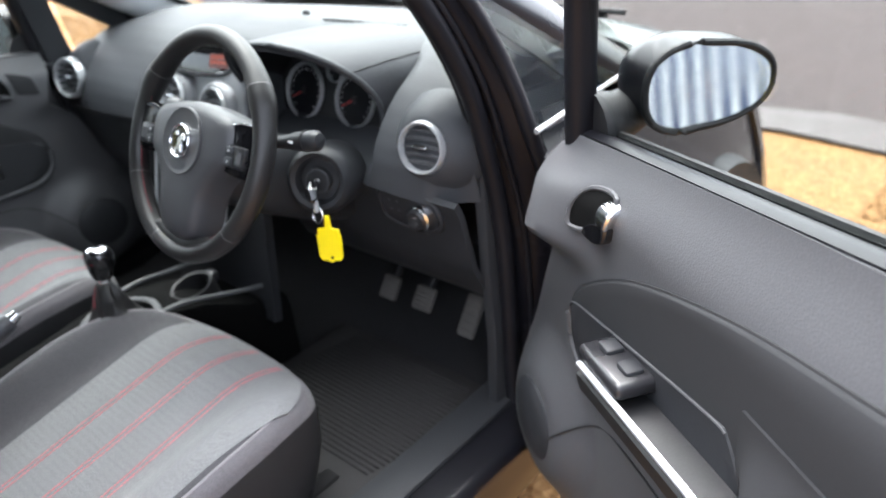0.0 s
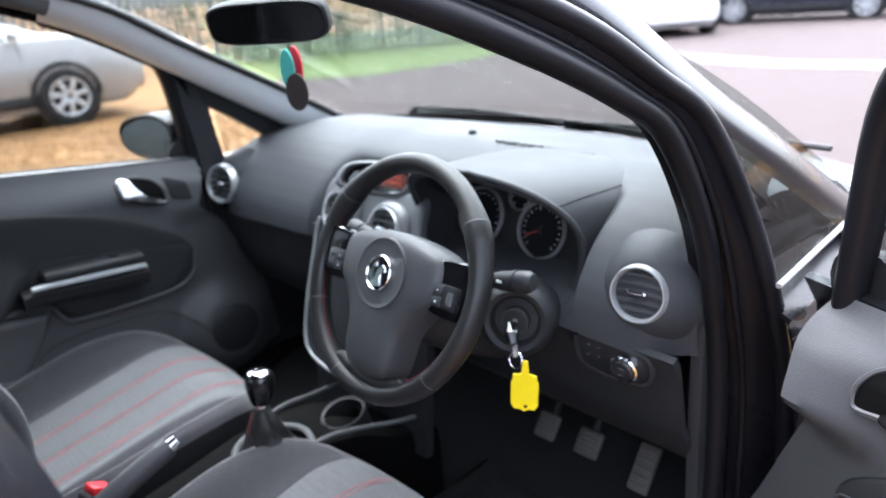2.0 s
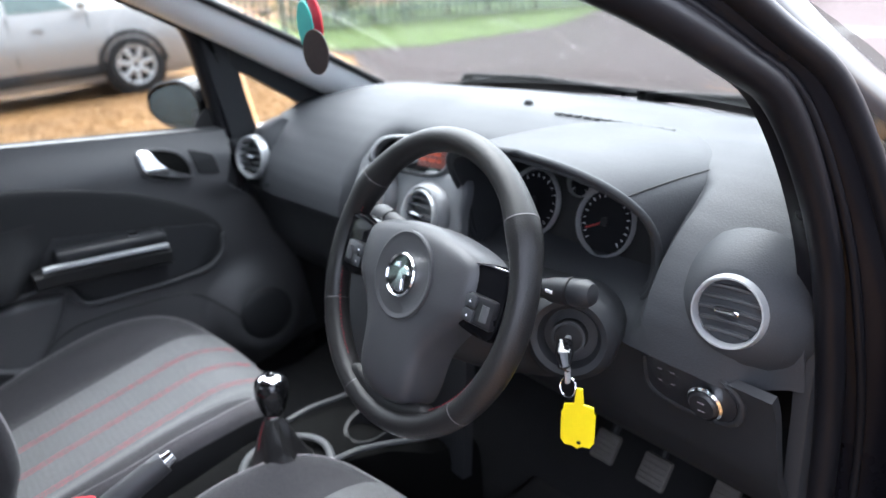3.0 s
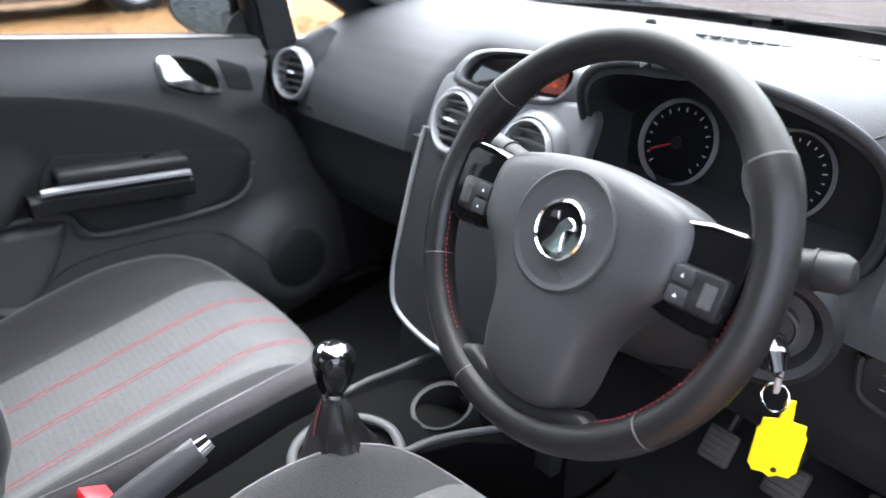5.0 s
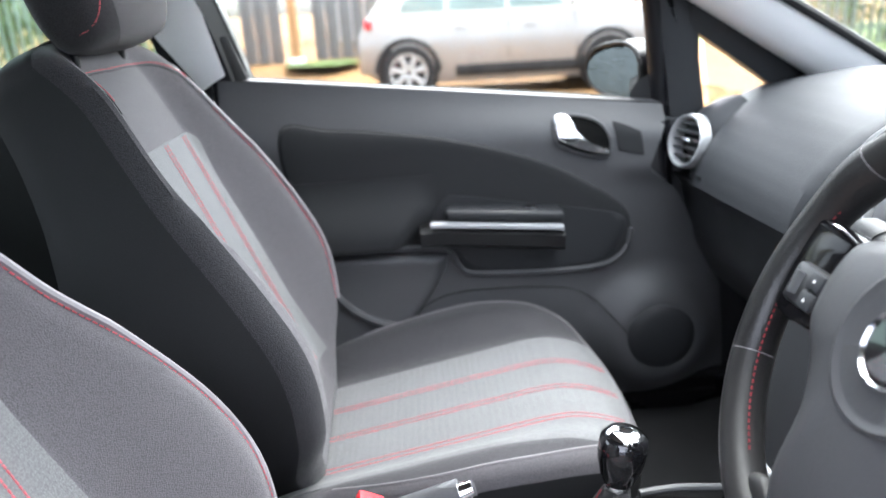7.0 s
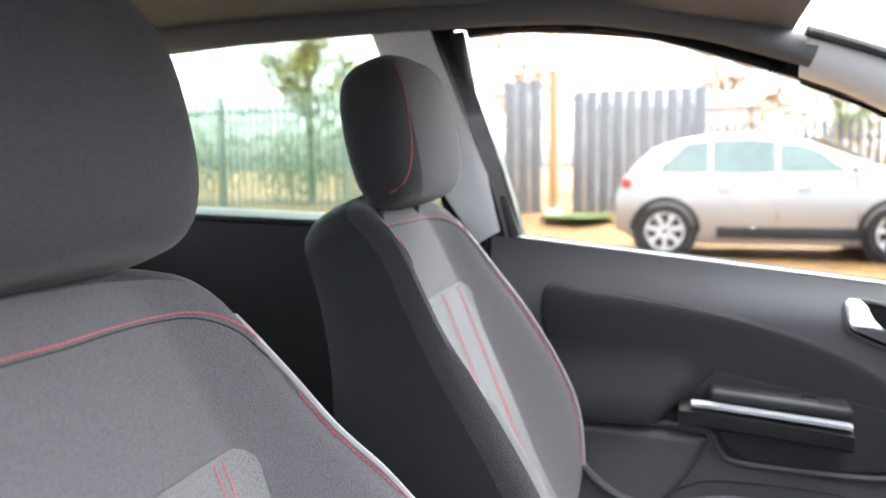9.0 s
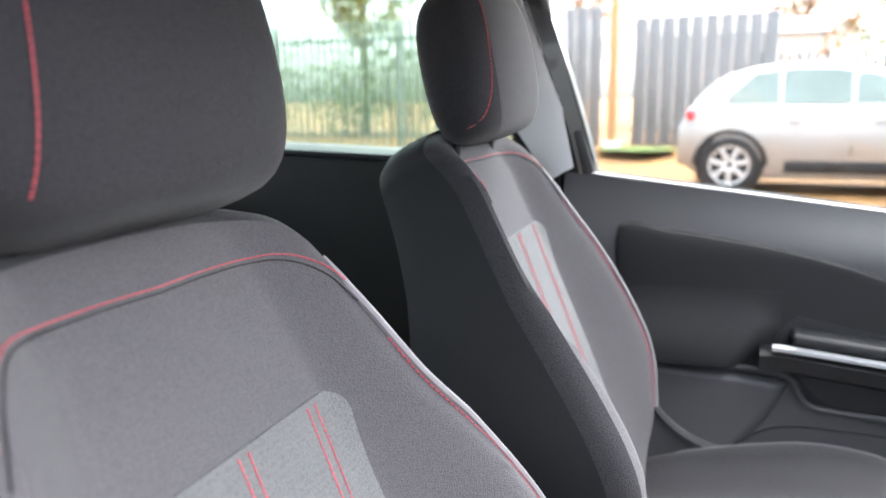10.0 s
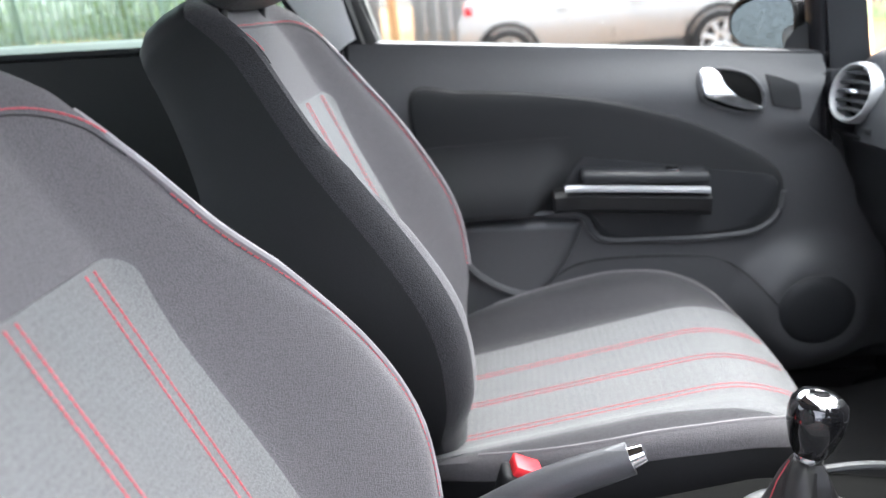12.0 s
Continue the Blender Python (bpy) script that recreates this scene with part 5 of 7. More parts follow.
cm = at(0.285, 0.373, 0.923) @ Matrix.Rotation(radians(90 - 18), 4, "X")
part("dial_plate", prism(ellipse(0.018, 0.0, 0.190, 0.108, 48, 2.6), 0.006, cm @ at(0, 0, -0.006)), RUBBER, dash, "black dial plate")


def inner_hood(u, v):
    p = hood(u, 0)
    a = math.pi * (1.36 * u - 0.18)
    q = cm @ Vector((-(0.200 if math.cos(a) < 0 else 0.160) * math.cos(a), 0.10 * math.sin(a), -0.004))
    return p.lerp(q, v) + Vector((0, 0, -0.006))


part("hood_lining", shell(inner_hood, 48, 5, -0.003), RUBBER, dash, "matt black hood lining")
low_lining = smooth(lowrim, 6)
part("hood_lower", loft([[low_lining[k], low_lining[k] + Vector((0, 0.06, -0.02)), low_lining[k] + Vector((0, 0.10, 0.0)), low_lining[k] + Vector((0, 0.065, 0.02))] for k in range(len(low_lining))]), DASH, dash, "black lower lip of the hood")
WHITE = material("white_print", (0.75, 0.76, 0.78), 0.5, vary=0.05, grain=300, bump=0.0)
NEEDLE = material("red_needle", (0.6, 0.02, 0.02), 0.4, vary=0.05, grain=300, bump=0.0)
DIALF = material("dial_face", (0.006, 0.006, 0.008), 0.6, spec=0.15, vary=0.2, grain=300, bump=0.0, blotch=30)


def dial(x, y, r, needle, marks):
    d = part("dial", lathe([(0.0, 0.0), (r * 0.9, 0.0), (r * 0.9, 0.002), (0.0, 0.002)], cm @ at(x, y, 0.0015), 40), DIALF, dash, "black dial face")
    part("dial_ring", lathe([(r * 0.92, 0.0), (r * 1.0, 0.0), (r * 1.01, 0.006), (r * 0.97, 0.010), (r * 0.92, 0.004)], cm @ at(x, y, 0.001), 44), SATIN, d, "satin silver dial ring", True)
    for k in range(marks):
        a = radians(225 - 270 * k / (marks - 1))
        t = part("dial_mark", box((0, 0, 0), (0.006 if k % 2 == 0 else 0.0035, 0.0014, 0.0006), 0), WHITE, d, "", True)
        t.matrix_basis = cm @ at(x + r * 0.76 * math.cos(a), y + r * 0.76 * math.sin(a), 0.0042) @ Matrix.Rotation(a, 4, "Z")
    n = part("needle", box((r * 0.33, 0, 0), (r * 0.72, 0.0022, 0.0016), 0.0004, 1), NEEDLE, d, "red dial needle", True)
    n.matrix_basis = cm @ at(x, y, 0.007) @ Matrix.Rotation(radians(needle), 4, "Z")
    part("needle_cap", lathe([(0.0, 0.004), (r * 0.13, 0.004), (r * 0.14, 0.0), (0.0, 0.0)], cm @ at(x, y, 0.005), 20), RUBBER, d, "", True)


dial(-0.072, -0.004, 0.056, 205, 17)
dial(0.078, -0.006, 0.053, 205, 19)
dial(0.018, 0.044, 0.024, 150, 7)

# demister vents and the sensor on the dash top
GRILLE = [0.125 + 0.0215 * k for k in range(12)]
for x in GRILLE:
    p = smooth_v(x, 0.415 + 0.25 * (x - 0.2) ** 2)
    part("demister_slot", box((0, 0, 0), (0.016, 0.010, 0.003), 0.001, 1), RUBBER, dash, "dark demister slot").matrix_basis = at(p.x, p.y, p.z + 0.0028) @ Matrix.Rotation(radians(-4), 4, "X")
part("sun_sensor", lathe([(0.0, 0.010), (0.006, 0.009), (0.009, 0.004), (0.010, 0.0), (0.0, 0.0)], at(0.0, 0.57, 1.022), 20), RUBBER, dash, "small domed sensor")
part("airbag_mark", box((-0.555, 0.2385, 0.838), (0.026, 0.002, 0.009), 0.0008), DASH_LOW, dash, "small moulded airbag mark")
# triangular side vent on the driver's side
tri = [(-0.026, -0.010), (0.006, 0.022), (0.014, 0.020), (0.014, -0.024), (0.008, -0.026)]
tm = facing(0.634, 0.308, 0.940, 25, 38)
part("side_vent", prism(tri, 0.005, tm, 0.001), FASCIA, dash, "grey-edged side vent")
part("side_vent_bowl", prism([(x * 0.86, y * 0.84) for x, y in tri], 0.002, tm @ at(0, 0, 0.0045), 0), RUBBER, dash)
for k in range(5):
    part("side_vent_slat", box((0, 0, 0), (0.024 - 0.003 * abs(k - 2), 0.0030, 0.003), 0.001, 1), DASH_LOW, dash).matrix_basis = tm @ at(-0.001, -0.016 + 0.007 * k, 0.0075) @ Matrix.Rotation(radians(-14), 4, "Z")

# light switch panel
lm = facing(0.585, 0.258, 0.783, 3, -8)
lp = smooth([(-0.050, 0.030, 0), (0.0, 0.034, 0), (0.048, 0.026, 0), (0.066, 0.0, 0), (0.052, -0.028, 0), (0.0, -0.032, 0), (-0.046, -0.022, 0), (-0.055, 0.0, 0)], 4, True)
part("switch_recess", tube([lm @ Vector((p.x * 1.08, p.y * 1.12, 0.0)) for p in lp], 0.005, 8, True), DASH_LOW, dash, "rounded recess rim")
part("switch_plate", prism([(p.x, p.y) for p in lp], 0.004, lm, 0.001), RADIO, dash, "black light switch plate")
part("light_switch", lathe([(0.0, 0.020), (0.016, 0.020), (0.019, 0.017), (0.0195, 0.006), (0.0, 0.006)], lm @ at(0.030, -0.004, 0), 30), RADIO, dash, "round headlight switch")
part("light_switch_ring", lathe([(0.0195, 0.004), (0.0235, 0.004), (0.0235, 0.013), (0.0205, 0.015), (0.0195, 0.013)], lm @ at(0.030, -0.004, 0), 30), CHROME, dash, "chrome switch ring")
for x, y in ((-0.036, 0.016), (-0.018, 0.016), (-0.036, -0.002), (-0.018, -0.002)):
    part("switch_mark", box((0, 0, 0), (0.005, 0.0013, 0.0008), 0), PIPE, dash).matrix_basis = lm @ at(x, y, 0.0048)
for y in (0.002, -0.010):
    part("switch_mark", box((0, 0, 0), (0.008, 0.0013, 0.0008), 0), PIPE, dash).matrix_basis = lm @ at(0.030, y, 0.0204)

# ---- steering column, key ----
column = thing("steering_column", at(0.36, 0.14, 0.86), "black steering column shroud with two stalks", "steering column")
axis = Vector((0, 0.90, -0.435))
c0 = Vector((0.36, 0.055, 0.905))
rings = []
for k, (d, rx, rz) in enumerate(((0.0, 0.052, 0.05), (0.03, 0.062, 0.06), (0.09, 0.07, 0.07), (0.20, 0.075, 0.075), (0.27, 0.07, 0.07))):
    p = c0 + axis * d
    rings.append([p + Vector((a, b * 0.435, b * 0.9)) for a, b in ellipse(0, -0.012, rx, rz, 28, 3)])
part("shroud", loft(rings), DASH_LOW, column, "black column shroud")
im = at(0.480, 0.158, 0.852) @ Matrix.Rotation(radians(30), 4, "Z") @ Matrix.Rotation(radians(78), 4, "X")
part("ignition_boss", lathe([(0.058, -0.09), (0.060, -0.02), (0.056, -0.004), (0.048, 0.003), (0.040, 0.0), (0.034, -0.014), (0.0, -0.014)], im, 40), DASH_LOW, column, "round ignition boss")
part("ignition_lock", lathe([(0.0, 0.0), (0.017, 0.0), (0.021, -0.004), (0.022, -0.014), (0.0, -0.014)], im, 28), RUBBER, column, "ignition lock")
part("lock_ring", lathe([(0.018, 0.0), (0.0215, 0.0), (0.0215, 0.003), (0.018, 0.003)], im, 28), DASH, column, "grey lock ring")
for s, end in ((1, (0.548, 0.128, 0.944)), (-1, (0.135, 0.115, 0.955))):
    a = Vector((0.36 + 0.05 * s, 0.105, 0.925))
    b = Vector(end)
    pts = [a.lerp(b, t) for t in (0, 0.3, 0.55, 0.62, 0.85, 0.93, 0.985, 1.0)]
    st = part("stalk", tube(pts, [0.009, 0.009, 0.012, 0.015, 0.0165, 0.0165, 0.012, 0.004], 14), DASH_LOW, column, "black column stalk")
    part("stalk_collar", tube([a.lerp(b, 0.78), a.lerp(b, 0.80)], 0.0178, 14), RUBBER, st, "", True)
    part("stalk_mark", box((0, 0, 0), (0.010, 0.0016, 0.004), 0.0004, 1), WHITE, st, "", True).matrix_basis = Matrix.Translation(a.lerp(b, 0.66) + Vector((0, -0.0155, 0.004)))

key = thing("ignition_key", at(0.475, 0.13, 0.86), "car key in the lock with ring and yellow tag", "car key")
ko = im @ Vector((0, 0, 0.0))
kd = (im.to_3x3() @ Vector((0, 0, 1))).normalized()
part("key_blade", tube([ko - kd * 0.004, ko + kd * 0.012], 0.004, 8), SATIN, key, "steel key blade")
part("key_head", tube([ko + kd * 0.010, ko + kd * 0.018, ko + kd * 0.038 + Vector((0.002, 0.002, -0.010)), ko + kd * 0.046 + Vector((0.004, 0.004, -0.024)), ko + kd * 0.046 + Vector((0.006, 0.006, -0.030))], [0.006, 0.010, 0.011, 0.009, 0.004], 12, flat=0.55), GLOSS, key, "black key head")
kb = ko + kd * 0.046 + Vector((0.006, 0.006, -0.030))
part("key_clip", tube([kb + Vector((0, 0, 0.004)), kb + Vector((0, 0, -0.016))], 0.0045, 8, flat=0.6), SATIN, key, "steel clip")
rc = kb + Vector((0, 0, -0.022))
part("key_ring", tube([rc + Vector((0.012 * math.cos(a), 0.004 * math.sin(a), 0.012 * math.sin(a))) for a in [2 * math.pi * k / 24 for k in range(24)]], 0.0013, 6, True), CHROME, key, "steel split ring")
tag_m = Matrix.Translation(rc + Vector((0.010, 0.010, -0.006))) @ Matrix.Rotation(radians(32), 4, "Z") @ Matrix.Rotation(radians(90), 4, "X") @ Matrix.Rotation(radians(-3), 4, "Z")
tag = [(-0.004, 0.004), (-0.006, -0.018), (-0.018, -0.020), (-0.019, -0.030), (-0.021, -0.032), (-0.021, -0.072), (-0.018, -0.076), (-0.016, -0.080), (-0.006, -0.080), (0.0, -0.084), (0.006, -0.080), (0.016, -0.080), (0.018, -0.076), (0.021, -0.072), (0.021, -0.032), (0.019, -0.030), (0.018, -0.020), (0.006, -0.018), (0.004, 0.004)]
part("key_tag", prism(tag, 0.0028, tag_m, 0.0006, 1), YELLOW, key, "bright yellow plastic key tag")
part("tag_hole", lathe([(0.0, 0.0), (0.0028, 0.0), (0.0028, 0.0002), (0.0, 0.0002)], tag_m @ at(0.002, -0.074, 0.0028), 16), RUBBER, key)

# ---- steering wheel ----
WM = at(0.350, 0.0315, 0.936) @ Matrix.Rotation(radians(64.2), 4, "X")
wheel = thing("steering_wheel", WM, "black leather steering wheel with perforated grips", "steering wheel")
R = 0.176


def rim_arc(a0, a1, r=0.0165, grow=0.0):
    """An arc of the rim, anticlockwise from a0 to a1 degrees, fatter at its thumb rests."""
    n = max(int(abs(a1 - a0) / 5), 3)
    rings = []
    for k in range(n + 1):
        a = radians(a0 + (a1 - a0) * k / n)
        rr = r + grow * (math.exp(-((math.degrees(a) % 360 - 32) / 10) ** 2) + math.exp(-((math.degrees(a) % 360 - 148) / 10) ** 2))
        rings.append([(math.cos(a) * (R + rr * math.cos(b) * 0.95), math.sin(a) * (R + rr * math.cos(b) * 0.95), rr * 1.12 * math.sin(b)) for b in [2 * math.pi * j / 18 for j in range(18)]])
    return loft(rings)


SEAMS = (37, 143, 205, 250, 318)
for (a0, a1), mt, lb in zip(((37, 143), (143, 205), (205, 250), (250, 318), (318, 397)), (LEATHER, PERF, LEATHER, LEATHER, PERF), ("smooth leather rim", "perforated leather grip", "smooth leather rim", "smooth leather rim", "perforated leather grip")):
    part("rim", rim_arc(a0, a1, grow=0.0035), mt, wheel, lb, True)
for a in SEAMS:
    part("rim_seam", rim_arc(a - 0.2, a + 0.2, 0.0168, 0.0035), PIPE, wheel, "stitched rim seam", True)
for k0 in (144, 304):
    inner_st = []
    for k in range(k0, k0 + 92, 2):
        a = radians(k)
        rr = R - 0.0158
        inner_st.append(box((math.cos(a) * rr, math.sin(a) * rr, 0.0055), (0.0010, 0.0030, 0.0012), 0, 1, Matrix.Rotation(a, 4, "Z")))
    part("rim_stitching", join(*inner_st), DARKRED, wheel, "red inner rim stitching", True)
# hub with spokes: soft triangular pad
hub_out = smooth([(-0.110, 0.030, 0), (-0.096, 0.052, 0), (-0.05, 0.064, 0), (0.0, 0.068, 0), (0.05, 0.064, 0), (0.096, 0.052, 0), (0.110, 0.030, 0), (0.106, -0.012, 0), (0.078, -0.040, 0), (0.057, -0.076, 0), (0.050, -0.125, 0), (0.036, -0.146, 0), (0.0, -0.153, 0), (-0.036, -0.146, 0), (-0.050, -0.125, 0), (-0.057, -0.076, 0), (-0.078, -0.040, 0), (-0.106, -0.012, 0)], 4, True)
hub_pts = [(p.x + 0.006, p.y) for p in hub_out]


def pad(plan, centre, levels):
    return loft(scaled_rings(plan, centre, levels, lambda px, py, off, x, y: Vector((px, py, off - 0.10 * (px * px + 0.55 * (py + 0.01) ** 2) * 4))))


part("hub_pad", pad(hub_pts, (0, -0.01), [(1.0, -0.03), (1.02, 0.0), (1.0, 0.014), (0.965, 0.022), (0.90, 0.027), (0.8, 0.030), (0.6, 0.032), (0.4, 0.033), (0.2, 0.033), (0.03, 0.033)]), HUB, wheel, "soft charcoal hub pad", True)
part("hub_disc", lathe([(0.0, 0.024), (0.054, 0.024), (0.054, 0.0335), (0.052, 0.0345), (0.049, 0.0335), (0.046, 0.0325), (0.0, 0.0335)], at(0.008, 0.004, 0), 44), HUB, wheel, "round hub plate", True)
part("badge_ring", lathe([(0.0238, 0.032), (0.0270, 0.032), (0.0270, 0.0362), (0.0255, 0.0380), (0.0238, 0.0362)], at(0.008, 0.004, 0), 40), CHROME, wheel, "chrome badge ring", True)
part("badge", lathe([(0.0, 0.032), (0.0240, 0.032), (0.0240, 0.0355), (0.0, 0.0358)], at(0.008, 0.004, 0), 36), GLOSS, wheel, "black badge disc", True)
motif = smooth([(-0.012, -0.017, 0), (-0.004, -0.006, 0), (-0.002, 0.004, 0), (0.006, 0.012, 0), (0.014, 0.010, 0), (0.016, 0.003, 0), (0.009, 0.002, 0), (0.008, -0.008, 0), (0.010, -0.018, 0), (0.0, -0.021, 0)], 3, True)
part("badge_motif", prism([(p.x, p.y + 0.004) for p in motif], 0.0030, at(0.008, 0, 0.0352), 0.001, 1), CHROME, wheel, "plain chrome badge shape", True)
part("badge_motif", prism([(-0.014, 0.008), (-0.004, 0.009), (-0.006, 0.016), (-0.012, 0.015)], 0.0025, at(0.008, 0.003, 0.0352), 0.0008, 1), CHROME, wheel, "plain chrome badge shape", True)
part("airbag_mark", join(box((0.0, -0.098, 0.0272), (0.012, 0.0012, 0.003), 0), box((0.002, -0.106, 0.0262), (0.016, 0.0012, 0.003), 0)), PIPE, wheel, "moulded airbag mark bars", True)
for s in (-1, 1):
    sp = smooth([(0.090 * s, 0.036, 0), (0.100 * s, 0.048, 0), (0.152 * s, 0.052, 0), (0.160 * s, 0.040, 0), (0.160 * s, -0.008, 0), (0.148 * s, -0.030, 0), (0.094 * s, -0.026, 0), (0.082 * s, -0.012, 0)], 3, True)
    part("side_spoke", prism([(p.x, p.y) for p in sp], 0.030, at(0, 0, -0.018), 0.006), SPOKE, wheel, "gloss black side spoke", True)
    bx = 0.126 * s + 0.008
    blk = part("switch_block", box((bx, 0.0, 0.0145), (0.046, 0.034, 0.012), 0.005), RADIO, wheel, "rubber switch block", True)
    part("switch", box((bx - 0.012 * s, 0.008, 0.021), (0.018, 0.014, 0.005), 0.002), DASH, blk, "small grey switch", True)
    part("switch", box((bx - 0.012 * s, -0.008, 0.021), (0.018, 0.014, 0.005), 0.002), DASH, blk, "small grey switch", True)
    part("thumb_roller", tube([(bx + 0.011 * s, -0.009, 0.0175), (bx + 0.011 * s, 0.009, 0.0175)], 0.0065, 14), VENTGREY, blk, "grey thumb roller", True)
    for yy in (0.008, -0.008):
        part("switch_mark", prism([(-0.0016, -0.0014), (0.0016, -0.0014), (0.0, 0.0016)], 0.0005, at(bx - 0.012 * s, yy, 0.0234)), WHITE, blk, "", True)
    part("spoke_trim", tube([(0.098 * s, 0.045, 0.012), (0.125 * s, 0.050, 0.012), (0.150 * s, 0.050, 0.009)], 0.0014, 8), CHROME, wheel, "bright spoke edge", True)
# leather bridge from the pad to the rim
part("lower_bridge", prism([(p.x, p.y) for p in smooth([(-0.066, -0.136, 0), (-0.084, -0.146, 0), (-0.066, -0.164, 0), (0.0, -0.178, 0), (0.076, -0.164, 0), (0.096, -0.146, 0), (0.076, -0.134, 0), (0.054, -0.140, 0), (0.006, -0.150, 0), (-0.042, -0.142, 0)], 4, True)], 0.019, at(0, 0, -0.010), 0.009, 4), LEATHER, wheel, "leather lower bridge", True)

# ---- centre console ----
console = thing("centre_console", at(0.04, -0.1, 0.30), "black centre console with gear lever gate and cup holder", "console")
rings = []
for y, w, z in ((0.26, 0.115, 0.47), (0.16, 0.11, 0.50), (0.08, 0.098, 0.54), (0.0, 0.090, 0.556), (-0.10, 0.084, 0.556), (-0.20, 0.072, 0.544), (-0.40, 0.064, 0.518), (-0.62, 0.064, 0.50)):
    rings.append([(0.045 + a * w, y, zz) for a, zz in ((-1.0, 0.29), (-1.0, z - 0.03), (-0.93, z - 0.006), (-0.8, z), (0.8, z), (0.93, z - 0.006), (1.0, z - 0.03), (1.0, 0.29))])
# shade of the recessed tray is painted over the whole moulding
part("tunnel_cover", loft(rings), RECESS_SHADE, console, "black console moulding with shade painted in")
for s in (-1, 1):
    edge = smooth([(0.045 + 0.078 * s, -0.02, 0.560), (0.045 + 0.084 * s, 0.03, 0.560), (0.045 + 0.094 * s, 0.09, 0.548), (0.045 + 0.108 * s, 0.15, 0.535), (0.045 + 0.112 * s, 0.20, 0.525)], 5)
    part("console_edge", tube(edge, 0.0050, 8), VENTGREY, console, "silver console edge")
part("cup_holder", lathe([(0.0, -0.05), (0.036, -0.05), (0.040, 0.004), (0.046, 0.006), (0.047, 0.0), (0.047, -0.055), (0.0, -0.055)], at(0.075, 0.085, 0.553) @ Matrix.Rotation(radians(14), 4, "X"), 32), RUBBER, console, "round cup holder")
part("cup_grip", box((0.075, 0.135, 0.555), (0.03, 0.02, 0.03), 0.005), RADIO, console, "small grey grip block")
GX, GY = 0.058, -0.088
part("gate_ring", tube([(GX + 0.026 + 0.070 * math.cos(a), GY + 0.010 + 0.070 * math.sin(a), 0.568 - 0.018 * max(math.cos(a), 0.0)) for a in [2 * math.pi * k / 36 for k in range(36)]], 0.0070, 12, True, 0.6), VENTGREY, console, "grey ring round the gaiter")
gear = thing("gear_lever", at(GX, GY, 0.58), "gear lever with chrome-topped black knob and leather gaiter", "gear lever")
rings = []
for k, (z, r) in enumerate(((0.562, 0.052), (0.576, 0.043), (0.594, 0.034), (0.610, 0.028), (0.626, 0.023), (0.637, 0.018), (0.643, 0.014))):
    rings.append([(GX + 0.018 * (1 - k / 6) + r * math.cos(a) * (1 + 0.20 * math.sin(5 * a + 0.9 * k) + 0.08 * math.sin(9 * a - k)), GY + 0.012 * k / 6 + r * math.sin(a) * (1 + 0.16 * math.cos(4 * a + 0.8 * k)), z) for a in [2 * math.pi * j / 28 for j in range(28)]])
part("gaiter", loft(rings), LEATHER, gear, "creased black leather gaiter")
part("gaiter_stitching", tube([(GX + 0.014, GY - 0.036, 0.578), (GX + 0.009, GY - 0.027, 0.597), (GX + 0.004, GY - 0.018, 0.620), (GX, GY - 0.006, 0.640)], 0.0008, 6), DARKRED, gear, "red gaiter stitching")
km = at(GX, GY + 0.012, 0.640) @ Matrix.Rotation(radians(-6), 4, "X")
part("collar", lathe([(0.0, 0.0), (0.013, 0.0), (0.0135, 0.010), (0.012, 0.014), (0.0, 0.014)], km, 24), CHROME, gear, "chrome collar")
part("knob", lathe([(0.0, 0.010), (0.0165, 0.010), (0.021, 0.020), (0.0265, 0.040), (0.0275, 0.056), (0.0255, 0.067), (0.021, 0.071), (0.0, 0.071)], km, 32), GLOSS, gear, "black gear knob")
part("knob_cap", lathe([(0.0, 0.0755), (0.013, 0.075), (0.020, 0.0725), (0.0220, 0.0695), (0.0, 0.069)], km, 32), CHROME, gear, "chrome gear knob cap")
part("gear_plate", lathe([(0.0, 0.0765), (0.0075, 0.0760), (0.008, 0.0735), (0.0, 0.0735)], km, 20), GLOSS, gear, "small dark shift plate")
brake = thing("handbrake", at(0.05, -0.40, 0.55), "black handbrake lever with silver button", "handbrake")
hb = smooth([(0.052, -0.46, 0.552), (0.053, -0.40, 0.582), (0.055, -0.33, 0.618), (0.057, -0.25, 0.648)], 5)
part("grip", tube(hb, [0.0135 + 0.004 * math.sin(math.pi * min(k / (len(hb) - 1) * 0.9, 1)) for k in range(len(hb))], 20, flat=1.2), HUB, brake, "black moulded grip")
part("grip_top", tube([p + Vector((0, -0.003, 0.009)) for p in hb[5:]], 0.0095, 12), FASCIA, brake, "smooth inlay on the grip")
for q in (5, 6):
    part("collar_ring", tube([hb[q] - Vector((0, 0.003, 0.0015)), hb[q] + Vector((0, 0.003, 0.0015))], 0.0190, 20), SILVER, brake, "grey collar ring of the gaiter")
part("release_button", tube([Vector((0.057, -0.252, 0.648)), Vector((0.0575, -0.236, 0.655))], [0.0125, 0.0095], 14), CHROME, brake, "chrome release button")
part("gaiter", loft([[(0.052 + r * math.cos(a), y + r * 1.2 * math.sin(a), z + 0.35 * r * math.sin(a)) for a in [2 * math.pi * j / 20 for j in range(20)]] for y, z, r in ((-0.44, 0.53, 0.048), (-0.435, 0.55, 0.038), (-0.43, 0.563, 0.026), (-0.42, 0.575, 0.019))]), LEATHER, brake, "creased leather gaiter")
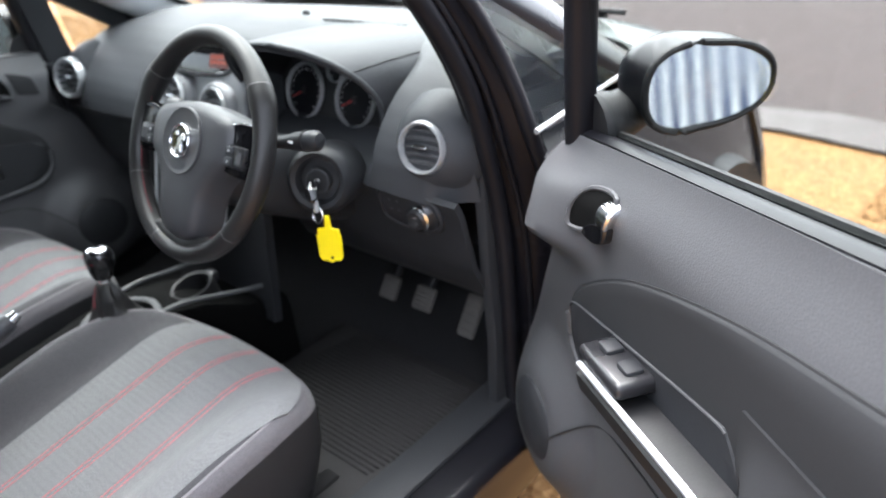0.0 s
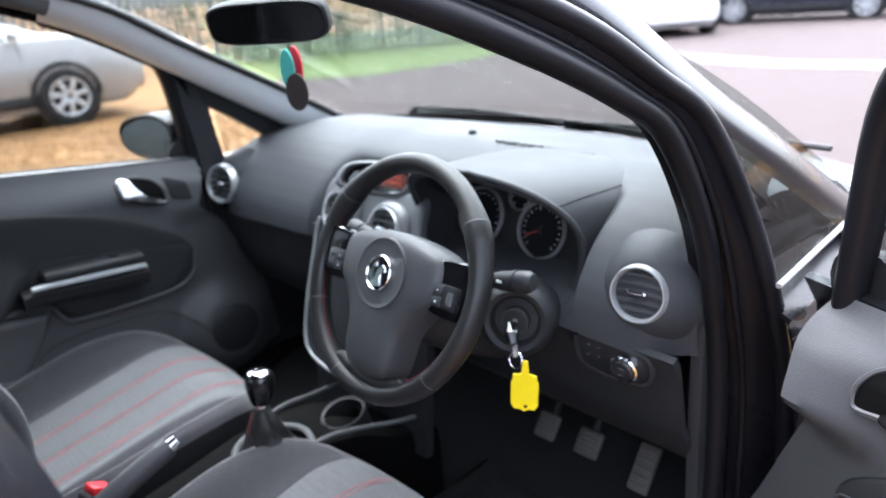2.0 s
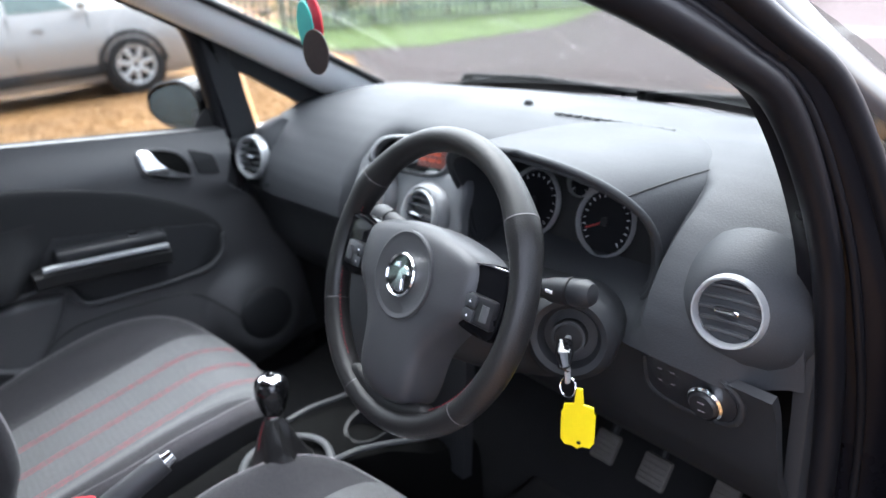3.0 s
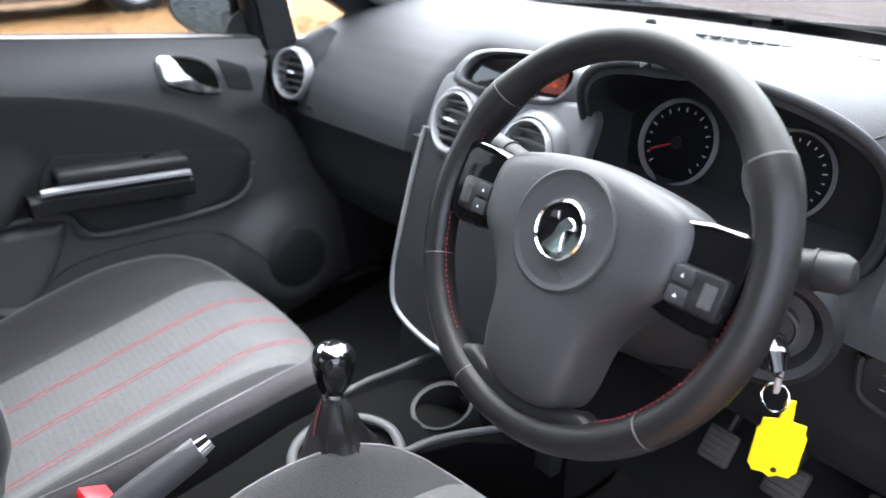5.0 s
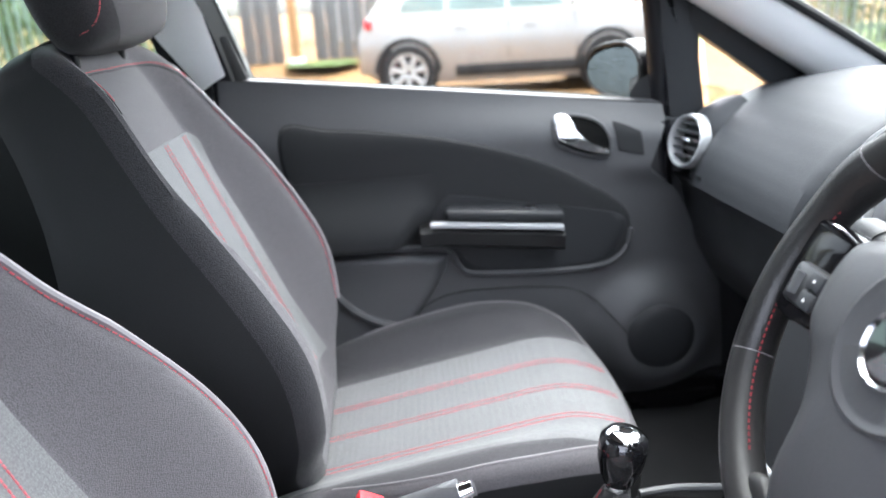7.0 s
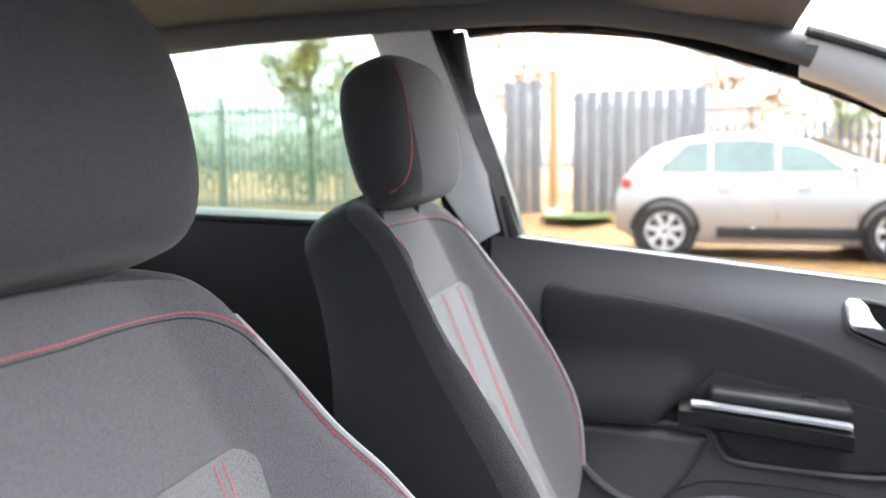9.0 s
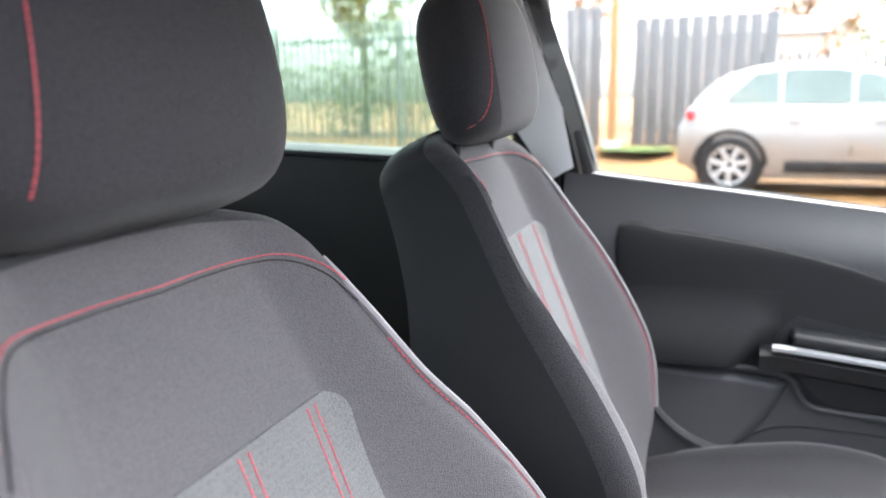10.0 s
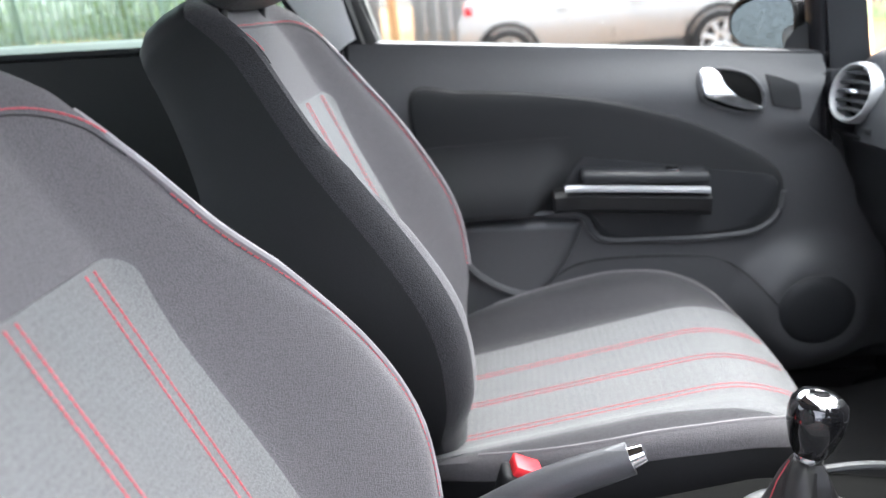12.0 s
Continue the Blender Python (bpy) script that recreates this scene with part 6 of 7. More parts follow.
for x, y, z, yaw in ((-0.002, -0.372, 0.592, 8), (0.115, -0.40, 0.565, -6)):
    buckle = thing("seat_belt_buckle", at(x, y, 0.45) @ Matrix.Rotation(radians(yaw), 4, "Z"), "black seat belt buckle with red release button", "seat belt buckle", "buckles")
    part("stem", box((0, -0.012, 0.03), (0.022, 0.012, 0.12), 0.004), RUBBER, buckle, "", True)
    part("housing", box((0, 0, z - 0.45 - 0.028), (0.034, 0.046, 0.062), 0.006, 3, Matrix.Rotation(radians(-18), 4, "X")), SEATSIDE, buckle, "black buckle housing", True)
    REDB = material("red_button", (0.75, 0.03, 0.04), 0.4, vary=0.05, grain=100, bump=0.0)
    part("release_button", box((0, 0.014, z - 0.45 + 0.004), (0.030, 0.034, 0.014), 0.003, 2, Matrix.Rotation(radians(-28), 4, "X")), REDB, buckle, "red release button", True)

# ---- footwell ----
for x, y, z, w, h, nm in ((0.305, 0.44, 0.445, 0.05, 0.055, "clutch_pedal"), (0.412, 0.44, 0.45, 0.055, 0.055, "brake_pedal"), (0.525, 0.465, 0.43, 0.045, 0.095, "accelerator_pedal")):
    ped = thing(nm, at(x, y, z), "worn ribbed rubber " + nm.split("_")[0] + " pedal on a steel arm", "pedal", "pedals")
    rt = Matrix.Rotation(radians(-36), 4, "X")
    pm = at(x, y, z) @ rt
    part("pad", moved(box((0, 0, 0), (w, 0.014, h), 0.005), pm), PEDAL, ped, "ribbed worn pedal rubber")
    for k in range(5):
        part("rib", moved(box((0, -0.008, -h * 0.36 + h * 0.18 * k), (w * 0.82, 0.004, h * 0.07), 0.001, 1), pm), PEDAL, ped)
    part("arm", tube([(x, y + 0.01, z), (x, y + 0.08, z + 0.08), (x, y + 0.12, z + 0.22)], 0.008, 8), RUBBER, ped, "dark steel arm")
mat_thing = thing("floor_mat", at(0.40, 0.12, 0.305), "ribbed black rubber floor mat", "floor mat")
mo = smooth([(0.19, 0.40, 0), (0.60, 0.40, 0), (0.645, 0.34, 0), (0.64, -0.02, 0), (0.60, -0.07, 0), (0.20, -0.07, 0), (0.165, -0.02, 0), (0.165, 0.35, 0)], 4, True)
part("mat_base", prism([(p.x, p.y) for p in mo], 0.008, at(0, 0, 0.306), 0.003), MATRUBBER, mat_thing, "black rubber mat base")
for k in range(26):
    y = 0.075 + 0.0118 * k
    part("mat_rib", box((0.405, y, 0.3165), (0.41 - 0.0012 * abs(k - 13) ** 1.5, 0.006, 0.007), 0.002, 1), MATRUBBER, mat_thing)

# ---- interior mirror with hanging air fresheners ----
# silver darkened so its colour stands in for a dark reflection
DARKMIRROR = material("mirror_dark_reflection", (0.06, 0.062, 0.068), 0.03, 1.0, vary=0.02, grain=50, bump=0.0)
im2 = at(0.098, 0.025, 1.311) @ Matrix.Rotation(radians(34), 4, "Z") @ Matrix.Rotation(radians(0), 4, "Y") @ Matrix.Rotation(radians(16), 4, "X")
rear_mirror = thing("rear_view_mirror", im2, "black rear-view mirror below the roof", "mirror")
part("mirror_shell", loft([[(a * r, y, b * r) for a, b in ellipse(0.008, 0, 0.102, 0.034, 32, 4)] for y, r in ((-0.014, 0.96), (-0.010, 1.0), (0.008, 1.0), (0.02, 0.93), (0.03, 0.75), (0.034, 0.3))]), RUBBER, rear_mirror, "black mirror housing", True)
part("mirror_glass", prism(ellipse(0.008, 0, 0.096, 0.029, 32, 4), 0.002, at(0, -0.0125, 0) @ Matrix.Rotation(radians(90), 4, "X")), DARKMIRROR, rear_mirror, "mirror glass", True)
part("mirror_stem", tube([(0, 0.025, 0.01), (0.01, 0.05, 0.05), (0.01, 0.07, 0.09)], 0.010, 10), RUBBER, rear_mirror, "black mirror stem", True)
TEAL = material("teal_card", (0.05, 0.38, 0.36), 0.5, vary=0.1, grain=200, bump=0.05)
REDC = material("red_card", (0.70, 0.02, 0.05), 0.5, vary=0.1, grain=200, bump=0.05)
DARKC = material("dark_card", (0.035, 0.025, 0.025), 0.5, vary=0.2, grain=200, bump=0.05)
hang = (0.051, 0.091, 1.260)
fresh = thing("air_freshener", at(*hang), "teal, red and dark hanging air freshener discs", "air freshener")
part("cord", tube([(0, 0, 0.03), (0, 0, -0.01)], 0.0015, 6), RUBBER, fresh, "dark cord", True)
for dx, dz, ang, mt, rx, rz, nm in ((-0.004, -0.034, 8, TEAL, 0.018, 0.035, "teal_disc"), (0.001, -0.031, 8, REDC, 0.019, 0.036, "red_disc"), (0.016, -0.070, 30, DARKC, 0.021, 0.032, "dark_disc")):
    part(nm, prism(ellipse(0, 0, rx, rz, 28), 0.003, at(dx, 0.008 if nm == "red_disc" else -0.004, dz) @ Matrix.Rotation(radians(ang), 4, "Z") @ Matrix.Rotation(radians(90), 4, "X"), 0.0008, 1), mt, fresh, nm.replace("_", " "), True)
for bz, bw in ((0.004, 0.022), (-0.004, 0.016)):
    part("disc_bar", box((0, 0, 0), (bw * 0.8, 0.0006, 0.0020), 0), PIPE, fresh, "pale printed bar", True).matrix_basis = at(0.018, -0.0002, -0.072) @ Matrix.Rotation(radians(30), 4, "Z") @ at(0, -0.0034, bz)

# ---- ground and surroundings ----
def ground_material(name, c1, c2, c3, scale, rough=0.85, wet=0.0, bump=0.6, stone=60.0):
    m = bpy.data.materials.new(name)
    m.use_nodes = True
    n, l = m.node_tree.nodes, m.node_tree.links
    b = n["Principled BSDF"]
    co = n.new("ShaderNodeTexCoord")
    v = n.new("ShaderNodeTexVoronoi")
    v.inputs["Scale"].default_value = stone
    ns = n.new("ShaderNodeTexNoise")
    ns.inputs["Scale"].default_value = scale
    ns.inputs["Detail"].default_value = 8
    ns.inputs["Roughness"].default_value = 0.65
    for t in (v, ns):
        l.new(co.outputs["Object"], t.inputs["Vector"])
    b.inputs["Specular IOR Level"].default_value = 0.18
    r1 = n.new("ShaderNodeValToRGB")
    r1.color_ramp.elements[0].color = (*c1, 1)
    r1.color_ramp.elements[1].color = (*c2, 1)
    r1.color_ramp.elements[0].position = 0.2
    r1.color_ramp.elements[1].position = 0.8
    l.new(v.outputs["Color"], r1.inputs[0])
    r2 = n.new("ShaderNodeMapRange")
    r2.inputs["From Min"].default_value = 0.45
    r2.inputs["From Max"].default_value = 0.68
    l.new(ns.outputs[0], r2.inputs["Value"])
    mx = n.new("ShaderNodeMix")
    mx.data_type = "RGBA"
    l.new(r2.outputs["Result"], mx.inputs["Factor"])
    l.new(r1.outputs[0], mx.inputs["A"])
    mx.inputs["B"].default_value = (*c3, 1)
    l.new(mx.outputs["Result"], b.inputs["Base Color"])
    rr = n.new("ShaderNodeMapRange")
    rr.inputs["From Min"].default_value = 0.4
    rr.inputs["From Max"].default_value = 0.62
    rr.inputs["To Min"].default_value = rough
    rr.inputs["To Max"].default_value = max(rough - wet, 0.08)
    l.new(ns.outputs[0], rr.inputs["Value"])
    l.new(rr.outputs["Result"], b.inputs["Roughness"])
    bp = n.new("ShaderNodeBump")
    bp.inputs["Strength"].default_value = bump
    bp.inputs["Distance"].default_value = 0.015
    l.new(v.outputs["Distance"], bp.inputs["Height"])
    l.new(bp.outputs[0], b.inputs["Normal"])
    return m


GRAVEL = ground_material("orange_gravel", (0.145, 0.072, 0.026), (0.235, 0.135, 0.055), (0.12, 0.064, 0.026), 0.8, 0.9, 0.15, 0.7, 55)
TARMAC = ground_material("damp_pinkish_tarmac", (0.036, 0.0285, 0.027), (0.058, 0.046, 0.044), (0.044, 0.035, 0.034), 0.5, 0.95, 0.03, 0.3, 90)
GRASS = ground_material("rough_grass", (0.045, 0.075, 0.022), (0.10, 0.135, 0.045), (0.065, 0.09, 0.035), 3.0, 0.95, 0.0, 1.0, 40)


def ground_z(x, y):
    return 0.30 * step(-10.5, -14.0, x) * step(7.0, 4.0, y)


def ground_sheet():
    xs = [-1500, -300, -90, -40, -20] + [-18 + 0.5 * k for k in range(73)] + [22, 45, 100, 300, 1500]
    ys = [-1500, -300, -90, -40, -20] + [-18 + 1.0 * k for k in range(45)] + [30, 50, 100, 300, 1500]
    bm = bmesh.new()
    g = [[bm.verts.new((x, y, ground_z(x, y))) for y in ys] for x in xs]
    for i in range(len(xs) - 1):
        for j in range(len(ys) - 1):
            bm.faces.new((g[i][j], g[i + 1][j], g[i + 1][j + 1], g[i][j + 1]))
    return bm


tagged(part("ground", ground_sheet(), GRAVEL), "orange-brown gravel car park ground", "ground", kind="structure")


def sheet(name, outline, z, mat, label, category):
    bm = prism(outline, 0.012, at(0, 0, z), 0.0)
    return tagged(part(name, bm, mat), label, category, kind="structure")


road_o = smooth([(3.0, -30, 0), (2.9, -4, 0), (2.5, 1.0, 0), (1.6, 2.9, 0), (0.4, 3.2, 0), (-1.5, 3.0, 0), (-5.0, 3.9, 0), (-9, 5.6, 0), (-13, 9, 0), (-16, 40, 0), (30, 40, 0), (30, -30, 0)], 5, True)
sheet("road", [(p.x, p.y) for p in road_o], 0.002, TARMAC, "damp pinkish tarmac yard", "road")
sheet("grass_verge", [(-18, 5.2), (-11, 5.4), (-8.8, 6.9), (-8.6, 9.6), (-10.4, 13.5), (-12.0, 20.5), (-16, 22), (-22, 14)], 0.01, GRASS, "rough green grass verge", "grass")
CONCRETE = ground_material("pale_concrete", (0.056, 0.049, 0.047), (0.082, 0.072, 0.069), (0.066, 0.059, 0.057), 2.0, 0.8, 0.2, 0.2, 150)
kerb_a = [(2.7, -2.0), (2.35, 1.0), (1.5, 2.8), (0.35, 3.05), (-1.2, 2.9)]
sheet("concrete_edging", kerb_a + [(-1.15, 3.2), (0.5, 3.4), (1.75, 3.1), (2.65, 1.05), (3.0, -2.0)], 0.010, CONCRETE, "pale worn concrete edging strip", "kerb")
sheet("concrete_edging", [(-7.5, 10.4), (-3.2, 9.2), (1.5, 9.4), (6.0, 10.4), (6.0, 11.2), (1.5, 10.2), (-3.2, 10.0), (-7.3, 11.4)], 0.010, CONCRETE, "pale concrete strip across the yard", "kerb")
sheet("grass_verge", [(-13.2, -2.6), (-12.2, -2.4), (-12.0, -1.6), (-12.6, -1.1), (-13.4, -1.4)], 0.30, GRASS, "tuft of grass at a post", "grass")
sheet("grass_verge", [(-14, -40), (-8.0, -40), (-7.8, -9), (-9.0, -5.2), (-12.4, -4.2), (-14, -4.2)], 0.012, GRASS, "rough green grass verge", "grass")

GALV = material("galvanised_fence", (0.15, 0.185, 0.165), 0.6, 0.1, vary=0.2, grain=120, bump=0.1, blotch=8)
PALEG = material("pale_fence_paint", (0.40, 0.42, 0.44), 0.5, 0.2, vary=0.15, grain=120, bump=0.1, blotch=8)
NAVY = material("navy_steel", (0.03, 0.045, 0.10), 0.5, 0.2, vary=0.25, grain=80, bump=0.1, blotch=3)
GREYP = material("grey_fence_paint", (0.08, 0.088, 0.10), 0.6, 0.1, vary=0.2, grain=120, bump=0.1, blotch=8)
RUST = material("rusty_post", (0.34, 0.19, 0.09), 0.8, vary=0.4, grain=60, bump=0.5, blotch=12)
PALEWALL = material("pale_render", (0.62, 0.61, 0.60), 0.85, vary=0.12, grain=90, bump=0.3, blotch=2)
DARKSHEET = material("dark_steel_sheet", (0.14, 0.145, 0.155), 0.5, 0.2, vary=0.2, grain=80, bump=0.1, blotch=3)


def palisade(a, b, z0, height, mat, label, pitch=0.155):
    """Palisade fence of pointed steel pales on two rails."""
    a, b = Vector((*a, 0)), Vector((*b, 0))
    d = (b - a)
    L = d.length
    yaw = math.atan2(d.y, d.x)
    f = thing("palisade_fence", Matrix.Translation((a.x, a.y, z0)) @ Matrix.Rotation(yaw, 4, "Z"), label, "fence", "palisade fences")
    bm = bmesh.new()
    w, dep = 0.068, 0.018
    sec = [(-w / 2, 0.012), (-w / 4, -dep), (w / 4, -dep), (w / 2, 0.012)]
    bm = loft([[(x, y, 0.06) for x, y in sec] + [(x, y + 0.004, 0.06) for x, y in reversed(sec)], [(x, y, height - 0.10) for x, y in sec] + [(x, y + 0.004, height - 0.10) for x, y in reversed(sec)], [(x * 0.15, y, height) for x, y in sec] + [(x * 0.15, y + 0.004, height) for x, y in reversed(sec)]])
    first = part("pale", bm, mat, f, "", True)
    n = int(L / pitch)
    for k in range(n):
        ob = first if k == 0 else new("pale", first.data)
        ob.parent = f
        ob.matrix_basis = at(pitch * (k + 0.5), -0.03, 0)
    for z in (0.35, height - 0.35):
        part("rail", box((L / 2, 0, z), (L, 0.045, 0.05), 0.004, 1), mat, f, "", True)
    for k in range(int(L / 2.75) + 1):
        part("post", box((min(2.75 * k, L), 0.04, height / 2), (0.06, 0.06, height - 0.05), 0.004, 1), mat, f, "", True)
    return f


palisade((-12.4, -20.0), (-12.2, -3.5), 0.2, 2.5, GALV, "galvanised green-grey palisade fence along grass")
palisade((-14.6, -0.2), (-14.6, 7.0), 0.2, 1.85, GREYP, "grey palisade fence behind a parked car")
palisade((-14.6, 7.2), (-6.0, 21.0), 0.0, 2.3, GALV, "galvanised palisade fence beyond the grass")
palisade((6.5, -14.0), (7.5, 12.0), 0.0, 2.4, PALEG, "pale palisade fence along the driver's side of the yard")


def sheet_wall(x0, y0, y1, z0, h, mat, label):
    """Profiled steel hoarding with upright ribs."""
    w = thing("steel_hoarding", at(x0, y0, z0), label, "wall", "hoardings")
    n = int((y1 - y0) / 0.25)
    for k in range(n):
        part("panel", box((0, 0.25 * (k + 0.5), h / 2), (0.04, 0.235, h), 0.015, 2), mat, w, "", True)
    return w


sheet_wall(8.6, -14.0, 14.0, 0.0, 2.6, NAVY, "navy steel hoarding behind the pale fence")
sheet_wall(-13.6, -3.4, -2.55, 0.28, 2.6, DARKSHEET, "dark grey steel hoarding panels")
sheet_wall(-13.9, -2.1, 0.5, 0.28, 2.4, DARKSHEET, "dark grey steel gate panels")
post = thing("timber_post", at(-13.02, -2.34, 0.28), "orange-brown weathered timber post on gravel", "post")
part("shaft", box((0, 0, 1.35), (0.16, 0.16, 2.7), 0.015, 2), RUST, post, "", True)
part("foot", box((0, 0, 0.06), (0.26, 0.26, 0.14), 0.02, 2), PALEWALL, post, "pale concrete foot", True)


def building(x, y, z, sx, sy, h, label):
    """A low plain building with a shallow roof."""
    b = thing("outbuilding", at(x, y, z), label, "building")
    part("wall", box((0, 0, h / 2), (sx, sy, h), 0.02, 1), PALEWALL, b, "", True)
    part("roof", prism([(-sx / 2 - 0.2, 0), (sx / 2 + 0.2, 0), (0, 0.6)], sy + 0.4, at(0, sy / 2 + 0.2, h) @ Matrix.Rotation(radians(90), 4, "X")), DARKSHEET, b, "", True)
    return b


building(-24, -0.4, 0, 4, 4.6, 2.9, "pale rendered outbuilding behind the fence")

# ---- trees and shrubs ----
LEAF = material("mixed_leaves", (0.10, 0.15, 0.035), 0.6, vary=0.5, grain=30, bump=0.0, blotch=2)
LEAFR = material("russet_leaves", (0.26, 0.13, 0.05), 0.6, vary=0.5, grain=30, bump=0.0, blotch=2)
LEAFY = material("yellow_leaves", (0.24, 0.20, 0.05), 0.6, vary=0.5, grain=30, bump=0.0, blotch=2)
BARK = material("grey_bark", (0.13, 0.10, 0.07), 0.9, vary=0.4, grain=40, bump=0.8, blotch=6)
rng = random.Random(5)


def leaf_cloud(centres, count, size):
    vs, fs = [], []
    for _ in range(count):
        c, r = rng.choice(centres)
        d = Vector((rng.gauss(0, 1), rng.gauss(0, 1), rng.gauss(0, 1))).normalized() * r * rng.random() ** 0.45
        p = c + d
        a = Vector((rng.gauss(0, 1), rng.gauss(0, 1), rng.gauss(0, 1))).normalized()
        b = a.cross(Vector((rng.gauss(0, 1), rng.gauss(0, 1), rng.gauss(0, 1)))).normalized()
        s = size * rng.uniform(0.6, 1.4)
        k = len(vs)
        vs += [p - a * s, p + b * s * 0.45, p + a * s, p - b * s * 0.45 + a.cross(b) * s * 0.2]
        fs += [(k, k + 1, k + 2), (k, k + 2, k + 3)]
    me = bpy.data.meshes.new("crown")
    me.from_pydata(vs, [], fs)
    return me


def tree(x, y, z, h, r, leaf, label, count=5000, dense=1.0):
    t = thing("tree", at(x, y, z), label, "tree", "trees")
    trunk = [Vector((0, 0, 0)), Vector((rng.uniform(-0.1, 0.1), 0.1, h * 0.25)), Vector((rng.uniform(-0.2, 0.2), 0.0, h * 0.5)), Vector((0, 0.1, h * 0.85))]
    part("trunk", tube(smooth(trunk, 4), [0.16 * h / 6 * (1 - 0.85 * k / 12) for k in range(13)], 9), BARK, t, "", True)
    centres = []
    for k in range(9):
        a = k * 2.4 + rng.uniform(-0.4, 0.4)
        b0 = Vector((0, 0, h * (0.28 + 0.06 * k)))
        e = b0 + Vector((math.cos(a) * r * rng.uniform(0.5, 0.9), math.sin(a) * r * rng.uniform(0.5, 0.9), h * rng.uniform(0.12, 0.28)))
        part("limb", tube([b0, b0.lerp(e, 0.5) + Vector((0, 0, 0.1)), e], [0.05 * h / 6, 0.035 * h / 6, 0.012], 7), BARK, t, "", True)
        centres.append((e, r * rng.uniform(0.32, 0.5)))
        centres.append((b0.lerp(e, 0.6), r * 0.35))
    me = leaf_cloud(centres, int(count * dense), 0.07)
    me.materials.append(leaf)
    ob = new("crown", me)
    ob.parent = t
    tagged(ob, kind="stuff")
    return t


def hedge(points, z, h, w, leaf, label, count):
    t = thing("shrub_row", at(points[0][0], points[0][1], z), label, "shrubs")
    base = Vector((points[0][0], points[0][1], z))
    centres = []
    for (x0, y0), (x1, y1) in zip(points, points[1:]):
        for k in range(10):
            f = k / 10
            hh = h * rng.uniform(0.5, 1.0)
            centres.append((Vector((x0 + (x1 - x0) * f + rng.uniform(-w, w) * 0.4, y0 + (y1 - y0) * f + rng.uniform(-w, w) * 0.4, z + hh * 0.55)) - base, hh * 0.55))
            part("stem", tube([Vmul(centres[-1][0], (1, 1, 0)), centres[-1][0]], [0.03, 0.008], 6), BARK, t, "", True)
    me = leaf_cloud(centres, count, 0.06)
    me.materials.append(leaf)
    ob = new("foliage", me)
    ob.parent = t
    tagged(ob, kind="stuff")


def Vmul(a, b):
    return Vector((a[0] * b[0], a[1] * b[1], a[2] * b[2]))

tree(-17.5, -9.7, 0.2, 6.5, 1.5, LEAFY, "yellowing slender tree behind the fence", 6000)
tree(-21.0, -4.5, 0.2, 6.0, 2.0, LEAFR, "russet tree behind the fence", 3500)
tree(-26.5, 1.8, 0.2, 5.6, 2.0, LEAFR, "russet tree beyond the parked car", 5000)
tree(-27.0, 5.2, 0.2, 5.2, 2.2, LEAF, "green tree beyond the parked car", 5000)
tree(-20.0, 12.0, 0.0, 8.0, 3.0, LEAF, "green tree beyond the grass", 5000)
tree(-12.0, 24.0, 0.0, 8.0, 3.0, LEAF, "green tree beyond the fence", 5000)
hedge([(-16.6, -21), (-16.4, -15), (-16.3, -9), (-16.2, -4.5)], 0.2, 3.6, 1.4, LEAF, "tangled green shrubs behind the fence", 16000)
hedge([(-16.0, 7.6), (-12.6, 13.0), (-9.0, 19.0)], 0.0, 3.0, 1.2, LEAF, "tangled green shrubs behind the far fence", 11000)
hedge([(-17.5, 0.5), (-16.5, 5.0)], 0.2, 2.2, 1.0, LEAFR, "russet shrubs behind the grey fence", 3500)


# ---- loose stones on the gravel ----
def stones(x0, x1, y0, y1, count, size, keep):
    vs, fs = [], []
    shape = [(1, 0, 0), (0.3, 0.9, 0), (-0.8, 0.5, 0), (-0.7, -0.6, 0), (0.4, -0.9, 0)]
    while len(vs) < count * 7:
        x, y = rng.uniform(x0, x1), rng.uniform(y0, y1)
        if not keep(x, y):
            continue
        r = size * rng.uniform(0.5, 1.5)
        a = rng.uniform(0, 6.28)
        k = len(vs)
        z = ground_z(x, y)
        for px, py, _ in shape:
            q = r * rng.uniform(0.75, 1.2)
            vs.append((x + (px * math.cos(a) - py * math.sin(a)) * q, y + (px * math.sin(a) + py * math.cos(a)) * q, z + r * 0.28 * rng.uniform(0.6, 1.4)))
        vs += [(x, y, z + r * rng.uniform(0.6, 1.0)), (x, y, z - 0.004)]
        fs += [(k + i, k + (i + 1) % 5, k + 5) for i in range(5)] + [(k + (i + 1) % 5, k + i, k + 6) for i in range(5)]
    me = bpy.data.meshes.new("loose_gravel")
    me.from_pydata(vs, [], fs)
    me.materials.append(GRAVEL)
    return me


tagged(new("loose_gravel", stones(0.9, 2.7, -1.5, 3.0, 9000, 0.012, lambda x, y: x < 2.3 - 0.10 * y * abs(y) * 0.8)), "loose orange-brown gravel stones", "gravel", kind="stuff")
tagged(new("loose_gravel", stones(-9.0, -1.0, -2.5, 3.6, 12000, 0.022, lambda x, y: not (abs(x) < 0.95))), "loose orange-brown gravel stones", "gravel", kind="stuff")


# ---- parked cars ----
def car_paint(name, c, metal=0.4, rough=0.3):
    return material(name, c, rough, metal, vary=0.06, grain=300, bump=0.0, blotch=3, coat=0.6)


DARKGLASS = material("dark_car_glass", (0.13, 0.17, 0.165), 0.12, vary=0.3, grain=50, bump=0.0, blotch=2, spec=0.3)
TAIL = material("red_tail_lens", (0.55, 0.02, 0.03), 0.25, vary=0.15, grain=80, bump=0.0, coat=0.5)
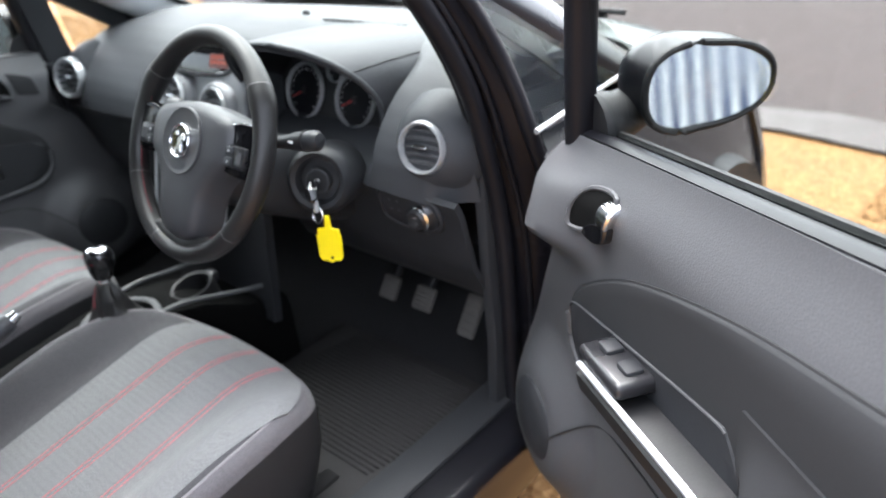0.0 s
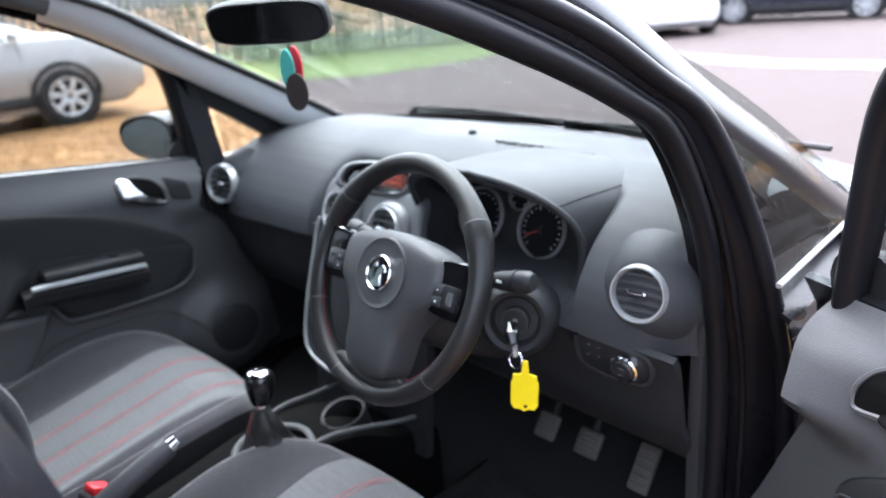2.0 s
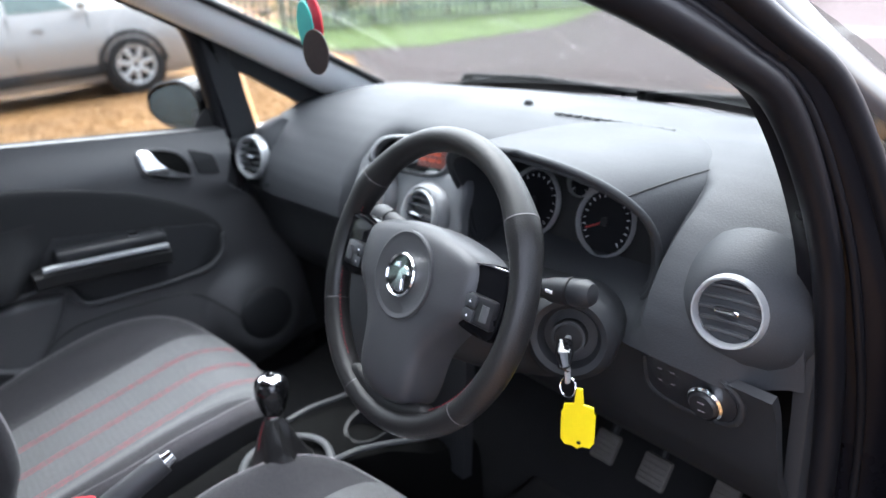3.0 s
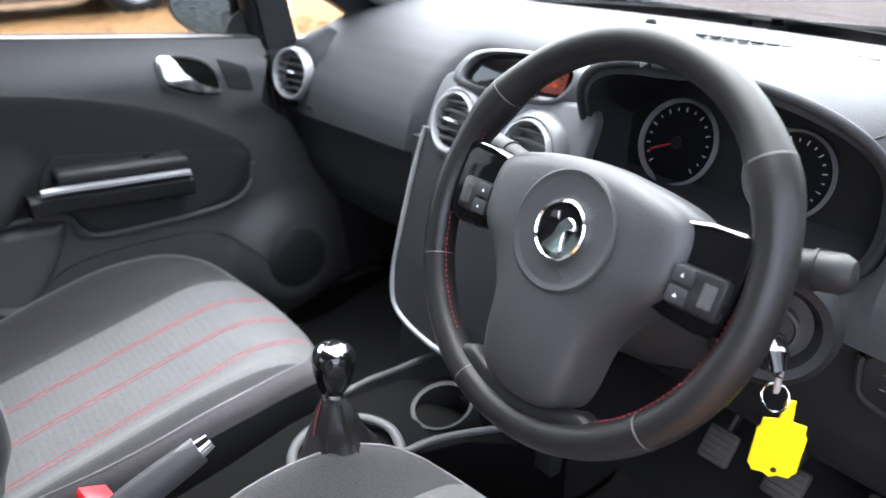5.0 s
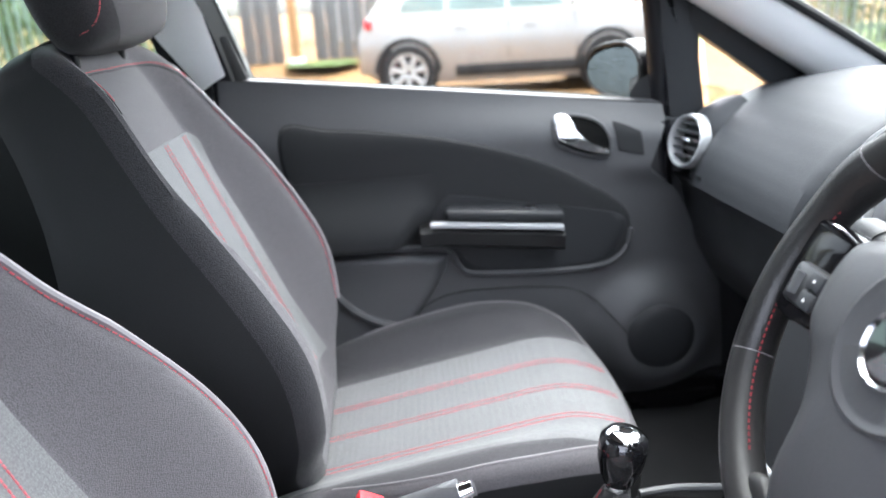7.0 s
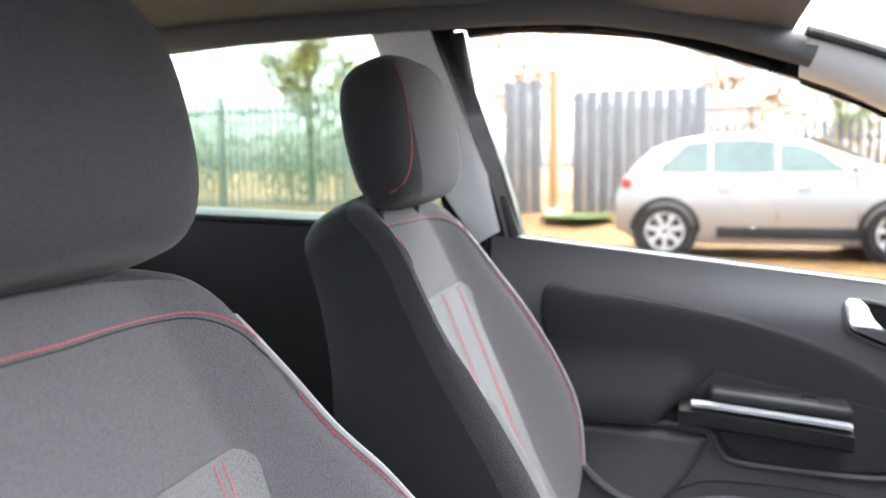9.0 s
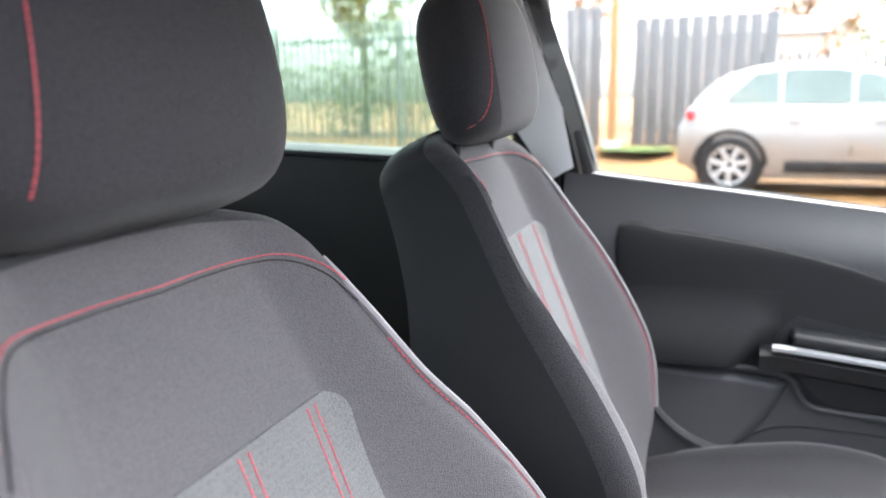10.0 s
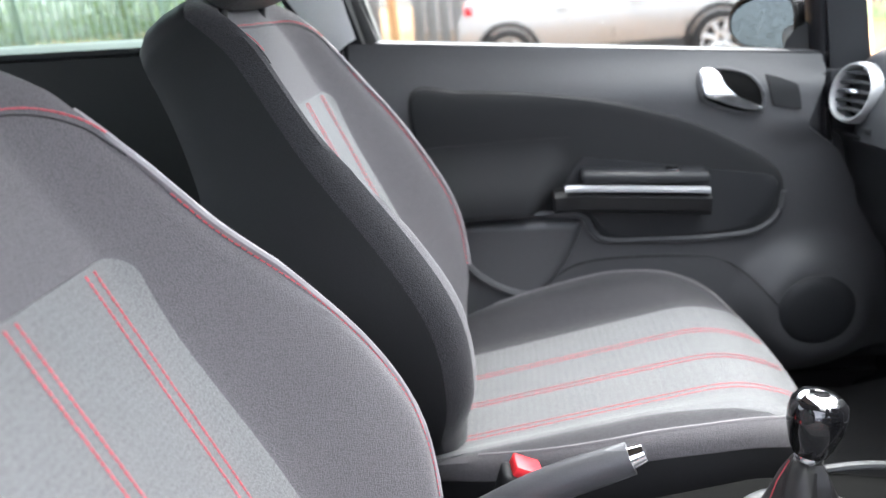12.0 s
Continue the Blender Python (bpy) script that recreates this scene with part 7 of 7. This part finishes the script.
LAMP = material("clear_headlamp", (0.6, 0.62, 0.65), 0.12, 0.3, vary=0.1, grain=60, bump=0.0, coat=0.6)


def parked_car(m, paint, L, W, H, wb, label, clad=0.0, wheel_r=0.33, belt=0.62, axle=0.02, prof=None):
    """A hatchback or off-roader, its nose along local +y, on the ground at local z = 0."""
    c = thing("parked_car", m, label, "car", "parked cars")
    n = 40
    prof = prof or [(-0.5, 0.52), (-0.485, 0.60), (-0.47, 0.66), (-0.44, 0.86), (-0.38, 0.965), (-0.25, 1.0), (-0.08, 1.0), (0.06, 0.955), (0.17, 0.80), (0.23, 0.70), (0.35, 0.665), (0.44, 0.62), (0.485, 0.50), (0.5, 0.38)]
    low = 0.17 * H / 1.5
    rings = []
    for k in range(n + 1):
        t = -0.5 + k / n
        zt = table(t, prof) * H
        zb = low + 0.10 * step(0.42, 0.5, abs(t)) * H
        bw = W / 2 * (1 - 0.16 * step(0.36, 0.5, abs(t)) ** 1.5)
        ring = []
        bz = min(belt * H, zt)
        for z, f in ((zb, 0.90), (zb + 0.08, 0.97), (0.42 * H, 1.0), (bz * 0.985, 0.955), (bz, 0.94)):
            ring.append((bw * f, t * L, min(z, zt)))
        roof = max(zt - bz, 0)
        ring.append((bw * (0.94 - 0.24 * min(roof / (0.38 * H), 1)), t * L, zt - 0.06 * min(1, roof / 0.1)))
        ring.append((bw * (0.90 - 0.32 * min(roof / (0.38 * H), 1)), t * L, zt - 0.012))
        ring.append((bw * 0.3, t * L, zt))
        rings.append(ring + [(-x, y, z) for x, y, z in reversed(ring)])
    part("body", loft(rings), paint, c, "", True, 50)
    # side glass: three panes each side, set proud of the body
    for s in (-1, 1):
        for y0, y1, cut in ((-0.37, -0.235, 0.5), (-0.225, -0.055, 0.0), (-0.045, 0.125, 0.75)):
            def pane(u, v, y0=y0, y1=y1, cut=cut, s=s):
                yy = y0 + (y1 - y0) * u
                top = table(yy, prof) * H - 0.085
                base = belt * H + 0.02
                if cut == 0.5:
                    top = base + (top - base) * min(1, 0.35 + u * 1.3)
                if cut == 0.75:
                    top = min(top, base + (0.90 * H - base) * max(0.05, min(1, (1 - u) * 1.9)))
                z = base + (top - base) * v
                f = (z - belt * H) / (0.38 * H)
                return Vector((s * (W / 2 * (0.945 - 0.235 * f) + 0.006), yy * L, z))
            part("side_window", shell(pane, 6, 4, 0.006 * s), DARKGLASS, c, "dark tinted side window", True)
        part("door_gap", tube([(s * (W / 2 * 1.0 + 0.001), -0.05 * L, 0.3 * H), (s * W / 2 * 0.958, -0.05 * L, belt * H)], 0.006, 6), RUBBER, c, "", True)
        part("door_gap", tube([(s * (W / 2 * 1.0 + 0.001), 0.16 * L, 0.3 * H), (s * W / 2 * 0.958, 0.15 * L, belt * H)], 0.006, 6), RUBBER, c, "", True)
        for y in (-0.19, 0.02):
            part("door_handle", box((s * W / 2 * 0.985, y * L, 0.55 * H), (0.03, 0.16, 0.03), 0.01), paint, c, "", True)
        part("sill_cladding", box((s * (W / 2 * 0.955), 0.0, 0.235 * H - 0.04), (0.06, wb - 2 * wheel_r - 0.1, 0.16), 0.03), RUBBER, c, "black sill cladding", True)
        for yw in (-wb / 2 + axle * L, wb / 2 + axle * L):
            arch = [(s * (W / 2 * 0.985), yw + (wheel_r + 0.06) * math.cos(a), wheel_r + (wheel_r + 0.06) * math.sin(a)) for a in [math.pi * k / 16 for k in range(17)]]
            part("wheel_arch", tube(arch, 0.035 if clad else 0.014, 8), RUBBER if clad else paint, c, "wheel arch", True)
            # flat dark disc on the uncut body stands in for the arch's shade
            part("arch_shade_disc", lathe([(0.0, 0.0), (wheel_r + 0.055, 0.0), (wheel_r + 0.055, 0.012), (0.0, 0.012)], at(s * W / 2 * 0.975 - (0.006 if s > 0 else 0.006), yw, wheel_r) @ Matrix.Rotation(radians(90), 4, "Y"), 28), RUBBER, c, "dark disc painted as the arch's shade", True)
            wm = at(s * (W / 2 - 0.06), yw, wheel_r) @ Matrix.Rotation(radians(90 * s), 4, "Y")
            w = part("wheel", lathe([(wheel_r * 0.66, -0.09), (wheel_r * 0.95, -0.09), (wheel_r, -0.06), (wheel_r, 0.07), (wheel_r * 0.95, 0.105), (wheel_r * 0.7, 0.11), (wheel_r * 0.66, 0.09)], wm, 36), RUBBER, c, "black tyre", True)
            part("rim", lathe([(0.0, 0.085), (wheel_r * 0.18, 0.085), (wheel_r * 0.2, 0.07), (wheel_r * 0.62, 0.06), (wheel_r * 0.66, 0.10), (wheel_r * 0.69, 0.10), (wheel_r * 0.69, 0.02), (0.0, 0.02)], wm, 32), RUBBER, w, "dark rim well", True)
            for k in range(7):
                sp = box((wheel_r * 0.38, 0, 0.085), (wheel_r * 0.58, wheel_r * 0.17, 0.03), 0.012, 2)
                part("spoke", moved(sp, wm @ Matrix.Rotation(2 * math.pi * k / 7, 4, "Z")), SATIN, w, "", True)
            part("rim_edge", lathe([(wheel_r * 0.63, 0.09), (wheel_r * 0.70, 0.09), (wheel_r * 0.70, 0.116), (wheel_r * 0.63, 0.112)], wm, 32), SATIN, w, "silver rim edge", True)
        part("wing_mirror", box((s * (W / 2 + 0.07), 0.14 * L, belt * H + 0.06), (0.16, 0.10, 0.11), 0.04, 3), paint, c, "", True)
        part("tail_lamp", box((s * W / 2 * 0.80, -0.468 * L, 0.60 * H), (0.20, 0.10, 0.14), 0.04, 3), TAIL, c, "red tail lamp", True)
        part("headlamp", box((s * W / 2 * 0.74, 0.463 * L, 0.515 * H), (0.34, 0.16, 0.12), 0.05, 3), LAMP, c, "clear headlamp", True)
    part("windscreen", shell(lambda u, v: Vector(((2 * u - 1) * W / 2 * (0.80 - 0.13 * v), (0.205 - 0.125 * v) * L + 0.012, (0.745 + 0.20 * v) * H + 0.012 - 0.05 * abs(2 * u - 1) ** 3)), 8, 5, 0.006), DARKGLASS, c, "dark windscreen", True)
    part("rear_window", shell(lambda u, v: Vector(((1 - 2 * u) * W / 2 * (0.72 - 0.1 * v), (-0.462 + 0.05 * v) * L - 0.012, (0.70 + 0.2 * v) * H)), 6, 4, 0.006), DARKGLASS, c, "dark rear window", True)
    part("front_bumper", box((0, 0.478 * L, 0.30 * H), (W * 0.72, 0.12, 0.10), 0.04, 3), RUBBER, c, "black lower grille", True)
    part("rear_bumper", box((0, -0.482 * L, 0.27 * H), (W * 0.80, 0.12, 0.16), 0.05, 3), RUBBER if clad else paint, c, "rear bumper", True)
    part("grille", box((0, 0.487 * L, 0.45 * H), (W * 0.5, 0.05, 0.06), 0.015, 2), RUBBER, c, "dark upper grille", True)
    return c


SILVERCAR = car_paint("silver_car_paint", (0.27, 0.262, 0.258), 0.3, 0.42)
WHITECAR = car_paint("white_car_paint", (0.60, 0.60, 0.60), 0.0, 0.3)
DARKCAR = car_paint("dark_blue_car_paint", (0.02, 0.025, 0.04), 0.3, 0.25)
CROSSOVER = [(-0.5, 0.50), (-0.485, 0.60), (-0.465, 0.68), (-0.42, 0.82), (-0.37, 0.905), (-0.29, 0.965), (-0.2, 0.99), (-0.1, 0.985), (0.0, 0.945), (0.06, 0.89), (0.14, 0.795), (0.21, 0.715), (0.30, 0.68), (0.40, 0.63), (0.46, 0.56), (0.49, 0.46), (0.5, 0.38)]
parked_car(at(-9.85, 1.22, 0.02), SILVERCAR, 4.32, 1.78, 1.60, 2.63, "silver off-roader with black cladding parked on gravel", 1.0, 0.345, 0.665, -0.05, CROSSOVER)
parked_car(at(-8.3, 14.6, 0.0) @ Matrix.Rotation(radians(-128), 4, "Z"), WHITECAR, 4.2, 1.78, 1.46, 2.6, "white hatchback parked across the yard")
parked_car(at(-6.2, 17.6, 0.0) @ Matrix.Rotation(radians(-70), 4, "Z"), DARKCAR, 4.4, 1.8, 1.5, 2.65, "dark blue car parked across the yard")
